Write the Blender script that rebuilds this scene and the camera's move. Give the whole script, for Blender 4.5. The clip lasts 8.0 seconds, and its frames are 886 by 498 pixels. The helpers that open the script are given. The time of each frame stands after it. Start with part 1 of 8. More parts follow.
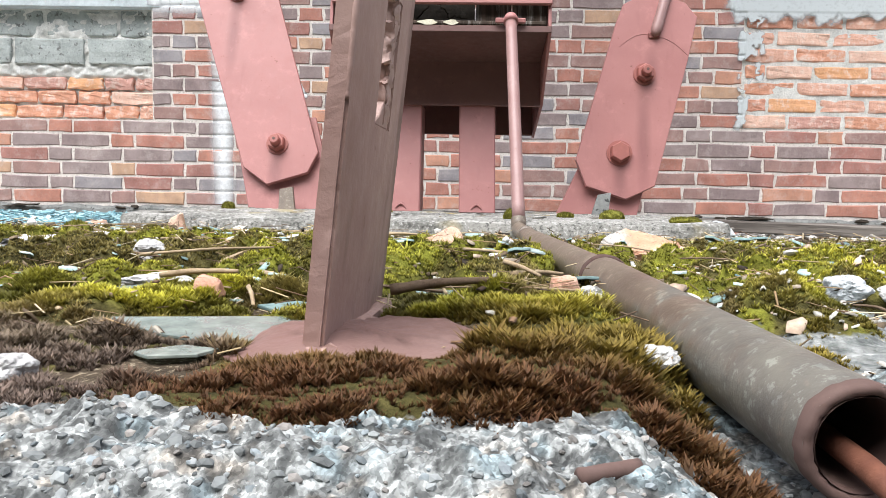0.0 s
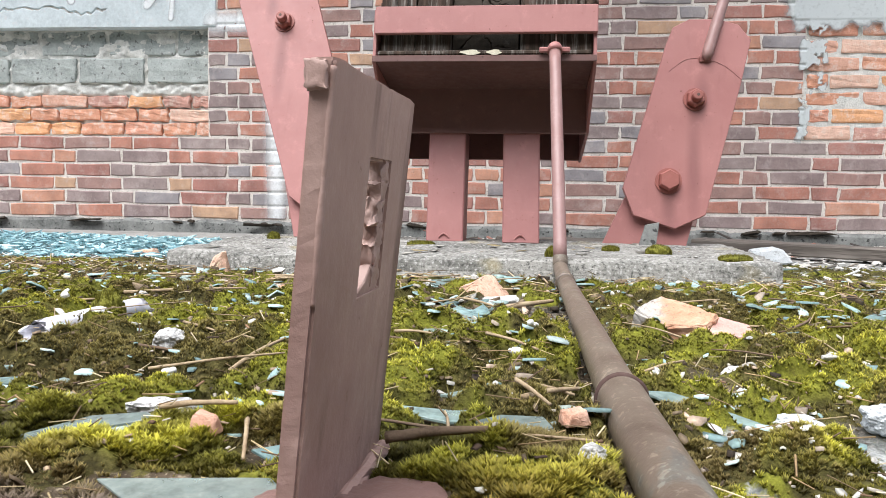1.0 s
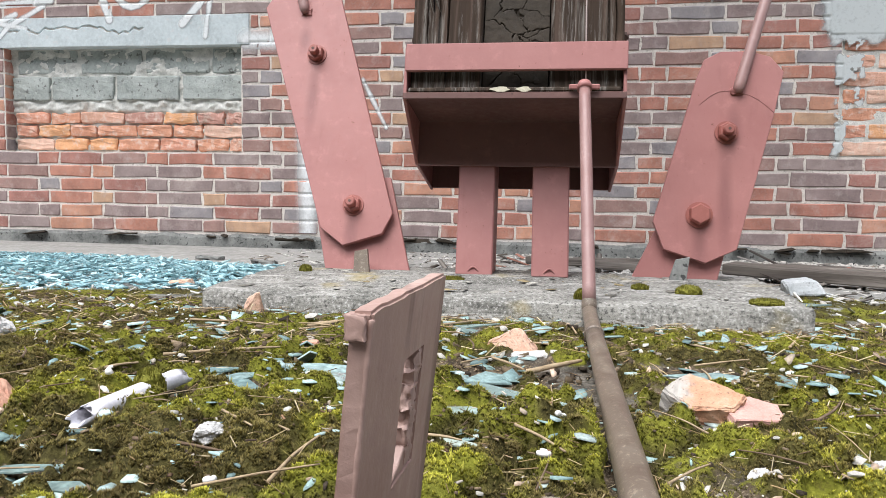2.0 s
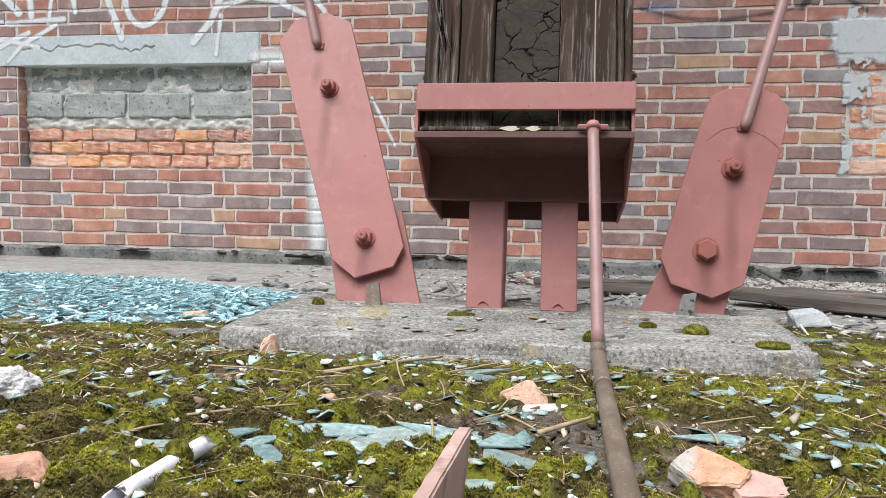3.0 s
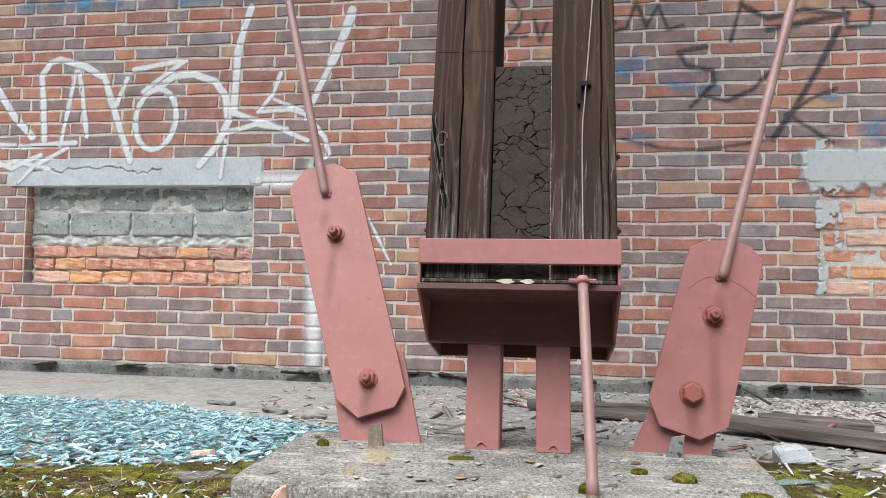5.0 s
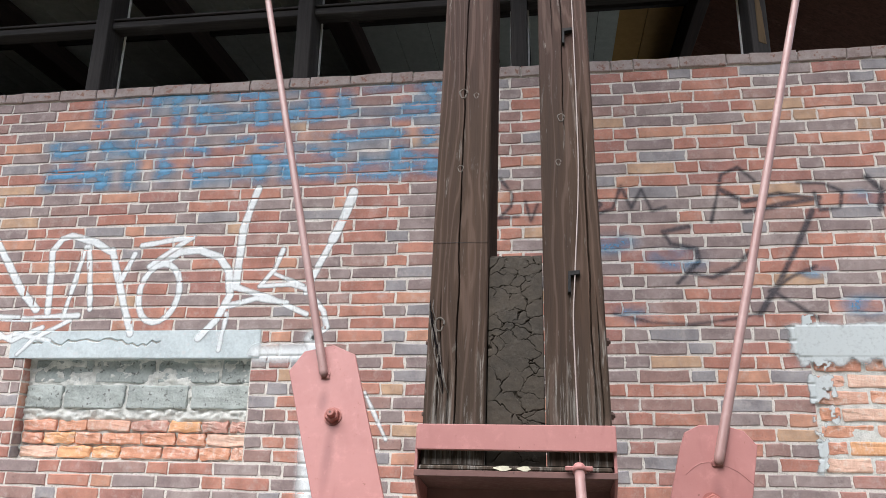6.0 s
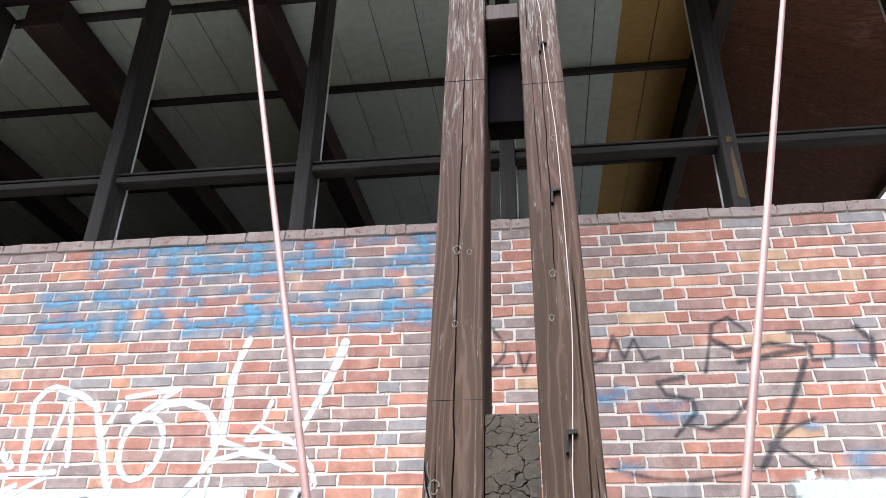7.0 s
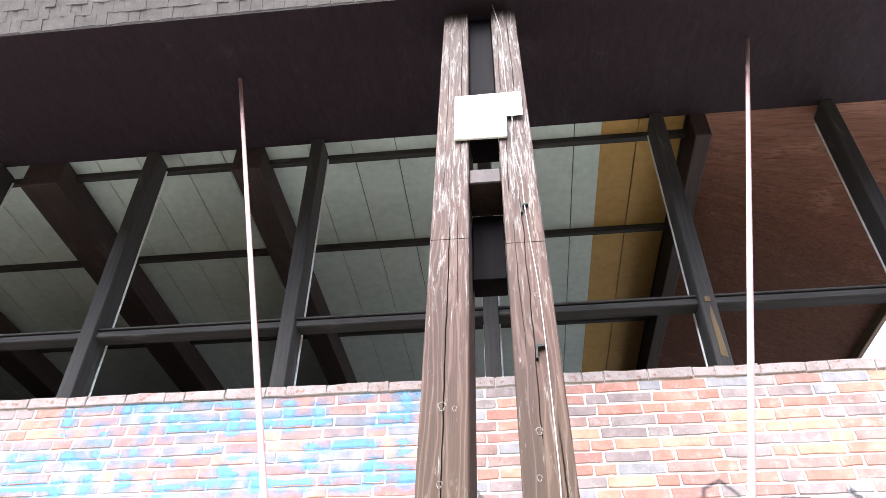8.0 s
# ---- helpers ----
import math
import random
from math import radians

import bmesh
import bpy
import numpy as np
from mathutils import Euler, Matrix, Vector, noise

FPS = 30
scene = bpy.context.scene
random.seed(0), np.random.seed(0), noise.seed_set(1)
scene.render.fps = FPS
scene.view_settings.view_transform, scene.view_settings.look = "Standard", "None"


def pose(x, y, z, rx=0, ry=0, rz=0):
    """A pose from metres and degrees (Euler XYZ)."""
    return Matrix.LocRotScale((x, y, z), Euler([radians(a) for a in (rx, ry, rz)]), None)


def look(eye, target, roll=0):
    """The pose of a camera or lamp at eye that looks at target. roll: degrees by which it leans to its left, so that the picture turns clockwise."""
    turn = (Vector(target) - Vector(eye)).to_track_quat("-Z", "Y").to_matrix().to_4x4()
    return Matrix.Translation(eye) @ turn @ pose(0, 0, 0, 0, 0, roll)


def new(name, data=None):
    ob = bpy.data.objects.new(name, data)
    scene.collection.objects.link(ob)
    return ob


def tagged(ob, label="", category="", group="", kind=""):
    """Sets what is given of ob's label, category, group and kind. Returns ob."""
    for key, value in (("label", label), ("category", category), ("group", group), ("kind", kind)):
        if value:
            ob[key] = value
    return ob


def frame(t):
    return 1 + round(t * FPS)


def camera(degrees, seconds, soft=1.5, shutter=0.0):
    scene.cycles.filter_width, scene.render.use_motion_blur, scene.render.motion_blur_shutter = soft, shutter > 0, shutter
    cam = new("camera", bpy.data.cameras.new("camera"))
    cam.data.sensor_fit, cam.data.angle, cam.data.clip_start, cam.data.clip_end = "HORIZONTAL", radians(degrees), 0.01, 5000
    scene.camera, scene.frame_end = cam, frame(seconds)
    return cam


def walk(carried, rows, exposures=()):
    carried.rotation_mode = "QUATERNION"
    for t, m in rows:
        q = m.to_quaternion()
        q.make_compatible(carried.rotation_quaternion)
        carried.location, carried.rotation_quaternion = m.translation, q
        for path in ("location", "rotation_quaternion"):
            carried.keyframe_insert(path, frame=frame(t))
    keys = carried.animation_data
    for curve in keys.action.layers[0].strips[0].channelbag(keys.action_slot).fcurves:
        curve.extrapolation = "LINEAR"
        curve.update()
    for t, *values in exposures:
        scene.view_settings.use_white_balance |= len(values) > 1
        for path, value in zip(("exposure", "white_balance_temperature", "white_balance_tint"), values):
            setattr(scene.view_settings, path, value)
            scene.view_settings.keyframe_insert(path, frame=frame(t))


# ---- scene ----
cam = camera(62.4, 8.0, soft=0.35)
PATH = [
    (0, (0.336, -3.73, 0.122), (0.262, -1.738, -0.038), 1.1),
    (0.5, (0.351, -3.718, 0.155), (0.189, -1.731, -0.003), 1.0),
    (1, (0.359, -3.71, 0.185), (0.137, -1.728, 0.028), 0.9),
    (1.5, (0.359, -3.713, 0.22), (0.082, -1.739, 0.064), 0.9),
    (3, (0.351, -3.742, 0.335), (0.033, -1.774, 0.186), 0.9),
    (3.5, (0.345, -3.765, 0.368), (0.007, -1.798, 0.228), 0.9),
    (4, (0.341, -3.791, 0.402), (0.027, -1.819, 0.276), 0.8),
    (4.2, (0.339, -3.799, 0.414), (0.041, -1.825, 0.303), 0.7),
    (5.3, (0.339, -3.877, 0.477), (0.05, -1.913, 0.72), 1.1),
    (5.5, (0.337, -3.891, 0.487), (0.053, -1.941, 0.828), 1.1),
    (6, (0.344, -3.93, 0.505), (0.068, -2.025, 1.05), 1.0),
    (6.5, (0.342, -3.948, 0.52), (0.078, -2.105, 1.248), 0.9),
    (7, (0.335, -3.948, 0.533), (0.099, -2.183, 1.444), 0.7),
    (7.5, (0.337, -3.939, 0.513), (0.132, -2.284, 1.618), 0.7),
    (8, (0.329, -3.954, 0.516), (0.163, -2.419, 1.788), 0.3),
]
EXPOSURES = [(0, 1.33, 6200, 10), (1.0, 1.20, 6200, 10), (3.5, 0.92, 6250, 10), (5.5, 0.96, 6250, 10), (6.0, 1.28, 6200, 10), (6.5, 1.42, 6100, 10), (7.0, 2.05, 6050, 10), (7.5, 2.52, 6000, 10), (8.0, 3.22, 5950, 10)]
walk(cam, [(t, look(eye, target, roll)) for t, eye, target, roll in PATH], EXPOSURES)

# ---------------------------------------------------------------- light
world = bpy.data.worlds.new("overcast_sky")
scene.world = world
world.use_nodes = True
wn, wl = world.node_tree.nodes, world.node_tree.links
sky = wn.new("ShaderNodeTexSky")
sky.sky_type = "NISHITA"
sky.sun_disc = False
sky.sun_elevation, sky.sun_rotation = radians(66), radians(205)
sky.air_density, sky.dust_density = 1.0, 3.0
pale = wn.new("ShaderNodeHueSaturation")
pale.inputs["Saturation"].default_value = 0.45
wl.new(sky.outputs[0], pale.inputs["Color"])
wl.new(pale.outputs[0], wn["Background"].inputs["Color"])
wn["Background"].inputs["Strength"].default_value = 0.15
sun = bpy.data.lights.new("sun", "SUN")
sun.energy, sun.angle, sun.color = 2.2, radians(60), (1.0, 0.97, 0.93)
sun_ob = new("sun", sun)
sun_ob.matrix_world = look((-2.0, -3.4, 8.8), (0, 0, 0))

# ---------------------------------------------------------------- numpy noise and mesh helpers
RNG = np.random.RandomState(7)
LATTICE = RNG.rand(256, 256)


def vnoise(x, y, seed=0):
    """Smooth value noise, 0 to 1."""
    x, y = np.asarray(x, float) + 17.3 * seed, np.asarray(y, float) + 41.7 * seed
    i, j = np.floor(x).astype(int), np.floor(y).astype(int)
    fx, fy = x - i, y - j
    fx, fy = fx * fx * (3 - 2 * fx), fy * fy * (3 - 2 * fy)
    a, b = LATTICE[i % 256, j % 256], LATTICE[(i + 1) % 256, j % 256]
    c, d = LATTICE[i % 256, (j + 1) % 256], LATTICE[(i + 1) % 256, (j + 1) % 256]
    return (a * (1 - fx) + b * fx) * (1 - fy) + (c * (1 - fx) + d * fx) * fy


def fbm(x, y, seed=0, octaves=4):
    total, amp, norm = 0.0, 1.0, 0.0
    for k in range(octaves):
        total = total + amp * vnoise(np.asarray(x) * 2**k, np.asarray(y) * 2**k, seed + k)
        norm += amp
        amp *= 0.5
    return total / norm


def smooth01(a, b, x):
    t = np.clip((np.asarray(x, float) - a) / (b - a), 0, 1)
    return t * t * (3 - 2 * t)


def mesh_from(name, verts, faces, mat, smooth=False, attrs=()):
    """A mesh from arrays. faces: list of tuples or an (n, k) array. attrs: (name, type, per-vertex values)."""
    me = bpy.data.meshes.new(name)
    verts = np.asarray(verts, np.float32)
    if isinstance(faces, np.ndarray):
        n, k = faces.shape
        me.vertices.add(len(verts))
        me.vertices.foreach_set("co", verts.ravel())
        me.loops.add(n * k)
        me.loops.foreach_set("vertex_index", faces.astype(np.int32).ravel())
        me.polygons.add(n)
        me.polygons.foreach_set("loop_start", np.arange(0, n * k, k, dtype=np.int32))
        me.update(calc_edges=True)
    else:
        me.from_pydata(verts.tolist(), [], [tuple(f) for f in faces])
        me.update()
    if smooth:
        me.polygons.foreach_set("use_smooth", np.ones(len(me.polygons), bool))
    for aname, kind, values in attrs:
        at = me.attributes.new(aname, kind, "POINT")
        key = "color" if kind == "FLOAT_COLOR" else "value"
        at.data.foreach_set(key, np.asarray(values, np.float32).ravel())
    if mat:
        me.materials.append(mat)
    return me


def put(name, me, parent=None, m=None, label=""):
    ob = new(name, me)
    if parent is not None:
        ob.parent = parent
    if m is not None:
        ob.matrix_basis = m
    if label:
        tagged(ob, label)
    return ob


def part(name, bm, mat, parent=None, label="", smooth=False, m=None):
    me = bpy.data.meshes.new(name)
    bm.normal_update()
    bm.to_mesh(me)
    bm.free()
    if smooth:
        me.polygons.foreach_set("use_smooth", np.ones(len(me.polygons), bool))
    me.materials.append(mat)
    return put(name, me, parent, m, label)


def empty(name, m=None):
    ob = new(name)
    if m is not None:
        ob.matrix_basis = m
    return ob


def bm_box(x0, x1, y0, y1, z0, z1, bevel=0.0, segs=1, bm=None):
    bm = bm or bmesh.new()
    vs = bmesh.ops.create_cube(bm, size=1.0)["verts"]
    for v in vs:
        v.co = ((x0 + x1) / 2 + v.co.x * (x1 - x0), (y0 + y1) / 2 + v.co.y * (y1 - y0), (z0 + z1) / 2 + v.co.z * (z1 - z0))
    if bevel:
        edges = list({e for v in vs for e in v.link_edges})
        bmesh.ops.bevel(bm, geom=edges, offset=bevel, segments=segs, affect="EDGES", profile=0.6)
    return bm


def bm_prism(poly, d0, d1, bevel=0.0, place=None, bm=None):
    """A polygon in (a, b) extruded from depth d0 to d1; place(a, b, d) gives the point."""
    bm = bm or bmesh.new()
    place = place or (lambda a, b, d: (a, d, b))
    front = [bm.verts.new(place(a, b, d0)) for a, b in poly]
    back = [bm.verts.new(place(a, b, d1)) for a, b in poly]
    n = len(poly)
    faces = [bm.faces.new(front), bm.faces.new(back[::-1])]
    faces += [bm.faces.new((front[i], back[i], back[(i + 1) % n], front[(i + 1) % n])) for i in range(n)]
    bmesh.ops.recalc_face_normals(bm, faces=faces)
    if bevel:
        edges = list({e for f in faces[:2] for e in f.edges})
        bmesh.ops.bevel(bm, geom=edges, offset=bevel, segments=1, affect="EDGES")
    return bm


def bm_tube(points, radii, segs=16, cap=True, bm=None, wobble=0.0, seed=1):
    """A tube swept along points."""
    bm = bm or bmesh.new()
    rnd = random.Random(seed)
    pts = [Vector(p) for p in points]
    if not hasattr(radii, "__len__"):
        radii = [radii] * len(pts)
    rings, side = [], None
    for i, p in enumerate(pts):
        d = (pts[min(i + 1, len(pts) - 1)] - pts[max(i - 1, 0)]).normalized()
        if side is None:
            side = d.cross(Vector((0, 0, 1)) if abs(d.z) < 0.9 else Vector((1, 0, 0))).normalized()
        side = (side - d * side.dot(d)).normalized()
        up = d.cross(side)
        ring = []
        for k in range(segs):
            a = 2 * math.pi * k / segs
            r = radii[i] * (1 + wobble * (rnd.random() - 0.5))
            ring.append(bm.verts.new(p + side * (r * math.cos(a)) + up * (r * math.sin(a))))
        rings.append(ring)
    for a, b in zip(rings, rings[1:]):
        for k in range(segs):
            bm.faces.new((a[k], a[(k + 1) % segs], b[(k + 1) % segs], b[k]))
    if cap:
        bm.faces.new(rings[0][::-1])
        bm.faces.new(rings[-1])
    bmesh.ops.recalc_face_normals(bm, faces=bm.faces[:])
    return bm


def bezier(p, n=12):
    """Points on a smooth line through the given ones."""
    p = [Vector(q) for q in p]
    out = []
    for i in range(len(p) - 1):
        p0, p1, p2, p3 = p[max(i - 1, 0)], p[i], p[i + 1], p[min(i + 2, len(p) - 1)]
        for k in range(n):
            t = k / n
            out.append(0.5 * ((2 * p1) + (p2 - p0) * t + (2 * p0 - 5 * p1 + 4 * p2 - p3) * t * t + (3 * p1 - p0 - 3 * p2 + p3) * t**3))
    return out + [p[-1]]


# ---------------------------------------------------------------- materials
def material(name, rough=0.8, metal=0.0, spec=0.4):
    mat = bpy.data.materials.new(name)
    mat.use_nodes = True
    b = mat.node_tree.nodes["Principled BSDF"]
    b.inputs["Roughness"].default_value = rough
    b.inputs["Metallic"].default_value = metal
    b.inputs["Specular IOR Level"].default_value = spec
    return mat, mat.node_tree.nodes, mat.node_tree.links, b


def coords(n, l, scale=(1, 1, 1), kind="Object"):
    tc, mp = n.new("ShaderNodeTexCoord"), n.new("ShaderNodeMapping")
    mp.inputs["Scale"].default_value = scale
    l.new(tc.outputs[kind], mp.inputs["Vector"])
    return mp.outputs[0]


def tex_noise(n, l, vec, scale, detail=5, rough=0.6, dist=0.0):
    t = n.new("ShaderNodeTexNoise")
    t.inputs["Scale"].default_value, t.inputs["Detail"].default_value = scale, detail
    t.inputs["Roughness"].default_value, t.inputs["Distortion"].default_value = rough, dist
    l.new(vec, t.inputs["Vector"])
    return t.outputs["Fac"]


def ramp(n, l, fac, stops, mode="LINEAR"):
    r = n.new("ShaderNodeValToRGB")
    r.color_ramp.interpolation = mode
    els = r.color_ramp.elements
    while len(els) < len(stops):
        els.new(0.5)
    for e, (p, c) in zip(els, stops):
        e.position, e.color = p, (*c, 1) if len(c) == 3 else c
    l.new(fac, r.inputs["Fac"])
    return r.outputs["Color"]


def grey(n, l, fac, a, b, lo=0.0, hi=1.0):
    return ramp(n, l, fac, [(a, (lo,) * 3), (b, (hi,) * 3)])


def mix(n, l, fac, a, b, mode="MIX"):
    m = n.new("ShaderNodeMix")
    m.data_type, m.blend_type = "RGBA", mode
    for sock, val in ((m.inputs["Factor"], fac), (m.inputs[6], a), (m.inputs[7], b)):
        if isinstance(val, bpy.types.NodeSocket):
            l.new(val, sock)
        elif isinstance(val, (int, float)):
            sock.default_value = val
        else:
            sock.default_value = (*val, 1)
    return m.outputs[2]


def bump(n, l, b, height, strength=0.4, dist=0.002):
    node = n.new("ShaderNodeBump")
    node.inputs["Strength"].default_value, node.inputs["Distance"].default_value = strength, dist
    l.new(height, node.inputs["Height"])
    l.new(node.outputs[0], b.inputs["Normal"])
    return node


def attr(n, name):
    a = n.new("ShaderNodeAttribute")
    a.attribute_name = name
    return a


def brick_material(name, island):
    mat, n, l, b = material(name, 0.85, spec=0.3)
    if island:
        rnd = n.new("ShaderNodeNewGeometry").outputs["Random Per Island"]
    else:
        rnd = n.new("ShaderNodeObjectInfo").outputs["Random"]
    tone = ramp(n, l, rnd, [(0.0, (0.40, 0.155, 0.108)), (0.15, (0.47, 0.195, 0.130)), (0.28, (0.34, 0.142, 0.115)), (0.38, (0.52, 0.25, 0.155)),
                            (0.46, (0.29, 0.175, 0.155)), (0.58, (0.215, 0.178, 0.182)), (0.72, (0.25, 0.215, 0.215)),
                            (0.86, (0.24, 0.26, 0.285)), (0.97, (0.51, 0.33, 0.20))], "CONSTANT")
    tone = mix(n, l, 0.24, tone, (0.37, 0.245, 0.21))
    geo = n.new("ShaderNodeNewGeometry").outputs["Position"]
    big = tex_noise(n, l, geo, 9, 4)
    fine = tex_noise(n, l, geo, 90, 6, 0.7)
    c = mix(n, l, 0.75, tone, ramp(n, l, big, [(0.3, (0.70, 0.67, 0.67)), (0.7, (1.48, 1.46, 1.42))]), "MULTIPLY")
    c = mix(n, l, grey(n, l, fine, 0.48, 0.72, 0.04, 0.34), c, (0.38, 0.31, 0.28))
    c = mix(n, l, grey(n, l, tex_noise(n, l, geo, 55, 3), 0.62, 0.74, 0, 0.4), c, (0.10, 0.08, 0.08))
    bloom = tex_noise(n, l, geo, 13, 6, 0.72)
    c = mix(n, l, grey(n, l, bloom, 0.53, 0.68, 0.0, 0.40), c, (0.54, 0.47, 0.43))
    smear = tex_noise(n, l, geo, 4.5, 6, 0.8, 0.5)
    c = mix(n, l, grey(n, l, smear, 0.55, 0.70, 0.0, 0.38), c, (0.58, 0.50, 0.455))
    l.new(c, b.inputs["Base Color"])
    bump(n, l, b, mix(n, l, 0.4, fine, big), 0.7, 0.004)
    return mat


def rough_material(name, dark, light, scale=25, rough=0.9, speck=None, spec=0.25, depth=0.004, strength=0.6):
    """Stone, mortar, plaster, concrete: two tones in broad stains, fine grain, and specks."""
    mat, n, l, b = material(name, rough, spec=spec)
    geo = n.new("ShaderNodeNewGeometry").outputs["Position"]
    broad, fine = tex_noise(n, l, geo, scale, 6, 0.65), tex_noise(n, l, geo, scale * 9, 5, 0.7)
    c = ramp(n, l, broad, [(0.32, dark), (0.68, light)])
    c = mix(n, l, grey(n, l, fine, 0.35, 0.7, 0.0, 0.45), c, tuple(min(1, q * 1.35) for q in light))
    if speck:
        c = mix(n, l, grey(n, l, tex_noise(n, l, geo, scale * 5, 2), 0.6, 0.68, 0, 0.85), c, speck)
    l.new(c, b.inputs["Base Color"])
    bump(n, l, b, mix(n, l, 0.5, broad, fine), strength, depth)
    return mat


def paint_material(name, base, worn, rust, rough=0.5, drips=0.3, stains=()):
    """Red-oxide paint on steel: brush marks, run-off stains and small chips."""
    mat, n, l, b = material(name, rough, spec=0.35)
    geo = n.new("ShaderNodeNewGeometry").outputs["Position"]
    broad = tex_noise(n, l, geo, 6, 5)
    fine = tex_noise(n, l, geo, 70, 5, 0.7)
    mp = n.new("ShaderNodeMapping")
    mp.inputs["Scale"].default_value = (45, 45, 4)
    l.new(geo, mp.inputs["Vector"])
    runs = tex_noise(n, l, mp.outputs[0], 1.0, 3)
    c = ramp(n, l, broad, [(0.3, base), (0.7, worn)])
    c = mix(n, l, grey(n, l, runs, 0.58 - 0.06 * (drips > 0.5), 0.80 - 0.14 * (drips > 0.5), 0, drips * 0.8), c, tuple(q * 0.6 for q in base))
    for sx, sz, long_ in stains:
        off, sq = n.new("ShaderNodeVectorMath"), n.new("ShaderNodeVectorMath")
        off.operation, sq.operation = "SUBTRACT", "MULTIPLY"
        off.inputs[1].default_value = (sx, 0, sz - long_ * 0.5)
        sq.inputs[1].default_value = (1 / 0.021, 0, 1.9 / long_)
        far = n.new("ShaderNodeVectorMath")
        far.operation = "LENGTH"
        l.new(geo, off.inputs[0])
        l.new(off.outputs[0], sq.inputs[0])
        l.new(sq.outputs[0], far.inputs[0])
        c = mix(n, l, grey(n, l, far.outputs["Value"], 0.25, 1.0, 0.42, 0.0), c, (base[0] * 0.42, base[1] * 0.42, base[2] * 0.45))
    scuff = tex_noise(n, l, geo, 24, 6, 0.75)
    c = mix(n, l, grey(n, l, scuff, 0.56, 0.70, 0, 0.30), c, tuple(min(1, q * 1.45) for q in worn))
    c = mix(n, l, grey(n, l, fine, 0.66, 0.72, 0, 0.8), c, rust)
    l.new(c, b.inputs["Base Color"])
    l.new(grey(n, l, fine, 0.3, 0.8, rough - 0.12, rough + 0.2), b.inputs["Roughness"])
    bump(n, l, b, mix(n, l, 0.35, fine, runs), 0.25 + 0.3 * (drips > 0.5), 0.002)
    return mat


def wood_material(name, dark, mid, pale, pale_amount=0.3, along=2, rough=0.8, fine_scale=160, spec=0.3):
    """Weathered timber, grain along the object's own axis (0, 1 or 2)."""
    mat, n, l, b = material(name, rough, spec=spec)
    sc = [1.0, 1.0, 1.0]
    sc[along] = 0.035
    v = coords(n, l, tuple(sc))
    grain = tex_noise(n, l, v, fine_scale, 4, 0.6, 0.4)
    band = tex_noise(n, l, v, 28, 4, 0.6, 1.2)
    sc2 = [1.0, 1.0, 1.0]
    sc2[along] = 0.35
    blot = tex_noise(n, l, coords(n, l, tuple(sc2)), 5, 4, 0.6)
    c = ramp(n, l, band, [(0.3, dark), (0.7, mid)])
    c = mix(n, l, grey(n, l, grain, 0.52, 0.66, 0.0, 0.55), c, tuple(q * 0.5 for q in dark))
    worn = n.new("ShaderNodeMath")
    worn.operation = "MULTIPLY"
    l.new(grey(n, l, blot, 0.62 - 0.25 * pale_amount, 0.75, 0, 1), worn.inputs[0])
    l.new(grey(n, l, grain, 0.47, 0.58, 1, 0), worn.inputs[1])
    c = mix(n, l, worn.outputs[0], c, pale)
    l.new(c, b.inputs["Base Color"])
    bump(n, l, b, mix(n, l, 0.4, grain, band), 0.5, 0.003)
    return mat


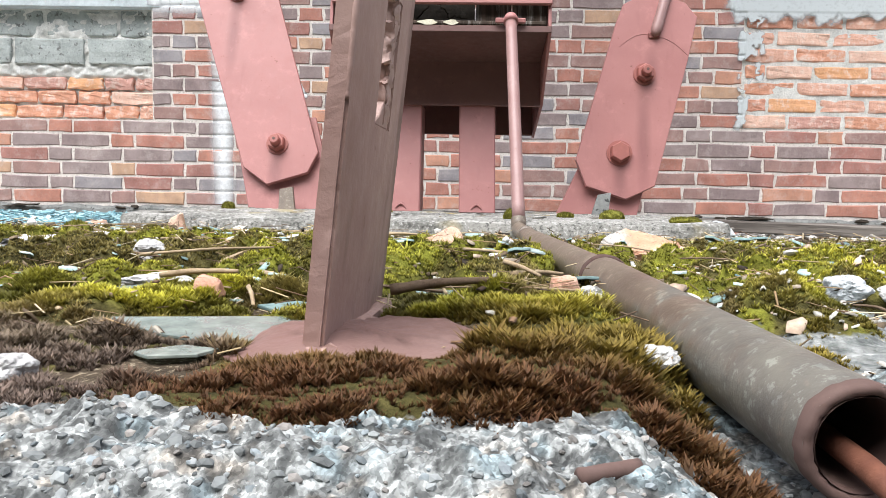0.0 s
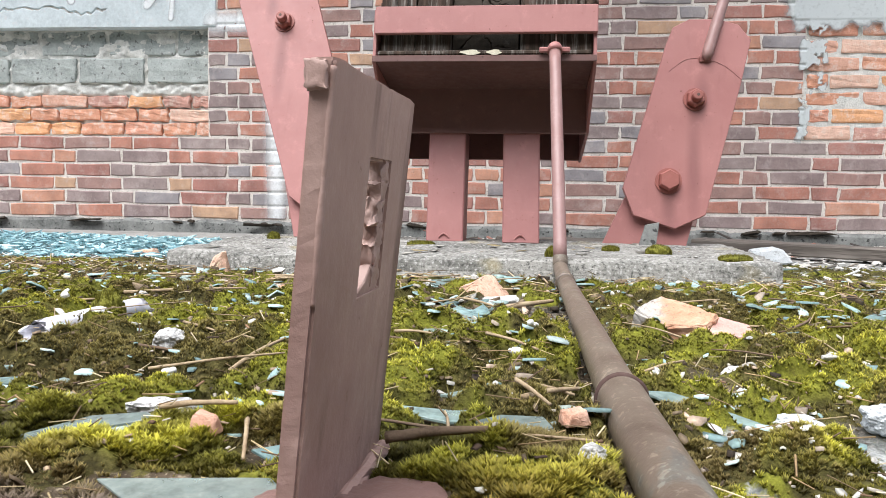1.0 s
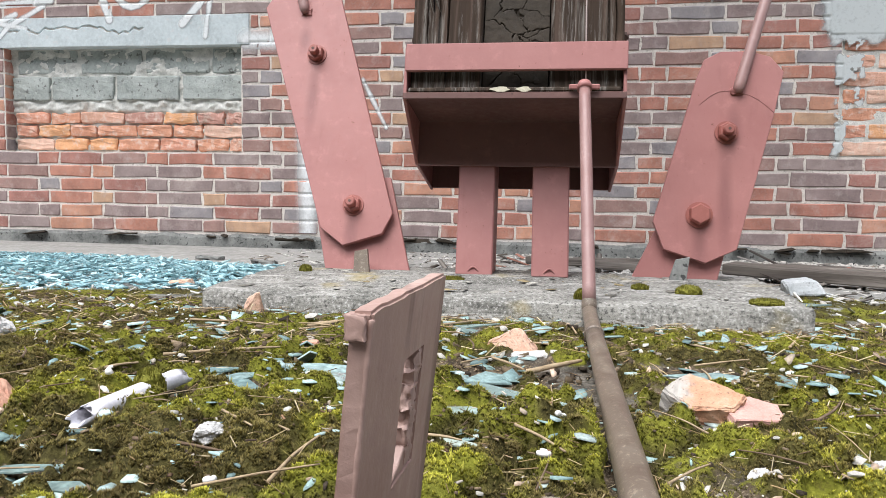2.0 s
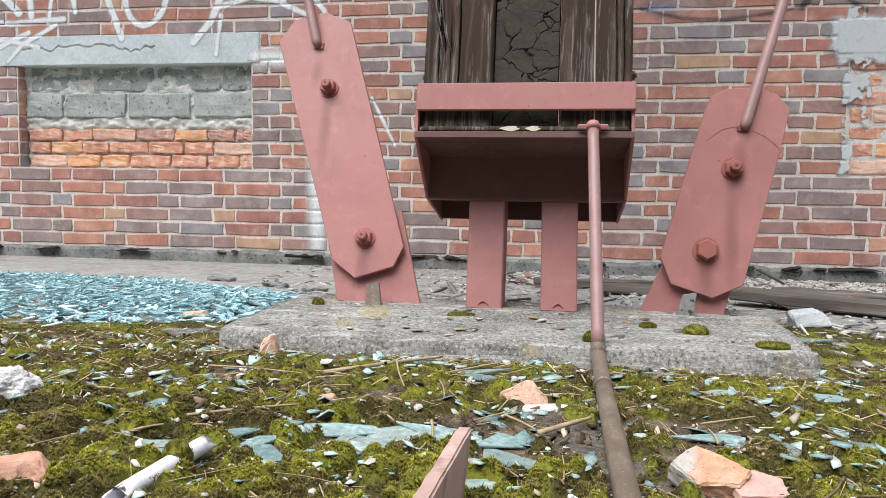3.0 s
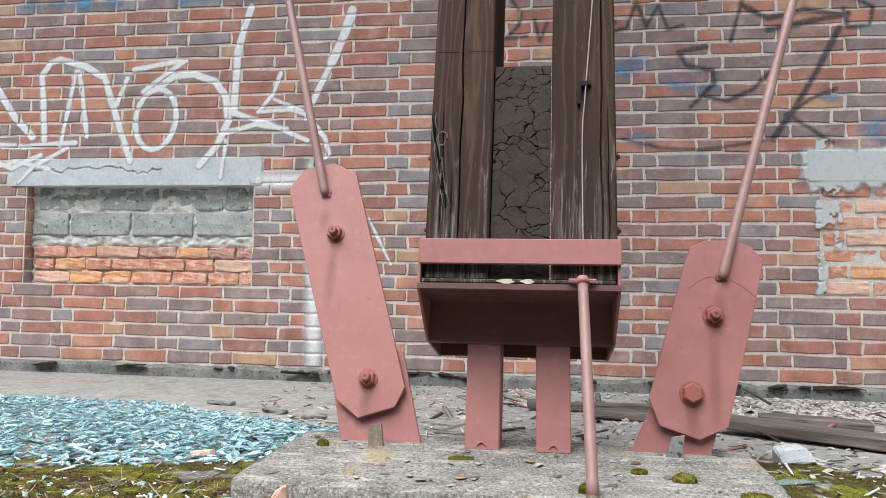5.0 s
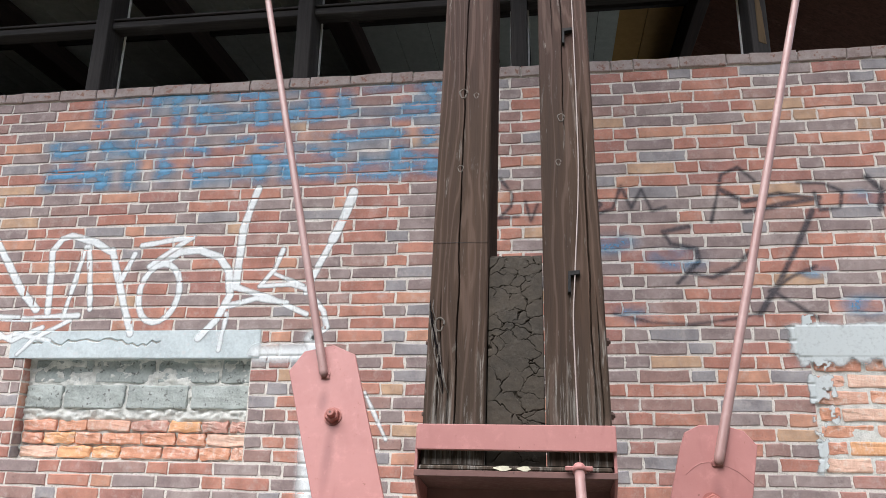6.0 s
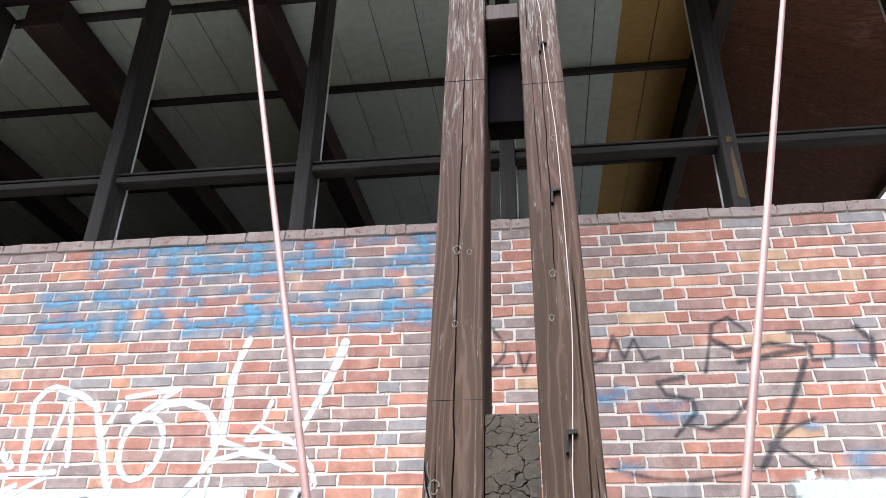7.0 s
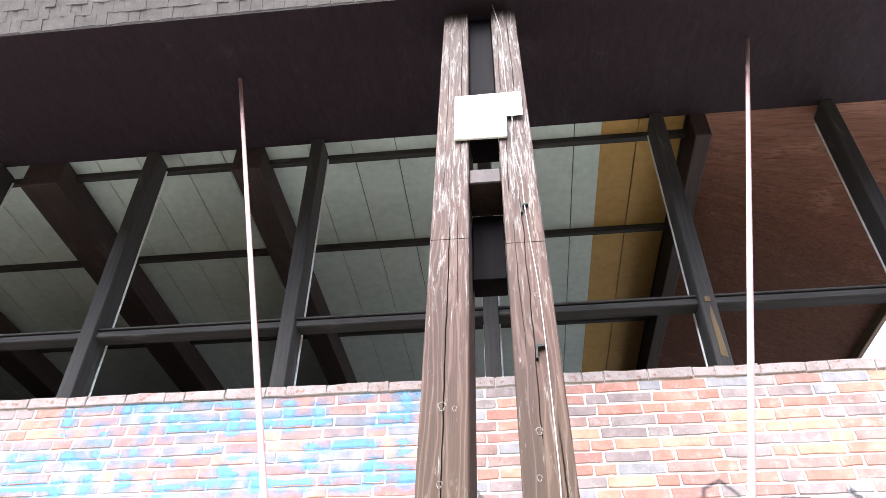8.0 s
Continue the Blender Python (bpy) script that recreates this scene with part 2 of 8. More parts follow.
def timber_material():
    """Old painted oak: wavy growth rings, dark stain, pale flecks where it has flaked, bare patches higher up."""
    mat, n, l, b = material("weathered_timber", 0.82, spec=0.15)
    info = n.new("ShaderNodeObjectInfo").outputs["Random"]
    tc, mp, off = n.new("ShaderNodeTexCoord"), n.new("ShaderNodeMapping"), n.new("ShaderNodeCombineXYZ")
    l.new(info, off.inputs[0])
    l.new(tc.outputs["Object"], mp.inputs["Vector"])
    l.new(off.outputs[0], mp.inputs["Location"])
    mp.inputs["Scale"].default_value = (1, 1, 0.10)
    v = mp.outputs[0]
    sep = n.new("ShaderNodeSeparateXYZ")
    l.new(tc.outputs["Object"], sep.inputs[0])
    height = n.new("ShaderNodeMapRange")
    height.inputs["From Max"].default_value = 4.4
    l.new(sep.outputs[2], height.inputs["Value"])
    wave = n.new("ShaderNodeTexWave")
    wave.bands_direction = "X"
    for key, val in (("Scale", 13), ("Distortion", 20), ("Detail", 3), ("Detail Scale", 0.8)):
        wave.inputs[key].default_value = val
    l.new(v, wave.inputs["Vector"])
    ring = wave.outputs["Fac"]
    mp2 = n.new("ShaderNodeMapping")
    mp2.inputs["Scale"].default_value = (1, 1, 0.03)
    l.new(tc.outputs["Object"], mp2.inputs["Vector"])
    grain = tex_noise(n, l, mp2.outputs[0], 210, 4, 0.65, 0.3)
    blot = tex_noise(n, l, v, 9, 4, 0.6)
    stain = ramp(n, l, height.outputs[0], [(0.0, (0.044, 0.033, 0.024)), (0.08, (0.047, 0.030, 0.021)), (0.22, (0.050, 0.031, 0.021)), (0.30, (0.053, 0.030, 0.023)), (0.55, (0.053, 0.030, 0.024)), (1.0, (0.046, 0.031, 0.025))])
    c = mix(n, l, 0.8, stain, ramp(n, l, blot, [(0.3, (0.62, 0.6, 0.6)), (0.7, (1.35, 1.3, 1.25))]), "MULTIPLY")
    c = mix(n, l, grey(n, l, ring, 0.15, 0.6, 0.30, 0.0), c, (0.030, 0.020, 0.015))
    c = mix(n, l, grey(n, l, grain, 0.54, 0.66, 0.0, 0.38), c, (0.02, 0.015, 0.012))
    c = mix(n, l, grey(n, l, ring, 0.80, 0.97, 0.0, 0.30), c, (0.13, 0.088, 0.070))
    amount = ramp(n, l, height.outputs[0], [(p, (q,) * 3) for p, q in ((0.0, 0.80), (0.10, 0.30), (0.30, 0.25), (0.40, 0.55), (0.52, 0.75), (0.63, 0.95), (0.72, 0.50), (0.86, 0.80), (1.0, 0.60))])
    bare = n.new("ShaderNodeMath")
    bare.operation = "MULTIPLY_ADD"
    l.new(amount, bare.inputs[0])
    bare.inputs[1].default_value = 0.20
    l.new(tex_noise(n, l, v, 42, 6, 0.75, 0.6), bare.inputs[2])
    flaked = grey(n, l, bare.outputs[0], 0.64, 0.73, 0.0, 0.72)
    both = n.new("ShaderNodeMath")
    both.operation = "MULTIPLY"
    l.new(flaked, both.inputs[0])
    l.new(grey(n, l, grain, 0.38, 0.56, 0.85, 0.10), both.inputs[1])
    c = mix(n, l, both.outputs[0], c, (0.31, 0.295, 0.27))
    l.new(c, b.inputs["Base Color"])
    bump(n, l, b, mix(n, l, 0.12, grain, ring), 0.55, 0.0022)
    return mat


M_TIMBER = timber_material()
M_BRICK = brick_material("brick_fired", False)
M_BRICK_FAR = brick_material("brick_fired_joined", True)
M_MORTAR = rough_material("mortar", (0.50, 0.455, 0.41), (0.70, 0.65, 0.595), 18, speck=(0.40, 0.36, 0.31))
M_BLOCK = rough_material("cinder_block", (0.21, 0.232, 0.218), (0.44, 0.47, 0.445), 8, speck=(0.14, 0.14, 0.13), depth=0.010, strength=1.0)
M_MORTAR_GREY = rough_material("grey_mortar", (0.40, 0.405, 0.375), (0.74, 0.73, 0.68), 22, depth=0.008, strength=1.0)
M_LINTEL = rough_material("grey_paint_concrete", (0.42, 0.47, 0.48), (0.58, 0.635, 0.645), 6, speck=(0.6, 0.62, 0.62))
M_PLASTER = rough_material("pale_plaster", (0.50, 0.53, 0.53), (0.72, 0.75, 0.74), 11, speck=(0.4, 0.36, 0.32))
M_CURB = rough_material("tarred_curb", (0.065, 0.068, 0.066), (0.25, 0.255, 0.24), 11, speck=(0.03, 0.03, 0.03))
M_WHITE_STONE = rough_material("white_plaster_lump", (0.42, 0.41, 0.39), (0.70, 0.69, 0.67), 45, speck=(0.30, 0.28, 0.26), depth=0.005, strength=1.0)
M_PEACH_STONE = rough_material("peach_brick_lump", (0.50, 0.25, 0.16), (0.68, 0.48, 0.37), 38, speck=(0.30, 0.20, 0.15), depth=0.004, strength=0.9)
M_PINK_STONE = rough_material("pink_tile_lump", (0.45, 0.24, 0.20), (0.58, 0.36, 0.31), 50, depth=0.002)
M_RED = paint_material("red_oxide_paint", (0.315, 0.135, 0.124), (0.375, 0.172, 0.158), (0.13, 0.055, 0.04), stains=((-.262, .605, .22), (-.127, .222, .12), (.735, .40, .30), (.680, .205, .12), (-.300, .70, .10), (.755, .47, .10)))
M_RED_DULL = paint_material("dull_primer_paint", (0.30, 0.188, 0.158), (0.47, 0.330, 0.285), (0.16, 0.08, 0.06), 0.55, 1.0)
M_BOLT = paint_material("painted_bolt", (0.24, 0.085, 0.07), (0.32, 0.115, 0.095), (0.10, 0.04, 0.03))


def pipe_material():
    """Dull brown steel with the rest of a grey-green coat near its open end."""
    mat, n, l, b = material("dull_pipe", 0.42, spec=0.45)
    geo = n.new("ShaderNodeNewGeometry").outputs["Position"]
    broad, fine = tex_noise(n, l, geo, 22, 6, 0.7, 0.5), tex_noise(n, l, geo, 190, 5, 0.75)
    sep, at_end = n.new("ShaderNodeSeparateXYZ"), n.new("ShaderNodeMapRange")
    l.new(geo, sep.inputs[0])
    at_end.inputs["From Min"].default_value, at_end.inputs["From Max"].default_value = -3.36, -3.56
    at_end.inputs["To Max"].default_value = 0.34
    l.new(sep.outputs[1], at_end.inputs["Value"])
    coat = n.new("ShaderNodeMath")
    coat.operation = "ADD"
    l.new(at_end.outputs[0], coat.inputs[0])
    l.new(broad, coat.inputs[1])
    c = ramp(n, l, broad, [(0.34, (0.155, 0.122, 0.092)), (0.52, (0.235, 0.192, 0.145)), (0.66, (0.32, 0.27, 0.205))])
    green = ramp(n, l, tex_noise(n, l, geo, 60, 5, 0.7), [(0.35, (0.135, 0.142, 0.132)), (0.65, (0.25, 0.255, 0.215))])
    c = mix(n, l, grey(n, l, coat.outputs[0], 0.60, 0.68, 0.0, 0.9), c, green)
    c = mix(n, l, grey(n, l, fine, 0.58, 0.68, 0.0, 0.6), c, (0.33, 0.285, 0.23))
    c = mix(n, l, grey(n, l, fine, 0.42, 0.33, 0.0, 0.5), c, (0.06, 0.040, 0.030))
    l.new(c, b.inputs["Base Color"])
    l.new(grey(n, l, broad, 0.35, 0.65, 0.32, 0.55), b.inputs["Roughness"])
    bump(n, l, b, mix(n, l, 0.5, broad, fine), 0.5, 0.0012)
    return mat


M_PIPE = pipe_material()
M_PIPE_RIM = paint_material("rusted_rim", (0.070, 0.040, 0.034), (0.13, 0.082, 0.068), (0.05, 0.03, 0.02), 0.8)
M_RUST = paint_material("rusty_core", (0.13, 0.042, 0.022), (0.20, 0.085, 0.052), (0.08, 0.03, 0.02), 0.8, 1.0)
M_ROD = paint_material("pink_rod_paint", (0.25, 0.140, 0.128), (0.33, 0.215, 0.20), (0.25, 0.11, 0.08), 0.4)
M_BLACK = rough_material("blackened_iron", (0.008, 0.008, 0.008), (0.016, 0.015, 0.015), 40, rough=0.8)
M_BLACK_WOOD = wood_material("near_black_wood", (0.005, 0.004, 0.005), (0.010, 0.008, 0.008), (0.03, 0.03, 0.03), 0.0, rough=0.95, spec=0.05)
M_DARK_WOOD = wood_material("dark_stained_wood", (0.020, 0.017, 0.016), (0.043, 0.037, 0.035), (0.11, 0.10, 0.095), 0.15)
M_DARK_WOOD_X = wood_material("dark_stained_rail", (0.020, 0.017, 0.016), (0.043, 0.037, 0.035), (0.11, 0.10, 0.095), 0.15, along=0)
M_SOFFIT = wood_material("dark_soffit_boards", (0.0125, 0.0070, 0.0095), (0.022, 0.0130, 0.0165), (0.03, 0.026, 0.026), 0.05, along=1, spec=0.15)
M_BROWN_PLANK = wood_material("red_brown_planks", (0.12, 0.052, 0.034), (0.20, 0.088, 0.058), (0.25, 0.13, 0.09), 0.25, along=0, fine_scale=60)
M_TAR = rough_material("charred_block", (0.020, 0.017, 0.013), (0.046, 0.036, 0.026), 14, rough=0.8, speck=(0.05, 0.042, 0.034), depth=0.002)
M_PANEL = rough_material("grey_green_panel", (0.37, 0.40, 0.37), (0.45, 0.48, 0.445), 1.3, rough=0.6, depth=0.001)
M_PANEL_OCHRE = rough_material("ochre_panel", (0.29, 0.165, 0.05), (0.36, 0.215, 0.072), 1.5, rough=0.6, depth=0.001)
M_SLATE = rough_material("grey_slate", (0.080, 0.068, 0.062), (0.140, 0.120, 0.108), 12, rough=0.85, spec=0.1)
M_BEAD = rough_material("white_backlit_edge", (0.55, 0.53, 0.5), (0.72, 0.70, 0.67), 40)
M_TUBE = rough_material("grey_plastic_tube", (0.62, 0.61, 0.66), (0.72, 0.71, 0.75), 20, rough=0.45, depth=0.0005)
M_OLD_PLANK = wood_material("grey_driftwood_plank", (0.085, 0.072, 0.062), (0.17, 0.15, 0.13), (0.30, 0.27, 0.24), 0.4, along=0)
M_LICHEN = rough_material("cream_lichen", (0.42, 0.39, 0.28), (0.56, 0.53, 0.42), 60)
M_CABLE = rough_material("pale_cable", (0.26, 0.21, 0.19), (0.36, 0.30, 0.28), 30, rough=0.5, depth=0.0005)
M_SIGN = rough_material("white_board", (0.78, 0.78, 0.77), (0.84, 0.84, 0.83), 5, rough=0.5, depth=0.0005)
M_DIRT_RED = rough_material("terracotta_lump", (0.36, 0.17, 0.115), (0.55, 0.33, 0.24), 60)


def orange_brick_material():
    """Soft hand-made brick, each of its own tone, with lime smears."""
    mat, n, l, b = material("orange_brick", 0.9, spec=0.2)
    geo = n.new("ShaderNodeNewGeometry").outputs["Position"]
    each = n.new("ShaderNodeObjectInfo").outputs["Random"]
    c = ramp(n, l, each, [(0.0, (0.66, 0.32, 0.20)), (0.25, (0.70, 0.40, 0.29)), (0.45, (0.76, 0.50, 0.38)), (0.6, (0.64, 0.30, 0.20)), (0.75, (0.76, 0.40, 0.20)), (0.9, (0.55, 0.30, 0.24))], "CONSTANT")
    broad, fine = tex_noise(n, l, geo, 28, 5, 0.7), tex_noise(n, l, geo, 120, 5, 0.75)
    c = mix(n, l, 0.7, c, ramp(n, l, broad, [(0.3, (0.78, 0.74, 0.74)), (0.7, (1.3, 1.3, 1.3))]), "MULTIPLY")
    c = mix(n, l, grey(n, l, broad, 0.50, 0.66, 0.06, 0.75), c, (0.70, 0.60, 0.53))
    c = mix(n, l, grey(n, l, fine, 0.60, 0.68, 0, 0.7), c, (0.22, 0.11, 0.07))
    l.new(c, b.inputs["Base Color"])
    bump(n, l, b, mix(n, l, 0.5, broad, fine), 1.0, 0.008)
    return mat


M_ORANGE = orange_brick_material()


def tint_material(name, rough=0.7, translucent=0.25):
    """Colour from the mesh's own tint, plant by plant."""
    mat, n, l, b = material(name, rough, spec=0.25)
    a = attr(n, "tint")
    geo = n.new("ShaderNodeNewGeometry").outputs["Position"]
    c = mix(n, l, 0.6, a.outputs["Color"], ramp(n, l, tex_noise(n, l, geo, 300, 2), [(0.3, (0.6, 0.6, 0.6)), (0.7, (1.35, 1.35, 1.3))]), "MULTIPLY")
    l.new(c, b.inputs["Base Color"])
    if translucent:
        tr, ms = n.new("ShaderNodeBsdfTranslucent"), n.new("ShaderNodeMixShader")
        l.new(c, tr.inputs["Color"])
        ms.inputs[0].default_value = translucent
        l.new(b.outputs[0], ms.inputs[1])
        l.new(tr.outputs[0], ms.inputs[2])
        l.new(ms.outputs[0], n["Material Output"].inputs["Surface"])
    return mat


M_MOSS = tint_material("moss_leaf")
M_TWIG = rough_material("straw_twig", (0.20, 0.14, 0.08), (0.40, 0.31, 0.20), 60, depth=0.001)
M_TWIG_DARK = rough_material("brown_twig", (0.09, 0.06, 0.04), (0.17, 0.12, 0.08), 60, depth=0.002)


def glass_material(name, tint, dust, amount=0.5, island=False):
    """Broken window glass, greenish through its thickness, with a film of dirt."""
    mat, n, l, b = material(name, 0.08, spec=0.5)
    b.inputs["Base Color"].default_value = (*tint, 1)
    b.inputs["Transmission Weight"].default_value = 0.75
    b.inputs["IOR"].default_value = 1.5
    geo = n.new("ShaderNodeNewGeometry").outputs["Position"]
    d, ms = n.new("ShaderNodeBsdfDiffuse"), n.new("ShaderNodeMixShader")
    dn = tex_noise(n, l, geo, 45, 5, 0.65)
    film = ramp(n, l, tex_noise(n, l, geo, 130, 3), [(0.32, tuple(q * 0.5 for q in dust)), (0.68, tuple(q * 1.1 for q in dust))])
    each = n.new("ShaderNodeNewGeometry").outputs["Random Per Island"] if island else n.new("ShaderNodeObjectInfo").outputs["Random"]
    l.new(mix(n, l, 1.0, film, ramp(n, l, each, [(0.0, (0.5, 0.55, 0.56)), (0.6, (1.0, 1.0, 1.0)), (1.0, (1.8, 1.55, 1.45))]), "MULTIPLY"), d.inputs["Color"])
    l.new(grey(n, l, dn, 0.36, 0.62, amount * 0.35, min(1, amount * 1.9)), ms.inputs[0])
    l.new(b.outputs[0], ms.inputs[1])
    l.new(d.outputs[0], ms.inputs[2])
    l.new(ms.outputs[0], n["Material Output"].inputs["Surface"])
    return mat


M_GLASS = glass_material("dirty_glass", (0.70, 0.86, 0.82), (0.27, 0.36, 0.335), 0.50)
M_GLASS_GRIMY = glass_material("grimy_glass", (0.66, 0.80, 0.75), (0.19, 0.225, 0.205), 0.42)
M_GLASS_BLUE = glass_material("blue_green_glass", (0.60, 0.86, 0.85), (0.35, 0.47, 0.46), 0.50)


def spray_material(name, colour, rough=0.6):
    """Sprayed paint; thin where its own coverage is low."""
    mat, n, l, b = material(name, rough, spec=0.3)
    geo = n.new("ShaderNodeNewGeometry").outputs["Position"]
    cover = attr(n, "cover")
    g = tex_noise(n, l, geo, 60, 5, 0.7)
    c = mix(n, l, grey(n, l, g, 0.3, 0.7, 0.0, 0.25), colour, tuple(q * 0.7 for q in colour))
    l.new(c, b.inputs["Base Color"])
    tr, ms, mul = n.new("ShaderNodeBsdfTransparent"), n.new("ShaderNodeMixShader"), n.new("ShaderNodeMath")
    mul.operation = "MULTIPLY"
    mul.use_clamp = True
    l.new(cover.outputs["Fac"], mul.inputs[0])
    l.new(grey(n, l, g, 0.30, 0.62, 0.75, 1.15), mul.inputs[1])
    l.new(mul.outputs[0], ms.inputs[0])
    l.new(tr.outputs[0], ms.inputs[1])
    l.new(b.outputs[0], ms.inputs[2])
    l.new(ms.outputs[0], n["Material Output"].inputs["Surface"])
    return mat


M_SPRAY_WHITE = spray_material("white_spray", (0.80, 0.82, 0.82))
M_SPRAY_BLUE = spray_material("blue_spray", (0.125, 0.36, 0.58))
M_SPRAY_GREY = spray_material("dark_grey_spray", (0.075, 0.072, 0.085))


# ---------------------------------------------------------------- ground
def ground_base(x, y):
    """The platform falls gently to the wall; its worn front edge breaks down to the yard."""
    x, y = np.asarray(x, float), np.asarray(y, float)
    z = 0.058 - 0.033 * (np.clip(y, -4, 0.3) + 3.3)
    d = np.clip(-3.59 - y + 0.03 * (fbm(x * 9, y * 0 + 2.0, 5) - 0.5), 0, None)
    z = z - np.minimum(0.35 * d + 2.4 * d * d, 1.0)
    return z


def cushions(x, y, cell, seed):
    """Rounded tufts of uneven size with gaps between them, 0 to 1."""
    x, y = np.asarray(x, float) / cell, np.asarray(y, float) / cell
    i, j = np.floor(x).astype(int), np.floor(y).astype(int)
    out = np.zeros(np.broadcast(x, y).shape)
    for a in (-1, 0, 1):
        for b in (-1, 0, 1):
            p, q = i + a, j + b
            px, py = p + LATTICE[(p + seed) % 256, q % 256], q + LATTICE[p % 256, (q + seed + 9) % 256]
            rad = 0.26 + 0.46 * LATTICE[(p + 2 * seed) % 256, (q + 50) % 256]
            out = np.maximum(out, np.sqrt(np.clip(1 - ((x - px) ** 2 + (y - py) ** 2) / rad**2, 0, 1)) * (0.5 + 0.7 * rad))
    return out


# broken panes in the moss: x, y, length, width, turn, 1 for bluer glass
GLASS_AT_EDGE = [(.319, -3.328, .058, .024, -9, 0), (.355, -3.352, .034, .02, 12, 0), (.464, -3.302, .078, .017, -40, 0), (.496, -3.25, .024, .02, 28, 1), (.484, -3.29, .028, .012, -17, 0), (.01, -3.274, .055, .02, 10, 0), (.05, -3.299, .048, .016, -8, 0), (.16, -3.384, .048, .02, 18, 1), (.384, -3.295, .024, .012, -20, 0), (.385, -3.334, .022, .014, 20, 0), (.231, -3.449, .072, .044, -10, 0), (.239, -3.496, .026, .022, 10, 0), (.148, -3.38, .058, .022, 20, 0), (.253, -3.398, .024, .016, 30, 1), (.62, -3.3, .03, .02, 20, 0), (.321, -3.278, .026, .018, 30, 0)]
GLASS_BY_TUBE = [(.039, -3.021, .062, .048, 14, 1), (.012, -3.163, .036, .02, 20, 0), (-.033, -3.212, .06, .024, 20, 0), (-.223, -2.816, .06, .026, 12, 0), (-.165, -2.848, .065, .028, 8, 1), (-.15, -2.885, .05, .022, 15, 0), (-.16, -2.992, .065, .03, 10, 0), (-.084, -3.027, .07, .042, 12, 0), (-.021, -2.958, .065, .036, 18, 1), (.023, -2.985, .055, .036, 20, 1), (.041, -3.042, .06, .03, -15, 1), (-.065, -2.817, .055, .024, 10, 0), (.075, -3.075, .035, .03, 70, 1), (-.05, -3.045, .06, .04, 20, 0), (-.236, -2.717, .04, .02, 0, 0), (-.13, -2.93, .05, .02, 15, 0)]
GLASS_BY_TUBE_2 = [(-.45, -2.78, .05, .03, 10, 1)]
GLASS_BY_PIPE = [(.531, -3.237, .032, .02, 12, 0), (.587, -3.12, .032, .018, -8, 1), (.6, -3.143, .03, .014, -17, 0), (.353, -3.068, .052, .018, 13, 0), (.293, -3.163, .036, .016, -23, 0), (.27, -3, .055, .022, -30, 1), (.128, -2.972, .1, .07, 20, 0), (.172, -2.985, .11, .05, 6, 1), (.18, -2.92, .095, .045, -12, 0), (.281, -2.92, .06, .04, 30, 1), (.306, -2.989, .068, .026, -18, 0), (.265, -2.997, .042, .02, -20, 1), (.225, -3.019, .045, .02, 10, 0), (.53, -2.844, .085, .034, -4, 1), (.723, -2.709, .05, .034, -15, 1), (.695, -2.852, .055, .03, -30, 0)]
GLASS_BY_PIPE_2 = [(.56, -2.865, .03, .025, 10, 1), (.638, -2.735, .03, .03, 50, 0), (.378, -3.15, .04, .02, 20, 0), (.62, -3, .05, .03, 40, 0), (.68, -3.08, .04, .02, 0, 0), (.354, -3.11, .05, .018, -12, 0), (.683, -2.78, .06, .02, -5, 1), (.269, -3.064, .06, .026, 0, 0), (.215, -2.905, .11, .055, -6, 1), (.1, -2.92, .09, .05, 12, 1)]
GLASS_BY_SLAB = [(.222, -2.55, .105, .04, 14, 0), (.008, -2.5, .065, .036, 8, 1), (.746, -2.6, .065, .036, 10, 1), (-.634, -2.6, .05, .05, 60, 0), (-.563, -2.631, .05, .04, 80, 0), (.727, -2.66, .05, .03, -15, 1), (.05, -2.56, .06, .03, 10, 1), (.22, -2.585, .1, .03, 8, 0), (.527, -2.485, .07, .025, 0, 0), (-.6, -2.64, .05, .04, 30, 0), (.9, -2.02, .12, .04, 0, 0), (-.28, -2.455, .05, .02, 10, 0), (.6, -2.6, .06, .03, 0, 0), (.98, -2.45, .06, .03, 20, 0), (-.4, -2.5, .05, .03, 40, 0)]
SHARDS = GLASS_AT_EDGE + GLASS_BY_TUBE + GLASS_BY_TUBE_2 + GLASS_BY_PIPE + GLASS_BY_PIPE_2 + GLASS_BY_SLAB


def glass_beds(x, y):
    """1 under a shard of glass, where the moss is pressed flat."""
    out = np.zeros(np.broadcast(x, y).shape)
    for sx, sy, ln, wd, turn, blue in SHARDS + [(-.0185, -3.105, .18, .030, 88, 0), (.515, -3.022, .125, .085, -5, 0), (.303, -2.71, .075, .04, -4, 0)]:
        near = np.nonzero((np.abs(x - sx) < ln * .62) & (np.abs(y - sy) < ln * .62))
        ca, sa = math.cos(radians(turn)), math.sin(radians(turn))
        dx, dy = x[near] - sx, y[near] - sy
        q = np.hypot((dx * ca + dy * sa) / (ln * .56), (dy * ca - dx * sa) / (wd * .62))
        out[near] = np.maximum(out[near], smooth01(1.05, .80, q))
    return out


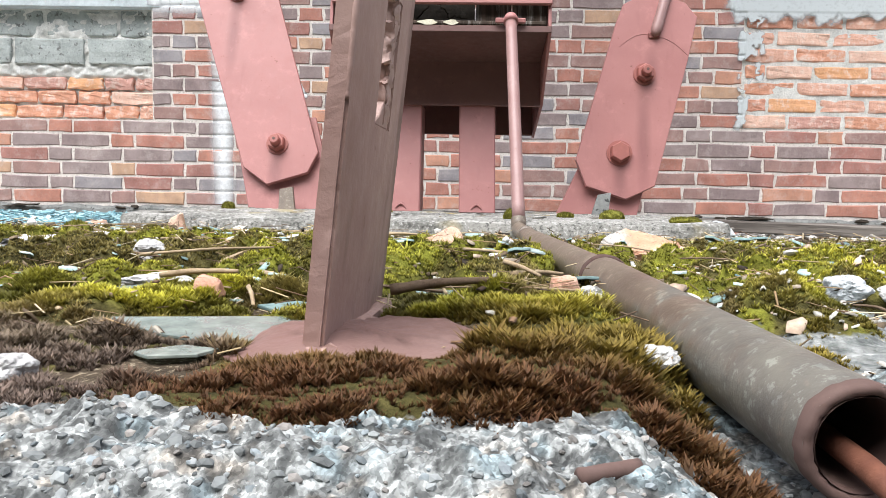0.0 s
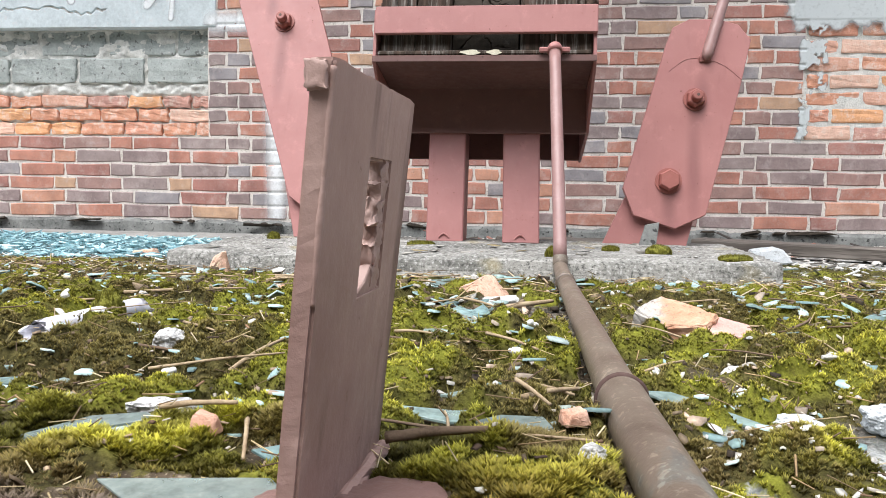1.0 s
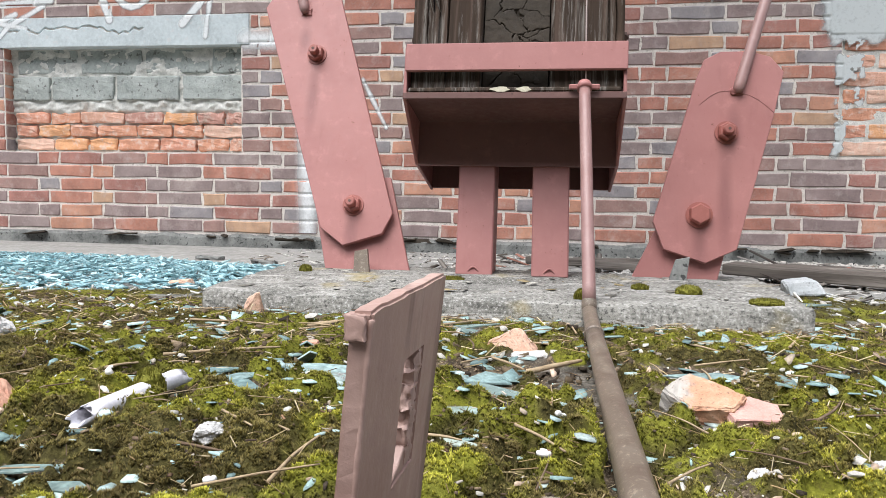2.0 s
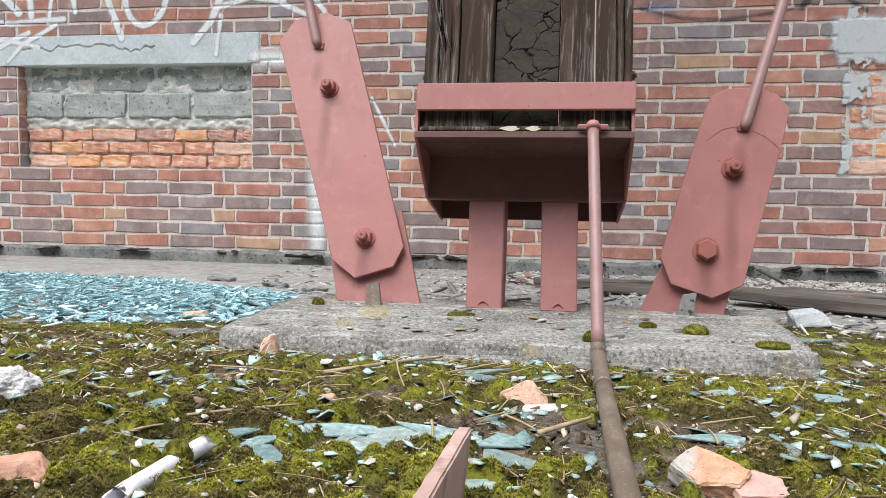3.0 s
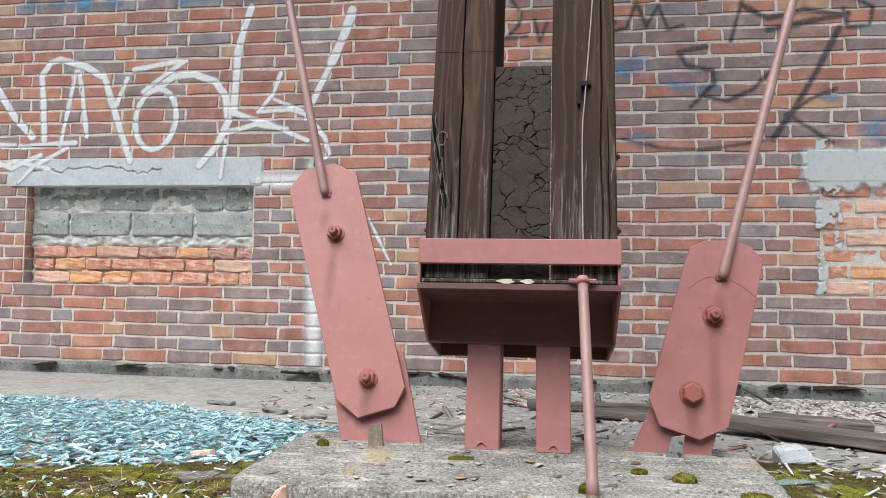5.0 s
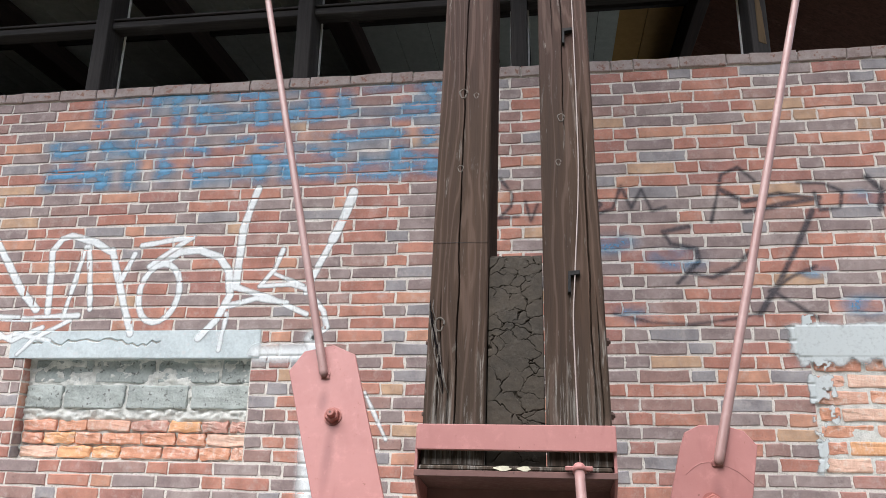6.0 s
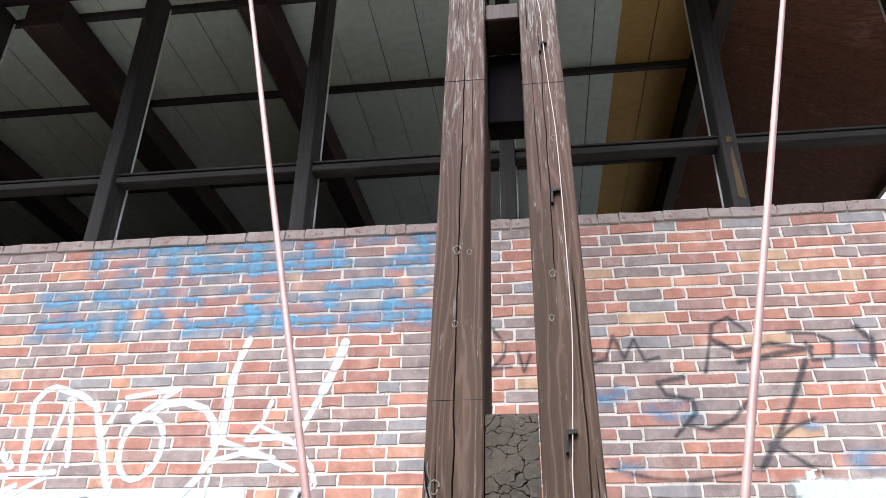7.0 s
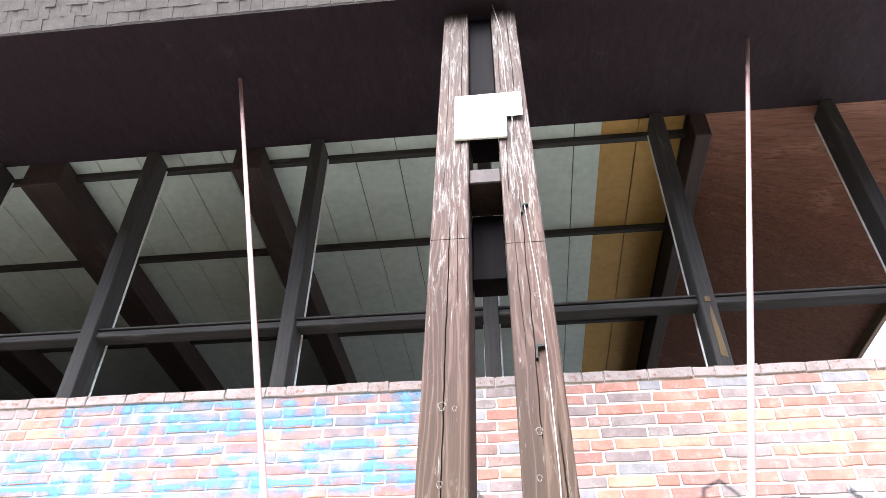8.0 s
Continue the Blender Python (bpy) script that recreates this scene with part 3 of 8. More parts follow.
def moss_cover(x, y):
    """How thickly moss grows, 0 to 1."""
    x, y = np.asarray(x, float), np.asarray(y, float)
    n1, n2 = fbm(x * 7, y * 7, 1), fbm(x * 22, y * 22, 2, 3)
    m = smooth01(0.31, 0.45, 0.62 * n1 + 0.38 * n2)
    back = np.where(x < -0.25, -2.22 + 0.18 * (x + 0.9), np.where(x < 0.82, -2.44, -1.75 - 0.25 * (x - 0.9)))
    m = m * smooth01(0.10, -0.06, y - back + 0.22 * (n1 - 0.5))
    wob = 0.05 * (n2 - 0.5)
    pad_a = smooth01(0.052, 0.036, np.abs(x - 0.368) + wob) * smooth01(-3.575, -3.553, y + wob) * smooth01(-3.28, -3.34, y)
    pad_b = smooth01(0.35, 0.5, n2 + 0.1) * smooth01(0.055, 0.040, np.abs(x - 0.290) + wob) * smooth01(-3.568, -3.550, y + wob) * smooth01(-3.515, -3.53, y)
    pad_c = smooth01(1.0, 0.75, np.hypot((x - 0.482) / 0.035, (y + 3.385) / 0.062) + 4 * wob)
    pad_d = 0.6 * smooth01(0.02, 0.06, 0.30 - x) * smooth01(-3.565, -3.54, y + wob) * smooth01(-3.40, -3.44, y) * smooth01(0.40, 0.52, n2)
    m = m * smooth01(-3.568, -3.545, y + wob)
    bare = smooth01(0.10, 0.05, np.hypot((x - 0.60) * 0.9, (y + 3.42))) + 0.6 * smooth01(0.06, 0.02, np.hypot((x - 0.47) * 0.8, y + 3.19))
    bare = bare + smooth01(0.44, 0.465, x + wob) * smooth01(-3.31, -3.345, y + wob)
    m = m * np.clip(1 - bare, 0, 1) * (1 - smooth01(0.27, 0.24, x) * smooth01(-3.43, -3.46, y))
    m = m * smooth01(0.85, 1.1, np.hypot((x - 0.226) / 0.034, (y + 3.447) / 0.024))
    m = np.maximum.reduce([m, pad_a, pad_b, pad_c, pad_d])
    m = m * smooth01(0.012, 0.019, np.abs(x - pipe_line(y)) + 0.3 * wob) * (1 - 0.93 * glass_beds(x, y))
    return m * smooth01(0.040, 0.052, np.hypot(x - 0.297, y + 3.468) + 0.4 * wob)


def pipe_line(y):
    """Where the pipe lies."""
    return np.where(y < -3.303, 0.4145 + 0.030 * (-3.303 - y), 0.4145 + 0.0055 * (y + 3.303))


def ground_z(x, y):
    x, y = np.asarray(x, float), np.asarray(y, float)
    m = moss_cover(x, y)
    near = smooth01(-5.5, -3.75, y) * smooth01(0.4, -0.4, y)
    lump = 0.7 * cushions(x, y, 0.047, 3) + 0.3 * cushions(x, y, 0.019, 7)
    z = ground_base(x, y) + near * 0.006 * (fbm(x * 30, y * 30, 4, 4) - 0.5)
    z = z + m * (0.002 + 0.046 * smooth01(-3.5, -3.2, y) * 0.62 * (1 - 0.42 * smooth01(-3.05, -2.65, y)) * lump * (1 - 0.85 * smooth01(-2.58, -2.47, y)) + 0.004 * lump)
    rubble = smooth01(-3.54, -3.575, y) * smooth01(-3.9, -3.7, y)
    z = z + 0.007 * smooth01(0.05, 0.02, np.abs(x - 0.368)) * smooth01(-3.56, -3.50, y) * smooth01(-3.32, -3.40, y)
    z = z + 0.012 * np.clip(1 - np.hypot((x - 0.482) / 0.04, (y + 3.385) / 0.07), 0, 1) ** 0.7
    stony = np.abs(vnoise(x * 85, y * 85, 9) - 0.5) + 0.5 * np.abs(vnoise(x * 190, y * 190, 11) - 0.5)
    z = z + rubble * (0.009 * (fbm(x * 45, y * 45, 9, 3) - 0.5) + 0.006 * (0.28 - stony))
    z = z - smooth01(0.055, 0.018, np.abs(x - pipe_line(y))) * (0.013 * smooth01(-3.46, -3.54, y) + 0.004 * smooth01(-2.4, -2.5, y))
    return z + 0.008 * (0.25 - stony) * smooth01(0.09, 0.04, np.hypot((x - 0.60) * 0.8, y + 3.42))


def lines(spans):
    out = []
    for a, b, step in spans:
        out.append(np.arange(a, b - step * 0.5, step))
    out.append([spans[-1][1]])
    return np.concatenate(out)


gx = lines([(-60, -8, 6), (-8, -2.5, 0.4), (-2.5, -0.7, 0.05), (-0.7, 0.0, 0.0062), (0.0, 0.75, 0.003), (0.75, 1.3, 0.0065), (1.3, 3.0, 0.06), (3.0, 8, 0.5), (8, 60, 6)])
gy = lines([(-60, -6, 5), (-6, -3.8, 0.1), (-3.8, -3.30, 0.003), (-3.30, -2.3, 0.0055), (-2.3, -1.5, 0.02), (-1.5, 0.2, 0.06), (0.2, 9, 0.8), (9, 60, 6)])
X, Y = np.meshgrid(gx, gy)
Z = ground_z(X, Y)
idx = np.arange(X.size).reshape(X.shape)
quads = np.stack([idx[:-1, :-1], idx[:-1, 1:], idx[1:, 1:], idx[1:, :-1]], -1).reshape(-1, 4)
pale = np.clip(smooth01(-3.53, -3.565, Y) * smooth01(-4.2, -3.8, Y) + smooth01(-2.5, -2.0, Y) * 0.9 + smooth01(0.43, 0.455, X) * smooth01(-3.30, -3.34, Y) * smooth01(-4.2, -3.8, Y) + smooth01(0.5, 0.7, fbm(X * 11, Y * 11, 12)) * 0.3, 0, 1)


def ground_material():
    mat, n, l, b = material("mossy_platform_ground", 0.95, spec=0.15)
    geo = n.new("ShaderNodeNewGeometry").outputs["Position"]
    fine, mid, tiny = tex_noise(n, l, geo, 130, 5, 0.7), tex_noise(n, l, geo, 35, 5, 0.65), tex_noise(n, l, geo, 420, 3, 0.7)
    soil = ramp(n, l, mid, [(0.3, (0.028, 0.021, 0.014)), (0.55, (0.085, 0.064, 0.042)), (0.75, (0.22, 0.175, 0.125))])
    soil = mix(n, l, grey(n, l, tiny, 0.56, 0.64, 0, 0.7), soil, (0.34, 0.28, 0.20))
    vor = n.new("ShaderNodeTexVoronoi")
    vor.inputs["Scale"].default_value = 190
    l.new(geo, vor.inputs["Vector"])
    vor2 = n.new("ShaderNodeTexVoronoi")
    vor2.inputs["Scale"].default_value = 420
    l.new(geo, vor2.inputs["Vector"])
    stops = [(0.0, (0.13, 0.135, 0.13)), (0.22, (0.17, 0.18, 0.17)), (0.42, (0.12, 0.145, 0.15)), (0.55, (0.29, 0.295, 0.285)), (0.75, (0.21, 0.20, 0.185)), (0.90, (0.48, 0.48, 0.47))]
    tones = []
    for vv in (vor, vor2):
        sp = n.new("ShaderNodeSeparateColor")
        l.new(vv.outputs["Color"], sp.inputs[0])
        tones.append(ramp(n, l, sp.outputs[0], stops))
    gravel = mix(n, l, grey(n, l, mid, 0.42, 0.58), tones[1], tones[0])
    gravel = mix(n, l, 0.55, gravel, ramp(n, l, fine, [(0.32, (0.04, 0.043, 0.04)), (0.48, (0.14, 0.147, 0.139)), (0.66, (0.43, 0.435, 0.425))]))
    gravel = mix(n, l, 0.9, gravel, ramp(n, l, mid, [(0.36, (0.42, 0.45, 0.42)), (0.5, (0.95, 0.96, 0.94)), (0.64, (1.7, 1.7, 1.68))]), "MULTIPLY")
    gravel = mix(n, l, grey(n, l, tiny, 0.35, 0.7, 0.0, 0.5), gravel, (0.28, 0.285, 0.275))
    gravel = mix(n, l, grey(n, l, fine, 0.34, 0.47, 0.75, 0), gravel, (0.09, 0.095, 0.09))
    apron = ramp(n, l, mid, [(0.3, (0.235, 0.232, 0.215)), (0.55, (0.36, 0.355, 0.335)), (0.75, (0.43, 0.42, 0.395))])
    apron = mix(n, l, grey(n, l, tex_noise(n, l, geo, 6, 5, 0.7), 0.52, 0.68, 0, 0.6), apron, (0.16, 0.155, 0.14))
    gravel = mix(n, l, attr(n, "apron").outputs["Fac"], gravel, apron)
    # brown gaps also carry painted crevice shade; tuft tops are brightened
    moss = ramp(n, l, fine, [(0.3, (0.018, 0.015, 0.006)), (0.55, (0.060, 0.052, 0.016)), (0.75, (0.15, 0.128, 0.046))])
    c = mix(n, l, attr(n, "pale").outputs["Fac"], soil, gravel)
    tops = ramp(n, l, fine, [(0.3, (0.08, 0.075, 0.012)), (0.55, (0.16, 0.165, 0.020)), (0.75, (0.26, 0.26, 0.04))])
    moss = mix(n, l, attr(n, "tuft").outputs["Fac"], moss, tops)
    ragged = n.new("ShaderNodeMath")
    ragged.operation = "MULTIPLY_ADD"
    l.new(fine, ragged.inputs[0])
    ragged.inputs[1].default_value = 1.1
    l.new(attr(n, "moss").outputs["Fac"], ragged.inputs[2])
    c = mix(n, l, grey(n, l, ragged.outputs[0], 0.78, 0.98), c, moss)
    l.new(c, b.inputs["Base Color"])
    bump(n, l, b, mix(n, l, 0.5, fine, tiny), 0.8, 0.004)
    return mat


M_GROUND = ground_material()
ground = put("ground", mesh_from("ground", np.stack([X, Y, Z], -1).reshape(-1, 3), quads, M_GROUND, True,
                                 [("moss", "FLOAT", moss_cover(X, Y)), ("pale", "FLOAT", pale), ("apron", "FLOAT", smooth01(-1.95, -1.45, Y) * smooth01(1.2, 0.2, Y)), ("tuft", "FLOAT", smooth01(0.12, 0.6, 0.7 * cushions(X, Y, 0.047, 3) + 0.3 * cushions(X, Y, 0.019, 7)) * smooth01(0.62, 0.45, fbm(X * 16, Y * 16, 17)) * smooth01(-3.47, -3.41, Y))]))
tagged(ground, "weathered concrete platform with moss, soil and rubble", "ground", kind="structure")

# unseen screen behind the camera, added to cut light from the low sky
yard = part("unseen_light_screen", bm_box(-30, 30, -12.4, -12.0, -1.2, 8.8), rough_material("dark_screen_surface", (0.045, 0.045, 0.04), (0.09, 0.088, 0.08), 2.0))
tagged(yard, "unseen dark screen added to block low light from the front", "wall", kind="structure")

# ---------------------------------------------------------------- brick wall
COURSE, BASE_Z, JOINT = 0.072, 0.02, 0.011
COURSES = 38
WIN = (-2.70, -1.305, 0.452, 1.022)
WIN2 = (1.665, 3.05, 0.452, 1.022)
LINTEL = (-2.80, -1.255, 1.022, 1.176)
LINTEL2 = (1.60, 3.15, 1.022, 1.176)


def course_bricks(i, x0, x1):
    """The bricks of one course: two stretchers and a header, shifted by half a bond on every other course."""
    phase = -1.53 + (0.325 if i % 2 else 0.0)
    k = math.floor((x0 - phase) / 0.65) - 1
    out = []
    while phase + k * 0.65 < x1:
        h = phase + k * 0.65
        out += [(h, h + 0.13), (h + 0.13, h + 0.39), (h + 0.39, h + 0.65)]
        k += 1
    return [(a, b) for a, b in out if b > x0 and a < x1]


def clear_of(a, b, z0, z1):
    """What is left of a brick once the openings and lintels are taken out."""
    spans = [(a, b)]
    for ox0, ox1, oz0, oz1 in (WIN, WIN2, LINTEL, LINTEL2):
        if z1 - 0.02 <= oz0 or z0 + 0.02 >= oz1:
            continue
        spans = [s for p, q in spans for s in ((p, min(q, ox0)), (max(p, ox1), q)) if s[1] - s[0] > 0.035]
    return spans


def brick_geometry(w, h, seed, d=0.05):
    """Front of one brick, 22 faces, with worn uneven edges; origin at the middle of its face."""
    r = random.Random(seed)
    j = lambda s: (r.random() - 0.5) * s
    hw, hh, e = w / 2, h / 2, 0.0045
    outer = [(-hw + j(.009), -hh + j(.009)), (j(w * .4), -hh + j(.009)), (hw + j(.009), -hh + j(.009)), (hw + j(.008), j(.02)),
             (hw + j(.009), hh + j(.009)), (j(w * .4), hh + j(.009)), (-hw + j(.009), hh + j(.009)), (-hw + j(.008), j(.02))]
    verts = [(x, 0.0045, z) for x, z in outer]
    verts += [(x * (1 - e / hw) + j(.0015), j(.0012), z * (1 - e / hh) + j(.001)) for x, z in outer]
    verts += [(x, d, z) for x, z in outer]
    faces = [tuple(range(8, 16))]
    for k in range(8):
        m = (k + 1) % 8
        faces += [(k, m, m + 8, k + 8), (k + 16, m + 16, m, k)]
    return verts, faces


wall = put("wall_south", None, None)
wall_pieces = []


def backing(name, x0, x1, z0, z1, y0=0.0045, y1=0.30):
    wall_pieces.append((name, bm_box(x0, x1, y0, y1, z0, z1)))


TOP_Z = BASE_Z + COURSES * COURSE
backing("mortar_bed", -7.0, 7.0, -0.30, WIN[2])
backing("mortar_bed", -7.0, WIN[0], WIN[2], WIN[3])
backing("mortar_bed", WIN[1], WIN2[0], WIN[2], WIN[3])
backing("mortar_bed", WIN2[1], 7.0, WIN[2], WIN[3])
backing("mortar_bed", -7.0, 7.0, WIN[3], TOP_Z - 0.006)
for nm, bmw in wall_pieces:
    part(nm, bmw, M_MORTAR, wall)
tagged(wall, "red and purple-grey brick wall with pale joints", "wall", kind="structure")

far_v, far_f, near_bricks, coping_bricks = [], [], [], []
brick_rnd = random.Random(11)
for i in range(COURSES):
    z0 = BASE_Z + i * COURSE
    zc, h = z0 + COURSE / 2, COURSE - JOINT
    for a, b in course_bricks(i, -6.8, 6.8):
        for p, q in clear_of(a, b, z0, z0 + COURSE):
            w = q - p - JOINT
            if w < 0.02:
                continue
            cx, proud = (p + q) / 2, (brick_rnd.random() - 0.5) * 0.003
            if i == COURSES - 1:
                proud -= 0.006
            full = abs(w - (0.26 - JOINT)) < 0.002 or abs(w - (0.13 - JOINT)) < 0.002
            if i == COURSES - 1:
                coping_bricks.append((cx, proud, zc, w))
                continue
            if -1.25 < cx < 1.52 and zc < 1.62 and full and len(near_bricks) < 300:
                near_bricks.append((cx, proud, zc, w))
            else:
                vs, fs = brick_geometry(w, h, brick_rnd.randrange(10**6))
                o = len(far_v)
                tilt = (brick_rnd.random() - 0.5) * 0.012
                far_v += [(cx + x, proud + y, zc + z + x * tilt) for x, y, z in vs]
                far_f += [tuple(k + o for k in f) for f in fs]
far = put("bricks", mesh_from("bricks", far_v, far_f, M_BRICK_FAR), wall)
tagged(far, kind="stuff")
M_COPING = rough_material("limewashed_brick", (0.23, 0.165, 0.15), (0.37, 0.315, 0.295), 6, speck=(0.24, 0.12, 0.09))
for cx, proud, zc, w in coping_bricks:
    vs, fs = brick_geometry(w + 0.006, COURSE - JOINT + 0.005, int(cx * 1000) + 9000)
    put("coping_brick", mesh_from("coping_brick", vs, fs, M_COPING), wall, pose(cx, proud - 0.004, zc, 0, brick_rnd.uniform(-.7, .7), 0))

# infill of the walled-up window: rough orange bricks below, cinder blocks above
infill = put("window_infill", None)
tagged(infill, "walled-up window with cinder blocks above rough orange bricks", "window", kind="structure")
part("back", bm_box(WIN[0] - 0.02, WIN[1] + 0.02, 0.085, 0.26, WIN[2] - 0.02, WIN[3] + 0.03), M_MORTAR_GREY, infill)


def lump(w, d, h, seed, rough=0.006, cuts=3):
    """A worn block: a bevelled box with uneven faces."""
    bm = bm_box(-w / 2, w / 2, -d / 2, d / 2, -h / 2, h / 2, min(w, d, h) * 0.14, 2)
    bmesh.ops.subdivide_edges(bm, edges=bm.edges[:], cuts=cuts, use_grid_fill=True)
    off = Vector((seed * 3.1, seed * 1.7, seed * 0.9))
    for v in bm.verts:
        q = v.co * (0.6 / max(w, d, h)) * 6 + off
        v.co += noise.noise_vector(q) * rough + noise.noise_vector(q * 2.7) * rough * 0.55 + noise.noise_vector(q * 6) * rough * 0.25
    return bm


def mortar_grid(x0, x1, z0, z1, base, amp, seed, ridge=None):
    """Squeezed, smeared mortar that stands out here and there over the masonry."""
    A, B = np.meshgrid(np.arange(x0, x1, 0.008), np.arange(z0, z1, 0.007))
    yy = base - (0.013 if ridge else 0.0) * smooth01(0.71, 0.74, B) - amp * (fbm(A * 21, B * 34, seed, 6) - 0.45) - 0.006 * (fbm(A * 90, B * 90, seed + 9, 3) - 0.5)
    if ridge:
        yy = yy - 0.016 * smooth01(0.045, 0.012, np.abs(B - ridge - 0.02 * (fbm(A * 9, A * 0, seed + 3) - 0.5))) * (0.6 + 0.8 * fbm(A * 30, B * 30, seed + 5))
    ii = np.arange(A.size).reshape(A.shape)
    return mesh_from("mortar", np.stack([A, yy, B], -1).reshape(-1, 3), np.stack([ii[:-1, :-1], ii[:-1, 1:], ii[1:, 1:], ii[1:, :-1]], -1).reshape(-1, 4), M_MORTAR_GREY, True)


for i in range(6, 14):
    z0 = BASE_Z + i * COURSE
    part("brick", bm_box(WIN[0] - 0.05, WIN[0] + 0.004, 0.006, 0.085, z0 + 0.006, z0 + COURSE - 0.006, 0.003), M_BRICK, infill)
put("mortar", mortar_grid(WIN[0], WIN[1] + 0.006, WIN[2], WIN[3] + 0.009, 0.078, 0.036, 55, 0.700), infill, label="pale squeezed-out mortar")
sd = 0
for row, (z0, z1) in enumerate(((0.462, 0.527), (0.537, 0.602), (0.610, 0.672))):
    x = WIN[0] + 0.015 - (0.09 if row % 2 else 0.0)
    while x < WIN[1] - 0.02:
        sd += 1
        w = 0.165 + 0.11 * ((sd * 37) % 10) / 10
        a, b = max(x, WIN[0] + 0.008), min(x + w, WIN[1] - 0.006)
        if b - a > 0.05:
            part("brick", lump(b - a - 0.012, 0.06, z1 - z0 - 0.004, sd, 0.010, 3), M_ORANGE, infill, m=pose((a + b) / 2, 0.085 + 0.008 * ((sd * 13) % 5) / 5, (z0 + z1) / 2, 0, (sd % 3 - 1) * 0.8, 0))
        x += w
for row, (z0, z1) in enumerate(((0.735, 0.870), (0.880, 1.015))):
    x = WIN[0] + 0.03 - (0.0 if row % 2 else 0.17)
    while x < WIN[1] - 0.02:
        sd += 1
        a, b = max(x, WIN[0] + 0.008), min(x + 0.385, WIN[1] - 0.006)
        if b - a > 0.05:
            part("block", lump(b - a - 0.014, 0.06, z1 - z0 - 0.006, sd, 0.006, 3), M_BLOCK, infill, m=pose((a + b) / 2, 0.078 + 0.012 * row, (z0 + z1) / 2))
        x += 0.39
infill2 = put("window_infill", None)
tagged(infill2, "walled-up window of rough orange bricks set flush in the wall", "window", kind="structure")
part("back", bm_box(WIN2[0] - 0.02, WIN2[1] + 0.02, 0.012, 0.26, WIN2[2] - 0.02, WIN2[3] + 0.03), M_MORTAR_GREY, infill2)
put("mortar", mortar_grid(WIN2[0], WIN2[1], WIN2[2], WIN2[3], 0.022, 0.036, 58), infill2, label="pale squeezed-out mortar")
for row in range(7):
    z0 = WIN2[2] + 0.006 + row * 0.081
    x = WIN2[0] - (0.12 if row % 2 else 0.0)
    while x < WIN2[1]:
        sd += 1
        w = 0.23 + 0.05 * ((sd * 29) % 10) / 10
        a, b = max(x, WIN2[0] + 0.006), min(x + w, WIN2[1])
        if b - a > 0.05:
            part("brick", lump(b - a - 0.014, 0.06, 0.062, sd, 0.007, 2), M_ORANGE, infill2, m=pose((a + b) / 2, 0.034 + 0.008 * ((sd * 13) % 5) / 5, z0 + 0.035, 0, (sd % 3 - 1) * 1.0, 0))
        x += w


def slab_relief(name, x0, x1, z0, z1, front, back, mat, seed, chip=0.0):
    """A cast lintel with an uneven, chipped face."""
    xs, zs = np.arange(x0, x1 + 0.001, 0.006), np.linspace(z0, z1, 70)
    A, B = np.meshgrid(xs, zs)
    yf = front + 0.006 * (fbm(A * 8, B * 8, seed) - 0.5)
    edge = z0 - 0.012 + 0.13 * fbm(A * 6, A * 0, seed + 1, 2) + 0.030 * np.abs(np.mod(A * 11 + 2 * vnoise(A * 3, A * 0, seed), 1.0) - 0.5) + 0.022 * fbm(A * 38, A * 0, seed + 2)
    if chip:
        yf = yf - chip * smooth01(0.004, -0.004, B - edge - 0.02) * smooth01(x0 + 0.1, x0 + 0.2, A) * smooth01(x0 + 0.95, x0 + 0.85, A)
    if chip > 0.005:
        yf = yf + 0.045 * smooth01(0.0062, 0.0028, np.abs(B - edge - 0.02)) * smooth01(x0 + 0.1, x0 + 0.15, A) * smooth01(x0 + 0.95, x0 + 0.9, A)
    v = np.concatenate([np.stack([A, yf, B], -1).reshape(-1, 3), np.stack([A, A * 0 + back, B], -1).reshape(-1, 3)])
    ii = np.arange(A.size).reshape(A.shape)
    f = np.stack([ii[:-1, :-1], ii[:-1, 1:], ii[1:, 1:], ii[1:, :-1]], -1).reshape(-1, 4)
    rim = np.concatenate([ii[0, :], ii[1:, -1], ii[-1, -2::-1], ii[-2:0:-1, 0]])
    nx = np.roll(rim, -1)
    side = np.stack([rim, rim + A.size, nx + A.size, nx], -1)
    return mesh_from(name, v, np.concatenate([f, f[:, ::-1] + A.size, side]), mat)


lintel = put("lintel", slab_relief("lintel", LINTEL[0], LINTEL[1], LINTEL[2] - 0.004, LINTEL[3], -0.004, 0.12, M_LINTEL, 21, 0.010))
tagged(lintel, "grey painted concrete lintel with a cracked lower edge", "lintel", kind="structure")
lintel2 = put("lintel", slab_relief("lintel", LINTEL2[0], LINTEL2[1], LINTEL2[2] - 0.004, LINTEL2[3], -0.002, 0.12, M_PLASTER, 25, 0.004))
tagged(lintel2, "pale plastered lintel over the flush infill", "lintel", kind="structure")


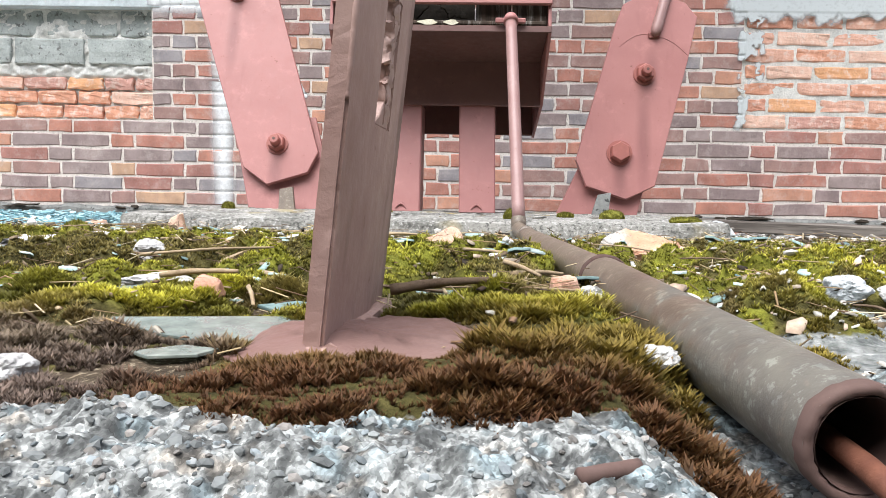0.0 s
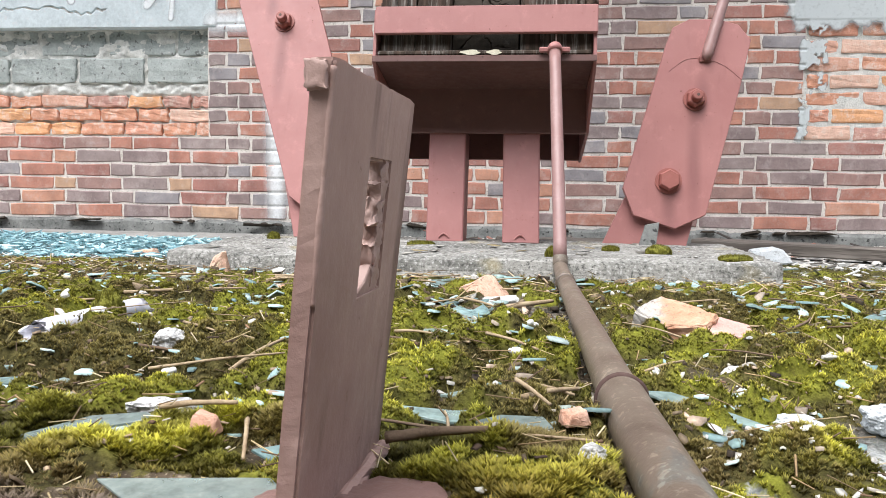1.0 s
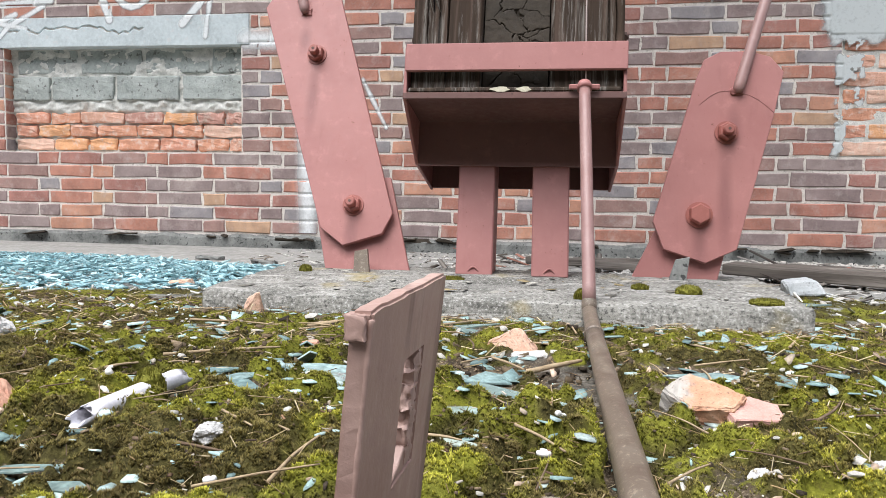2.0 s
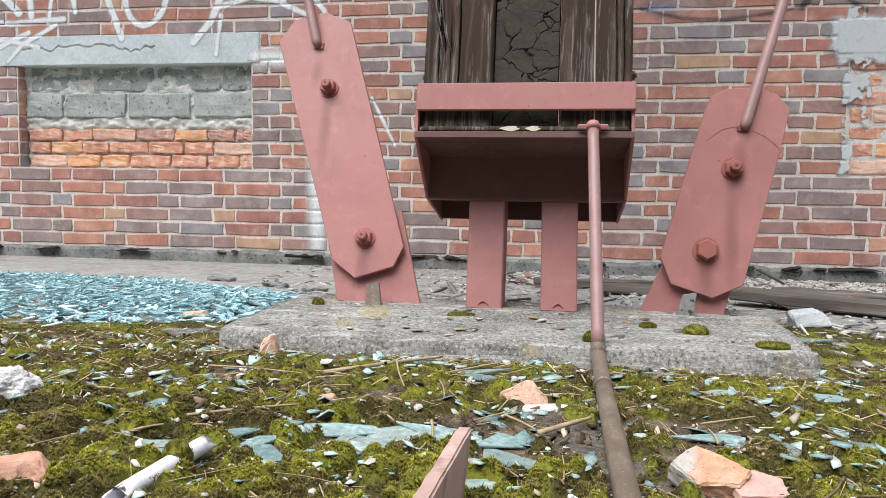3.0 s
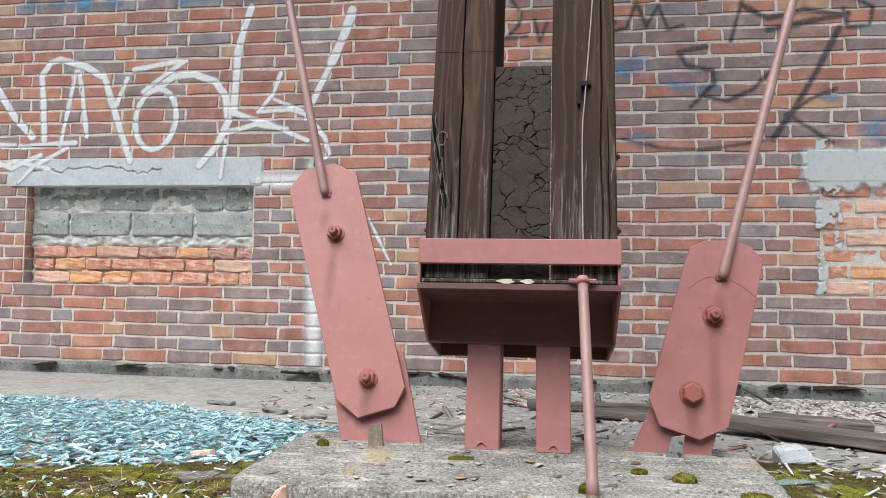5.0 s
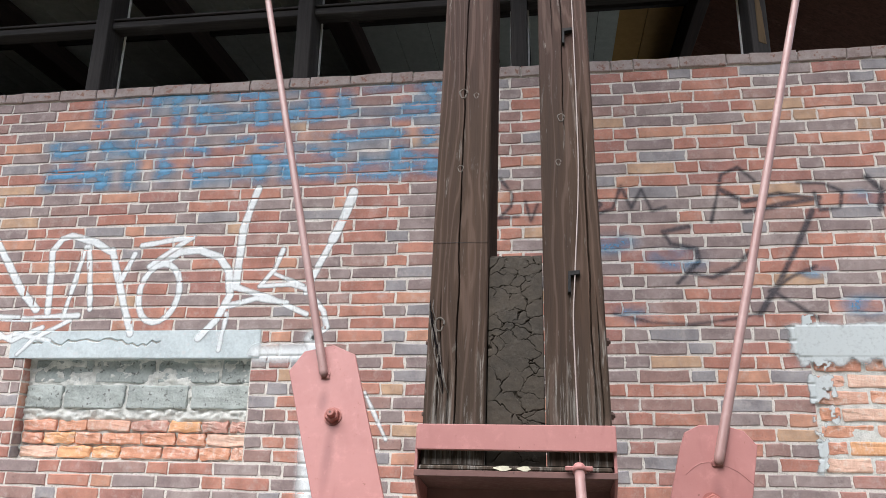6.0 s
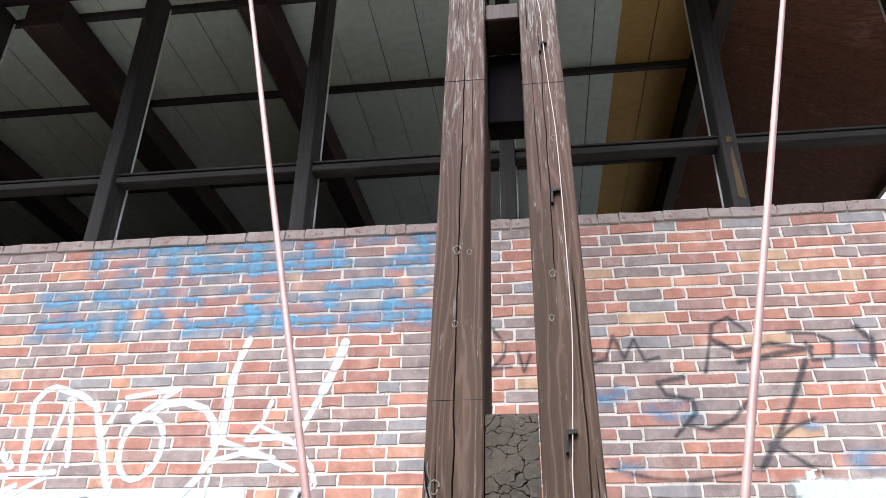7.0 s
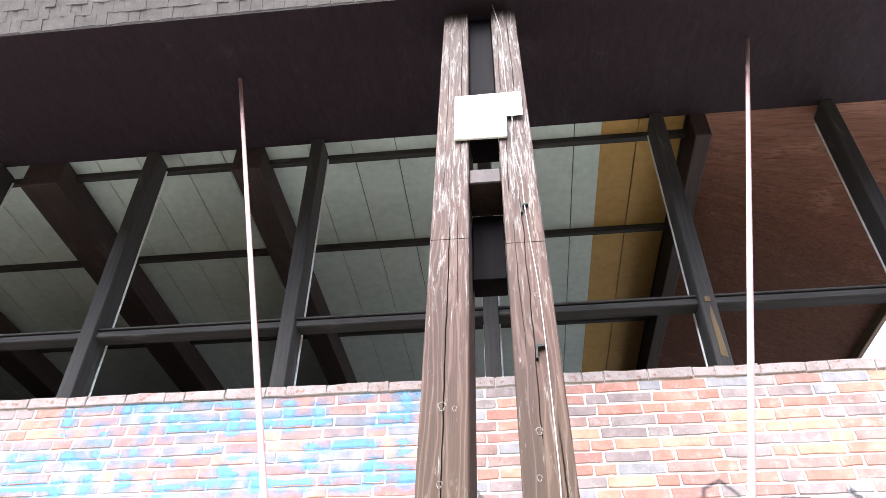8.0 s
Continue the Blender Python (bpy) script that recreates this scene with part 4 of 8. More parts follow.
def wall_face(x, z):
    """Depth of the wall's face: bricks proud, joints back, lintels and infill as they are."""
    i = np.floor((z - BASE_Z) / COURSE).astype(int)
    fz = (z - BASE_Z) - i * COURSE
    phase = -1.53 + np.where(i % 2 == 1, 0.325, 0.0)
    u = np.mod(x - phase, 0.65)
    near = np.minimum.reduce([u, np.abs(u - 0.13), np.abs(u - 0.39), 0.65 - u])
    joint = (fz < JOINT / 2) | (fz > COURSE - JOINT / 2) | (near < JOINT / 2)
    y = np.where(joint, 0.0042, -0.0013)
    for (x0, x1, z0, z1), d in ((LINTEL, -0.0078), (LINTEL2, -0.006), (WIN, 0.09), (WIN2, -0.004)):
        y = np.where((x > x0) & (x < x1) & (z > z0) & (z < z1), d, y)
    return y


def paint_patch(name, box, cover_of, mat, label, step=0.006, thick=0.0005, kind="structure"):
    """Paint that follows the bricks and joints it was sprayed on. cover_of(x, z) gives 0 to 1."""
    xs, zs = np.arange(box[0], box[1], step), np.arange(box[2], box[3], step)
    A, B = np.meshgrid(xs, zs)
    c = cover_of(A, B)
    ii = np.arange(A.size).reshape(A.shape)
    f = np.stack([ii[:-1, :-1], ii[:-1, 1:], ii[1:, 1:], ii[1:, :-1]], -1).reshape(-1, 4)
    f = f[c.ravel()[f].max(1) > 0.02]
    used = np.unique(f)
    remap = np.zeros(A.size, int)
    remap[used] = np.arange(len(used))
    v = np.stack([A, wall_face(A, B) - thick, B], -1).reshape(-1, 3)[used]
    ob = put(name, mesh_from(name, v, remap[f], mat, False, [("cover", "FLOAT", c.ravel()[used])]))
    return tagged(ob, label, "graffiti" if "spray" in mat.name else "plaster", kind=kind)


def stroke_cover(strokes, soft=0.010):
    """Coverage round lines of (width, points)."""
    def cover_of(x, z):
        c = np.zeros_like(x)
        wob = 0.010 * (fbm(x * 14, z * 14, 31) - 0.5)
        for w, pts in strokes:
            for (ax, az), (bx, bz) in zip(pts, pts[1:]):
                dx, dz = bx - ax, bz - az
                t = np.clip(((x - ax) * dx + (z - az) * dz) / (dx * dx + dz * dz + 1e-9), 0, 1)
                d = np.hypot(x - ax - t * dx, z - az - t * dz) + wob
                c = np.maximum(c, smooth01(w / 2 + soft * 0.6, w / 2 - soft * 0.5, d))
        return c
    return cover_of


oval = [(-1.905 + 0.125 * math.cos(a), 1.40 + 0.175 * math.sin(a) + 0.02 * math.cos(a)) for a in np.linspace(0.5, 6.9, 20)]
WHITE_LOOPS = [
    (.050, [(-3.05, 1.78), (-2.97, 1.67), (-2.80, 1.43), (-2.68, 1.31)]), (.040, [(-3.0, 1.27), (-2.72, 1.25), (-2.40, 1.27)]),
    (.045, [(-2.60, 1.29), (-2.62, 1.55), (-2.635, 1.67), (-2.58, 1.745), (-2.52, 1.765), (-2.36, 1.72), (-2.23, 1.645)]),
    (.030, [(-2.49, 1.285), (-2.45, 1.50), (-2.415, 1.69)]), (.035, [(-2.395, 1.69), (-2.36, 1.5), (-2.33, 1.305)]),
    (.048, [(-2.24, 1.665), (-2.15, 1.42), (-2.052, 1.16)]), (.035, [(-2.09, 1.64), (-2.15, 1.49)]),
    (.032, [(-2.05, 1.690), (-1.90, 1.715), (-1.73, 1.738)]), (.030, [(-1.73, 1.738), (-1.86, 1.655), (-1.99, 1.56)]), (.038, oval),
    (.048, [(-1.90, 1.58), (-1.80, 1.645), (-1.68, 1.655), (-1.55, 1.61), (-1.485, 1.52), (-1.465, 1.38), (-1.53, 1.24), (-1.63, 1.13)]),
]
WHITE_TAIL = [
    (.050, [(-1.348, 2.03), (-1.385, 1.92), (-1.42, 1.78), (-1.435, 1.43)]), (.036, [(-1.43, 1.425), (-1.22, 1.36), (-1.0, 1.265)]),
    (.028, [(-1.165, 1.645), (-1.205, 1.53), (-1.29, 1.43)]), (.030, [(-1.29, 1.43), (-1.10, 1.44), (-1.0, 1.405)]), (.026, [(-1.20, 1.50), (-1.03, 1.43)]),
    (.036, [(-1.50, 1.31), (-1.30, 1.36), (-1.12, 1.33)]),
    (.060, [(-0.76, 1.99), (-0.80, 1.86), (-0.87, 1.70)]), (.040, [(-0.87, 1.70), (-0.94, 1.56), (-1.01, 1.39)]),
    (.036, [(-1.0, 1.40), (-0.90, 1.28), (-0.875, 1.19), (-0.95, 1.13)]), (.030, [(-1.475, 1.27), (-1.50, 1.06)]),
    (.032, [(-3.0, 1.20), (-2.80, 1.12), (-2.62, 1.20)]), (.028, [(-2.45, 1.24), (-2.66, 1.13), (-2.75, 1.04)]), (.024, [(-3.05, 1.10), (-2.78, 1.16), (-2.55, 1.12)]),
    (.020, [(-0.640, 0.83), (-0.515, 0.585)]),
]
STRIPE = [(.075, [(-0.955, 1.12), (-0.945, 0.6), (-0.935, 0.04)]), (.075, [(-1.27, 1.045), (-1.12, 1.04), (-1.0, 1.05)])]
tagc, stripec = stroke_cover([(w * 0.84, pts) for w, pts in WHITE_LOOPS + WHITE_TAIL], 0.016), stroke_cover(STRIPE, 0.07)
paint_patch("graffiti_tag", (-3.15, -0.45, 0.55, 2.08), tagc, M_SPRAY_WHITE, "white sprayed graffiti tag in thin looping strokes", 0.0055)
paint_patch("paint_stripe", (-1.33, -0.84, 0.03, 1.2), lambda x, z: stripec(x, z) * (0.80 + 0.35 * fbm(x * 6, z * 6, 33)), M_SPRAY_WHITE, "faded white vertical paint stripe on the bricks")
GREY_HIGH = [
    (.022, [(0.10, 2.04), (0.17, 1.94), (0.16, 1.87), (0.09, 1.80), (0.20, 1.81)]), (.022, [(0.24, 1.90), (0.27, 1.78), (0.31, 1.88)]),
    (.026, [(0.56, 1.93), (0.66, 1.87), (0.60, 1.80), (0.72, 1.84), (0.77, 1.97), (0.82, 1.84), (0.88, 1.95), (0.93, 1.82), (1.0, 1.84)]),
    (.026, [(1.24, 1.75), (1.28, 1.90), (1.31, 2.02), (1.40, 2.06), (1.48, 1.98)]), (.034, [(1.30, 1.93), (1.42, 1.86), (1.60, 1.90), (1.76, 1.87)]),
    (.040, [(1.42, 1.80), (1.62, 1.84), (1.80, 1.87)]), (.026, [(1.70, 1.96), (1.83, 1.95), (1.92, 1.90), (1.90, 1.81), (1.80, 1.80), (1.78, 1.90)]),
]
GREY_LOW = [
    (.032, [(1.12, 1.725), (0.98, 1.70), (1.02, 1.63), (1.15, 1.60), (1.16, 1.53), (1.04, 1.41)]), (.030, [(1.10, 1.47), (1.22, 1.44), (1.35, 1.50), (1.44, 1.60)]),
    (.040, [(1.76, 1.80), (1.66, 1.60), (1.55, 1.40), (1.44, 1.24)]), (.026, [(1.50, 1.36), (1.62, 1.44), (1.74, 1.49)]), (.024, [(1.52, 1.36), (1.62, 1.29), (1.72, 1.22)]),
    (.018, [(0.70, 1.25), (0.90, 1.20), (1.10, 1.19), (1.30, 1.215), (1.42, 1.24)]), (.050, [(2.05, 1.98), (2.12, 1.90), (2.10, 1.80)]),
]
greyc = stroke_cover([(w * 0.66, pts) for w, pts in GREY_HIGH + GREY_LOW], 0.018)
paint_patch("graffiti_scrawl", (0.05, 2.25, 1.15, 2.10), lambda x, z: 0.68 * greyc(x, z), M_SPRAY_GREY, "thin dark grey sprayed scrawl on the bricks", 0.0065)


BLUE, bl_r = [], random.Random(17)
for z_lo, z_hi, x_lo, x_hi in ((2.11, 2.36, -2.72, -0.30), (2.47, 2.71, -2.45, -0.30)):
    x = x_lo
    while x < x_hi:
        w, kind_ = bl_r.uniform(.10, .18), bl_r.randrange(4)
        if kind_ in (0, 1, 3):
            BLUE.append((bl_r.uniform(.06, .10), [(x, z_lo + .02 * bl_r.random()), (x + .02 * bl_r.uniform(-1, 1), z_hi - .03 * bl_r.random())]))
        if kind_ in (1, 2):
            BLUE.append((bl_r.uniform(.04, .07), [(x, z_hi - .02), (x + w, z_hi - .05 * bl_r.random())]))
        if kind_ in (0, 2, 3):
            BLUE.append((bl_r.uniform(.05, .10), [(x, z_lo + .03), (x + w * .8, z_lo + .06 * bl_r.random())]))
        if kind_ == 3:
            BLUE.append((.05, [(x, (z_lo + z_hi) / 2), (x + w, z_lo + .05)]))
        x += w + bl_r.uniform(.0, .06)
bluec = stroke_cover(BLUE, 0.12)


def blue_cover(x, z):
    blob = smooth01(0.14, 0.06, np.hypot((x + 2.60) * 0.8, z - 2.24)) + smooth01(0.12, 0.05, np.hypot((x + 1.25) * 0.5, z - 2.24))
    return np.clip((bluec(x, z) + 0.6 * blob) * (0.22 + 0.78 * smooth01(0.36, 0.62, fbm(x * 5, z * 18, 41))), 0, 1) * 0.82


paint_patch("blue_paint", (-2.85, -0.2, 2.05, 2.75), blue_cover, M_SPRAY_BLUE, "faded blue paint sprayed in two bands", 0.009)


SMUDGES = ((2.02, 1.86, .10), (1.74, 1.46, .07), (0.70, 1.64, .12), (1.05, 1.55, .14), (0.82, 1.25, .10), (1.98, 1.28, .12))


def smudge_cover(x, z):
    c = sum(smooth01(1.0, 0.3, np.hypot((x - a) / (1.6 * r), (z - b) / (0.7 * r))) for a, b, r in SMUDGES)
    return np.clip(c, 0, 1) * (0.10 + 0.42 * smooth01(0.36, 0.62, fbm(x * 6, z * 16, 43)))


paint_patch("blue_smudges", (0.4, 2.3, 1.1, 2.05), smudge_cover, M_SPRAY_BLUE, "faint blue paint smudges on the bricks", 0.009)


def plaster_cover(x, z):
    nn = fbm(x * 16, z * 16, 51)
    top = smooth01(-0.02, 0.02, z - 0.995 - 0.10 * (nn - 0.5)) * smooth01(1.205, 1.17, z + 0.05 * (nn - 0.5)) * smooth01(1.545, 1.60, x + 0.12 * (nn - 0.5))
    down = smooth01(0.05, 0.03, np.abs(x - 1.70) - 0.05 * (nn - 0.2)) * smooth01(0.43, 0.47, z) * (nn > 0.55)
    return np.clip(top + down, 0, 1)


paint_patch("plaster_patch", (1.50, 3.2, 0.42, 1.24), plaster_cover, spray_material("plaster_skim", (0.58, 0.62, 0.62), 0.9), "pale smeared plaster round the infill", 0.005, 0.006)

# curb along the foot of the wall
cx = np.arange(-7, 7.01, 0.015)
ch = 0.010 + 0.034 * (fbm(cx * 10, cx * 0, 61) - 0.5) * smooth01(0.4, 0.6, vnoise(cx * 3, cx * 0 + 5))
cv = []
for k, x in enumerate(cx):
    f = -0.055 + 0.03 * (fbm(x * 11, 3.3, 8) - 0.5)
    cv += [(x, f, -0.09), (x, f + 0.006, ch[k] - 0.012), (x, f + 0.018, ch[k]), (x, 0.02, ch[k] + 0.004)]
nq = len(cx)
cf = [(4 * k + j, 4 * k + 4 + j, 4 * k + 5 + j, 4 * k + 1 + j) for k in range(nq - 1) for j in range(3)]
curb = put("curb", mesh_from("curb", cv, cf, M_CURB))
tagged(curb, "grey tarred concrete kerb along the brick wall", "curb", kind="structure")

# ---------------------------------------------------------------- timber openings above the wall
MULLIONS = (-5.40, -4.00, -2.59, -1.165, 0.215, 1.615, 2.94, 4.34)
SOFFIT = lambda y: 5.12 + 0.22 * (y - 0.05)


M_SCAR = wood_material("bare_split_wood", (0.075, 0.045, 0.022), (0.15, 0.10, 0.05), (0.22, 0.17, 0.11), 0.3)


def build_mullion(x):
    ob = put("mullion", None, None, pose(x, 0.05, TOP_Z))
    part("post", bm_box(-0.05, 0.05, 0, 0.19, -0.004, SOFFIT(0.05) - TOP_Z - 0.002, 0.006), M_DARK_WOOD, ob)
    # bead coloured white in place of daylight catching the glazing edge from behind
    for s in (-1, 1):
        part("glazing_bead", bm_box(s * 0.055 - 0.005, s * 0.055 + 0.005, 0.185, 0.196, 0.05, 2.30), M_BEAD, ob, "thin glazing edge, its backlit highlight painted white")
    if abs(x - 1.615) < 0.01:
        part("scar", bm_prism([(-.012, .10), (.030, .08), (.022, .30), (.006, .47), (-.010, .40)], -0.003, 0.004, 0.001), M_SCAR, ob, "pale split scar in the wood")
        part("knot", lump(.035, .008, .045, 3, .004, 2), M_SCAR, ob, "ochre knot", m=Matrix.Translation((0.0, -.002, .52)))
    tagged(ob, "dark-stained timber mullion on the brick wall", "mullion", "timber mullions", "structure")
    return ob


for x in MULLIONS:
    build_mullion(x)
for a, b in zip(MULLIONS, MULLIONS[1:]):
    rail = put("window_rail", None, None, pose((a + b) / 2, 0.06, 3.30))
    w = (b - a) / 2 - 0.05
    part("rail", bm_box(-w, w, 0.03, 0.14, -0.034, 0.014, 0.005), M_DARK_WOOD_X, rail)
    part("bead", bm_box(-w, w, 0.035, 0.12, 0.030, 0.046, 0.003), M_DARK_WOOD_X, rail)
    part("sill", bm_box(-w, w, 0.05, 0.19, TOP_Z - 3.30 - 0.004, TOP_Z - 3.30 + 0.04, 0.006), M_DARK_WOOD_X, rail)
    tagged(rail, "dark-stained timber rails across the opening", "rail", "timber rails", "structure")

# eave: boarded soffit, slate-hung fascia, roof
soffit = put("soffit", None)
tagged(soffit, "dark brown boarded soffit under the eave", "soffit", kind="structure")
EAVE_Y = -1.345
x = -7.0
while x < 7.0:
    bm = bmesh.new()
    lift = 0.0006 * (int(x * 100) % 3)
    vs = [bm.verts.new(q) for q in ((x + .0003, EAVE_Y, SOFFIT(EAVE_Y) + lift), (x + .1197, EAVE_Y, SOFFIT(EAVE_Y) + lift), (x + .1197, 0.12, SOFFIT(0.12) + lift), (x + .0003, 0.12, SOFFIT(0.12) + lift),
                                    (x + .0003, EAVE_Y, SOFFIT(EAVE_Y) + .02), (x + .1197, EAVE_Y, SOFFIT(EAVE_Y) + .02), (x + .1197, 0.12, SOFFIT(0.12) + .02), (x + .0003, 0.12, SOFFIT(0.12) + .02))]
    for f in ((0, 3, 2, 1), (4, 5, 6, 7), (0, 1, 5, 4), (1, 2, 6, 5), (2, 3, 7, 6), (3, 0, 4, 7)):
        bm.faces.new([vs[k] for k in f])
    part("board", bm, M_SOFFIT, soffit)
    x += 0.12
roof = put("roof", None)
tagged(roof, "pitched roof with grey slates hung over its edge", "roof", kind="structure")
bm = bm_prism([(EAVE_Y, SOFFIT(EAVE_Y) + .021), (0.12, SOFFIT(0.12) + .021), (0.12, 5.60), (EAVE_Y, SOFFIT(EAVE_Y) + .30)], -7, 7, 0, lambda a, b, d: (d, a, b))
part("deck", bm, M_DARK_WOOD_X, roof)
part("deck", bm_prism([(0.124, 5.27), (9.0, 5.9), (9.0, 6.05), (0.124, 5.60)], -7, 3.7, 0, lambda a, b, d: (d, a, b)), M_DARK_WOOD_X, roof)
slate_bm = bm_prism([(-.0375, 0), (.0375, .003), (.037, .13), (-.037, .13)], -0.010, 0.0)
slate_me = bpy.data.meshes.new("slate")
slate_bm.to_mesh(slate_me)
slate_bm.free()
slate_me.materials.append(M_SLATE)
rs = random.Random(5)
for row in range(3):
    for k in range(84):
        xx = -4.9 + k * 0.077 + (0.038 if row % 2 else 0)
        put("slate", slate_me, roof, pose(xx, EAVE_Y - 0.012 - 0.034 * row + 0.004 * rs.random(), SOFFIT(EAVE_Y) - 0.006 + row * 0.088 + 0.010 * rs.random(), 20, rs.uniform(-1.5, 1.5), 0))

# the loft behind: boarded ceiling, purlins, rafters, plank slope, far wall
loft = put("ceiling", None)
bm = bmesh.new()
xs = -7.0
while xs < 1.2:
    bm_box(xs + .004, xs + .376, 0.125, 8.5, 5.2, 5.22, 0, 1, bm)
    xs += 0.38
part("panels", bm, M_PANEL, loft)
part("ochre_panel", bm_box(1.205, 1.505, 0.125, 8.5, 5.199, 5.22), M_PANEL_OCHRE, loft)
part("ochre_panel", bm_box(1.513, 1.88, 0.125, 8.5, 5.199, 5.22), M_PANEL_OCHRE, loft)
part("deck", bm_box(-7, 2.2, 0.125, 9, 5.222, 5.26), M_DARK_WOOD_X, loft)
tagged(loft, "grey-green panelled loft ceiling with one ochre strip", "ceiling", kind="structure")
for yy in (0.345, 1.53, 3.08, 4.7):
    beam = put("purlin", None, None, pose(-2.5, yy, 5.14))
    part("beam", bm_box(-4.5, 4.45, -0.028, 0.028, -0.005, 0.058, 0.006), M_DARK_WOOD_X, beam)
    tagged(beam, "dark timber purlin under the loft ceiling", "beam", "purlins", "structure")
M_BEAM = wood_material("brown_stained_beam", (0.022, 0.014, 0.012), (0.045, 0.027, 0.023), (0.08, 0.05, 0.045), 0.2)
for xx, ww in ((-5.5, .3), (-3.60, 0.34), (-1.78, 0.24), (1.96, 0.13)):
    beam = put("tie_beam", None, None, pose(xx, 4.3, 5.0, 90, 0, 0))
    part("beam", bm_box(-ww / 2, ww / 2, -0.10, 0.190, -4.2, 4.17, 0.008), M_BEAM, beam)
    tagged(beam, "broad dark timber beam running into the loft", "beam", "tie beams", "structure")
slope = put("plank_slope", None)
LOW_Z = lambda y: 4.21 + 0.93 * float(smooth01(1.5, 0.13, y))
for k in range(56):
    y0, y1 = 0.13 + k * 0.15, 0.13 + k * 0.15 + 0.149
    bm = bmesh.new()
    vs = [bm.verts.new(q) for y in (y0, y1) for q in ((2.03, y, 5.21), (3.60, y, LOW_Z(y)), (3.612, y, LOW_Z(y) + .02), (2.042, y, 5.23))]
    for f in ((0, 1, 2, 3), (7, 6, 5, 4), (0, 4, 5, 1), (1, 5, 6, 2), (2, 6, 7, 3), (3, 7, 4, 0)):
        bm.faces.new([vs[j] for j in f])
    part("plank", bm, M_BROWN_PLANK, slope)
part("edge_board", bm_box(3.58, 3.63, 1.5, 8.5, 4.13, 4.24, 0.006), wood_material("pale_edge_board", (0.11, 0.07, 0.045), (0.19, 0.125, 0.08), (0.3, 0.22, 0.15), 0.4, along=1), slope)
part("lining", bm_prism([(2.03, 5.235), (3.64, 4.25), (3.70, 4.30), (2.05, 5.33)], 1.5, 8.6), M_DARK_WOOD_X, slope)
tagged(slope, "sloping red-brown plank lining at the loft's end", "ceiling", kind="structure")
back_wall = put("wall_north", None)
part("boards", bm_box(-7, 3.4, 8.5, 8.6, 2.0, 5.3), M_DARK_WOOD_X, back_wall)
part("boards", bm_box(-7.1, -7.0, 0.0, 8.6, -0.3, 5.3), M_DARK_WOOD_X, back_wall)
part("floor_deck", bm_box(-7, 3.4, 0.30, 8.5, 2.2, 2.35), M_DARK_WOOD_X, back_wall)
tagged(back_wall, "dark boarded walls closing the loft", "wall", kind="structure")

# ---------------------------------------------------------------- the twin raking timbers and their steel shoe
LS = 0.21
LC = 1 / math.hypot(1, LS)
LEAN = Matrix(((1, 0, 0, 0), (0, LC, LS * LC, -2.135), (0, -LS * LC, LC, 0.468), (0, 0, 0, 1)))
TIMBER_L, TIMBER_R = (0.034, 0.190), (0.338, 0.494)


def timber_mesh(name, w, length, depth, cracks, seed, mat):
    """Post with a relief face: shrinkage cracks that wander up the grain, raised grain, worn arrises. x across, y back, z along."""
    nx, nu = 121, int(length / 0.014)
    xs, us = np.linspace(0, w, nx), np.linspace(0, length, nu)
    A, B = np.meshgrid(xs, us)
    y = 0.0012 * (fbm(A * 260, B * 7, seed, 3) - 0.5) + 0.0016 * (fbm(A * 20, B * 2, seed + 3) - 0.5)
    arris = np.minimum(A, w - A)
    y = y + 0.006 * np.clip(1 - arris / 0.007, 0, 1) ** 2 * (0.5 + fbm(A * 0, B * 6, seed + 5))
    for x0, u0, u1, wid, deep in cracks:
        line = x0 + 0.014 * (fbm(B * 2.6, B * 0, seed + x0 * 90) - 0.5) + 0.005 * (fbm(B * 14, B * 0, seed + x0 * 70) - 0.5)
        env = smooth01(u0, u0 + 0.2, B) * smooth01(u1, u1 - 0.2, B)
        y = y + env * deep * 1.3 * smooth01(wid * 0.8, wid * 0.3, np.abs(A - line))
    edge_l = 0.002 * (fbm(B * 9, B * 0, seed + 8) - 0.5) * (A < 1e-6) + 0.002 * (fbm(B * 9, B * 0, seed + 9) - 0.5) * (A > w - 1e-6)
    v = np.stack([A + edge_l, y, B], -1).reshape(-1, 3)
    ii = np.arange(A.size).reshape(A.shape)
    f = [tuple(q) for q in np.stack([ii[:-1, :-1], ii[:-1, 1:], ii[1:, 1:], ii[1:, :-1]], -1).reshape(-1, 4)]
    o = A.size
    bl, br = o + np.arange(nu), o + nu + np.arange(nu)
    v = np.concatenate([v, np.stack([us * 0, us * 0 + depth, us], -1), np.stack([us * 0 + w, us * 0 + depth, us], -1)])
    for k in range(nu - 1):
        f += [(ii[k, 0], ii[k + 1, 0], bl[k + 1], bl[k]), (ii[k, -1], br[k], br[k + 1], ii[k + 1, -1]), (bl[k], bl[k + 1], br[k + 1], br[k])]
    f += [tuple(ii[0, ::-1]) + (bl[0], br[0]), tuple(ii[-1, :]) + (br[-1], bl[-1])]
    return mesh_from(name, v, f, mat)


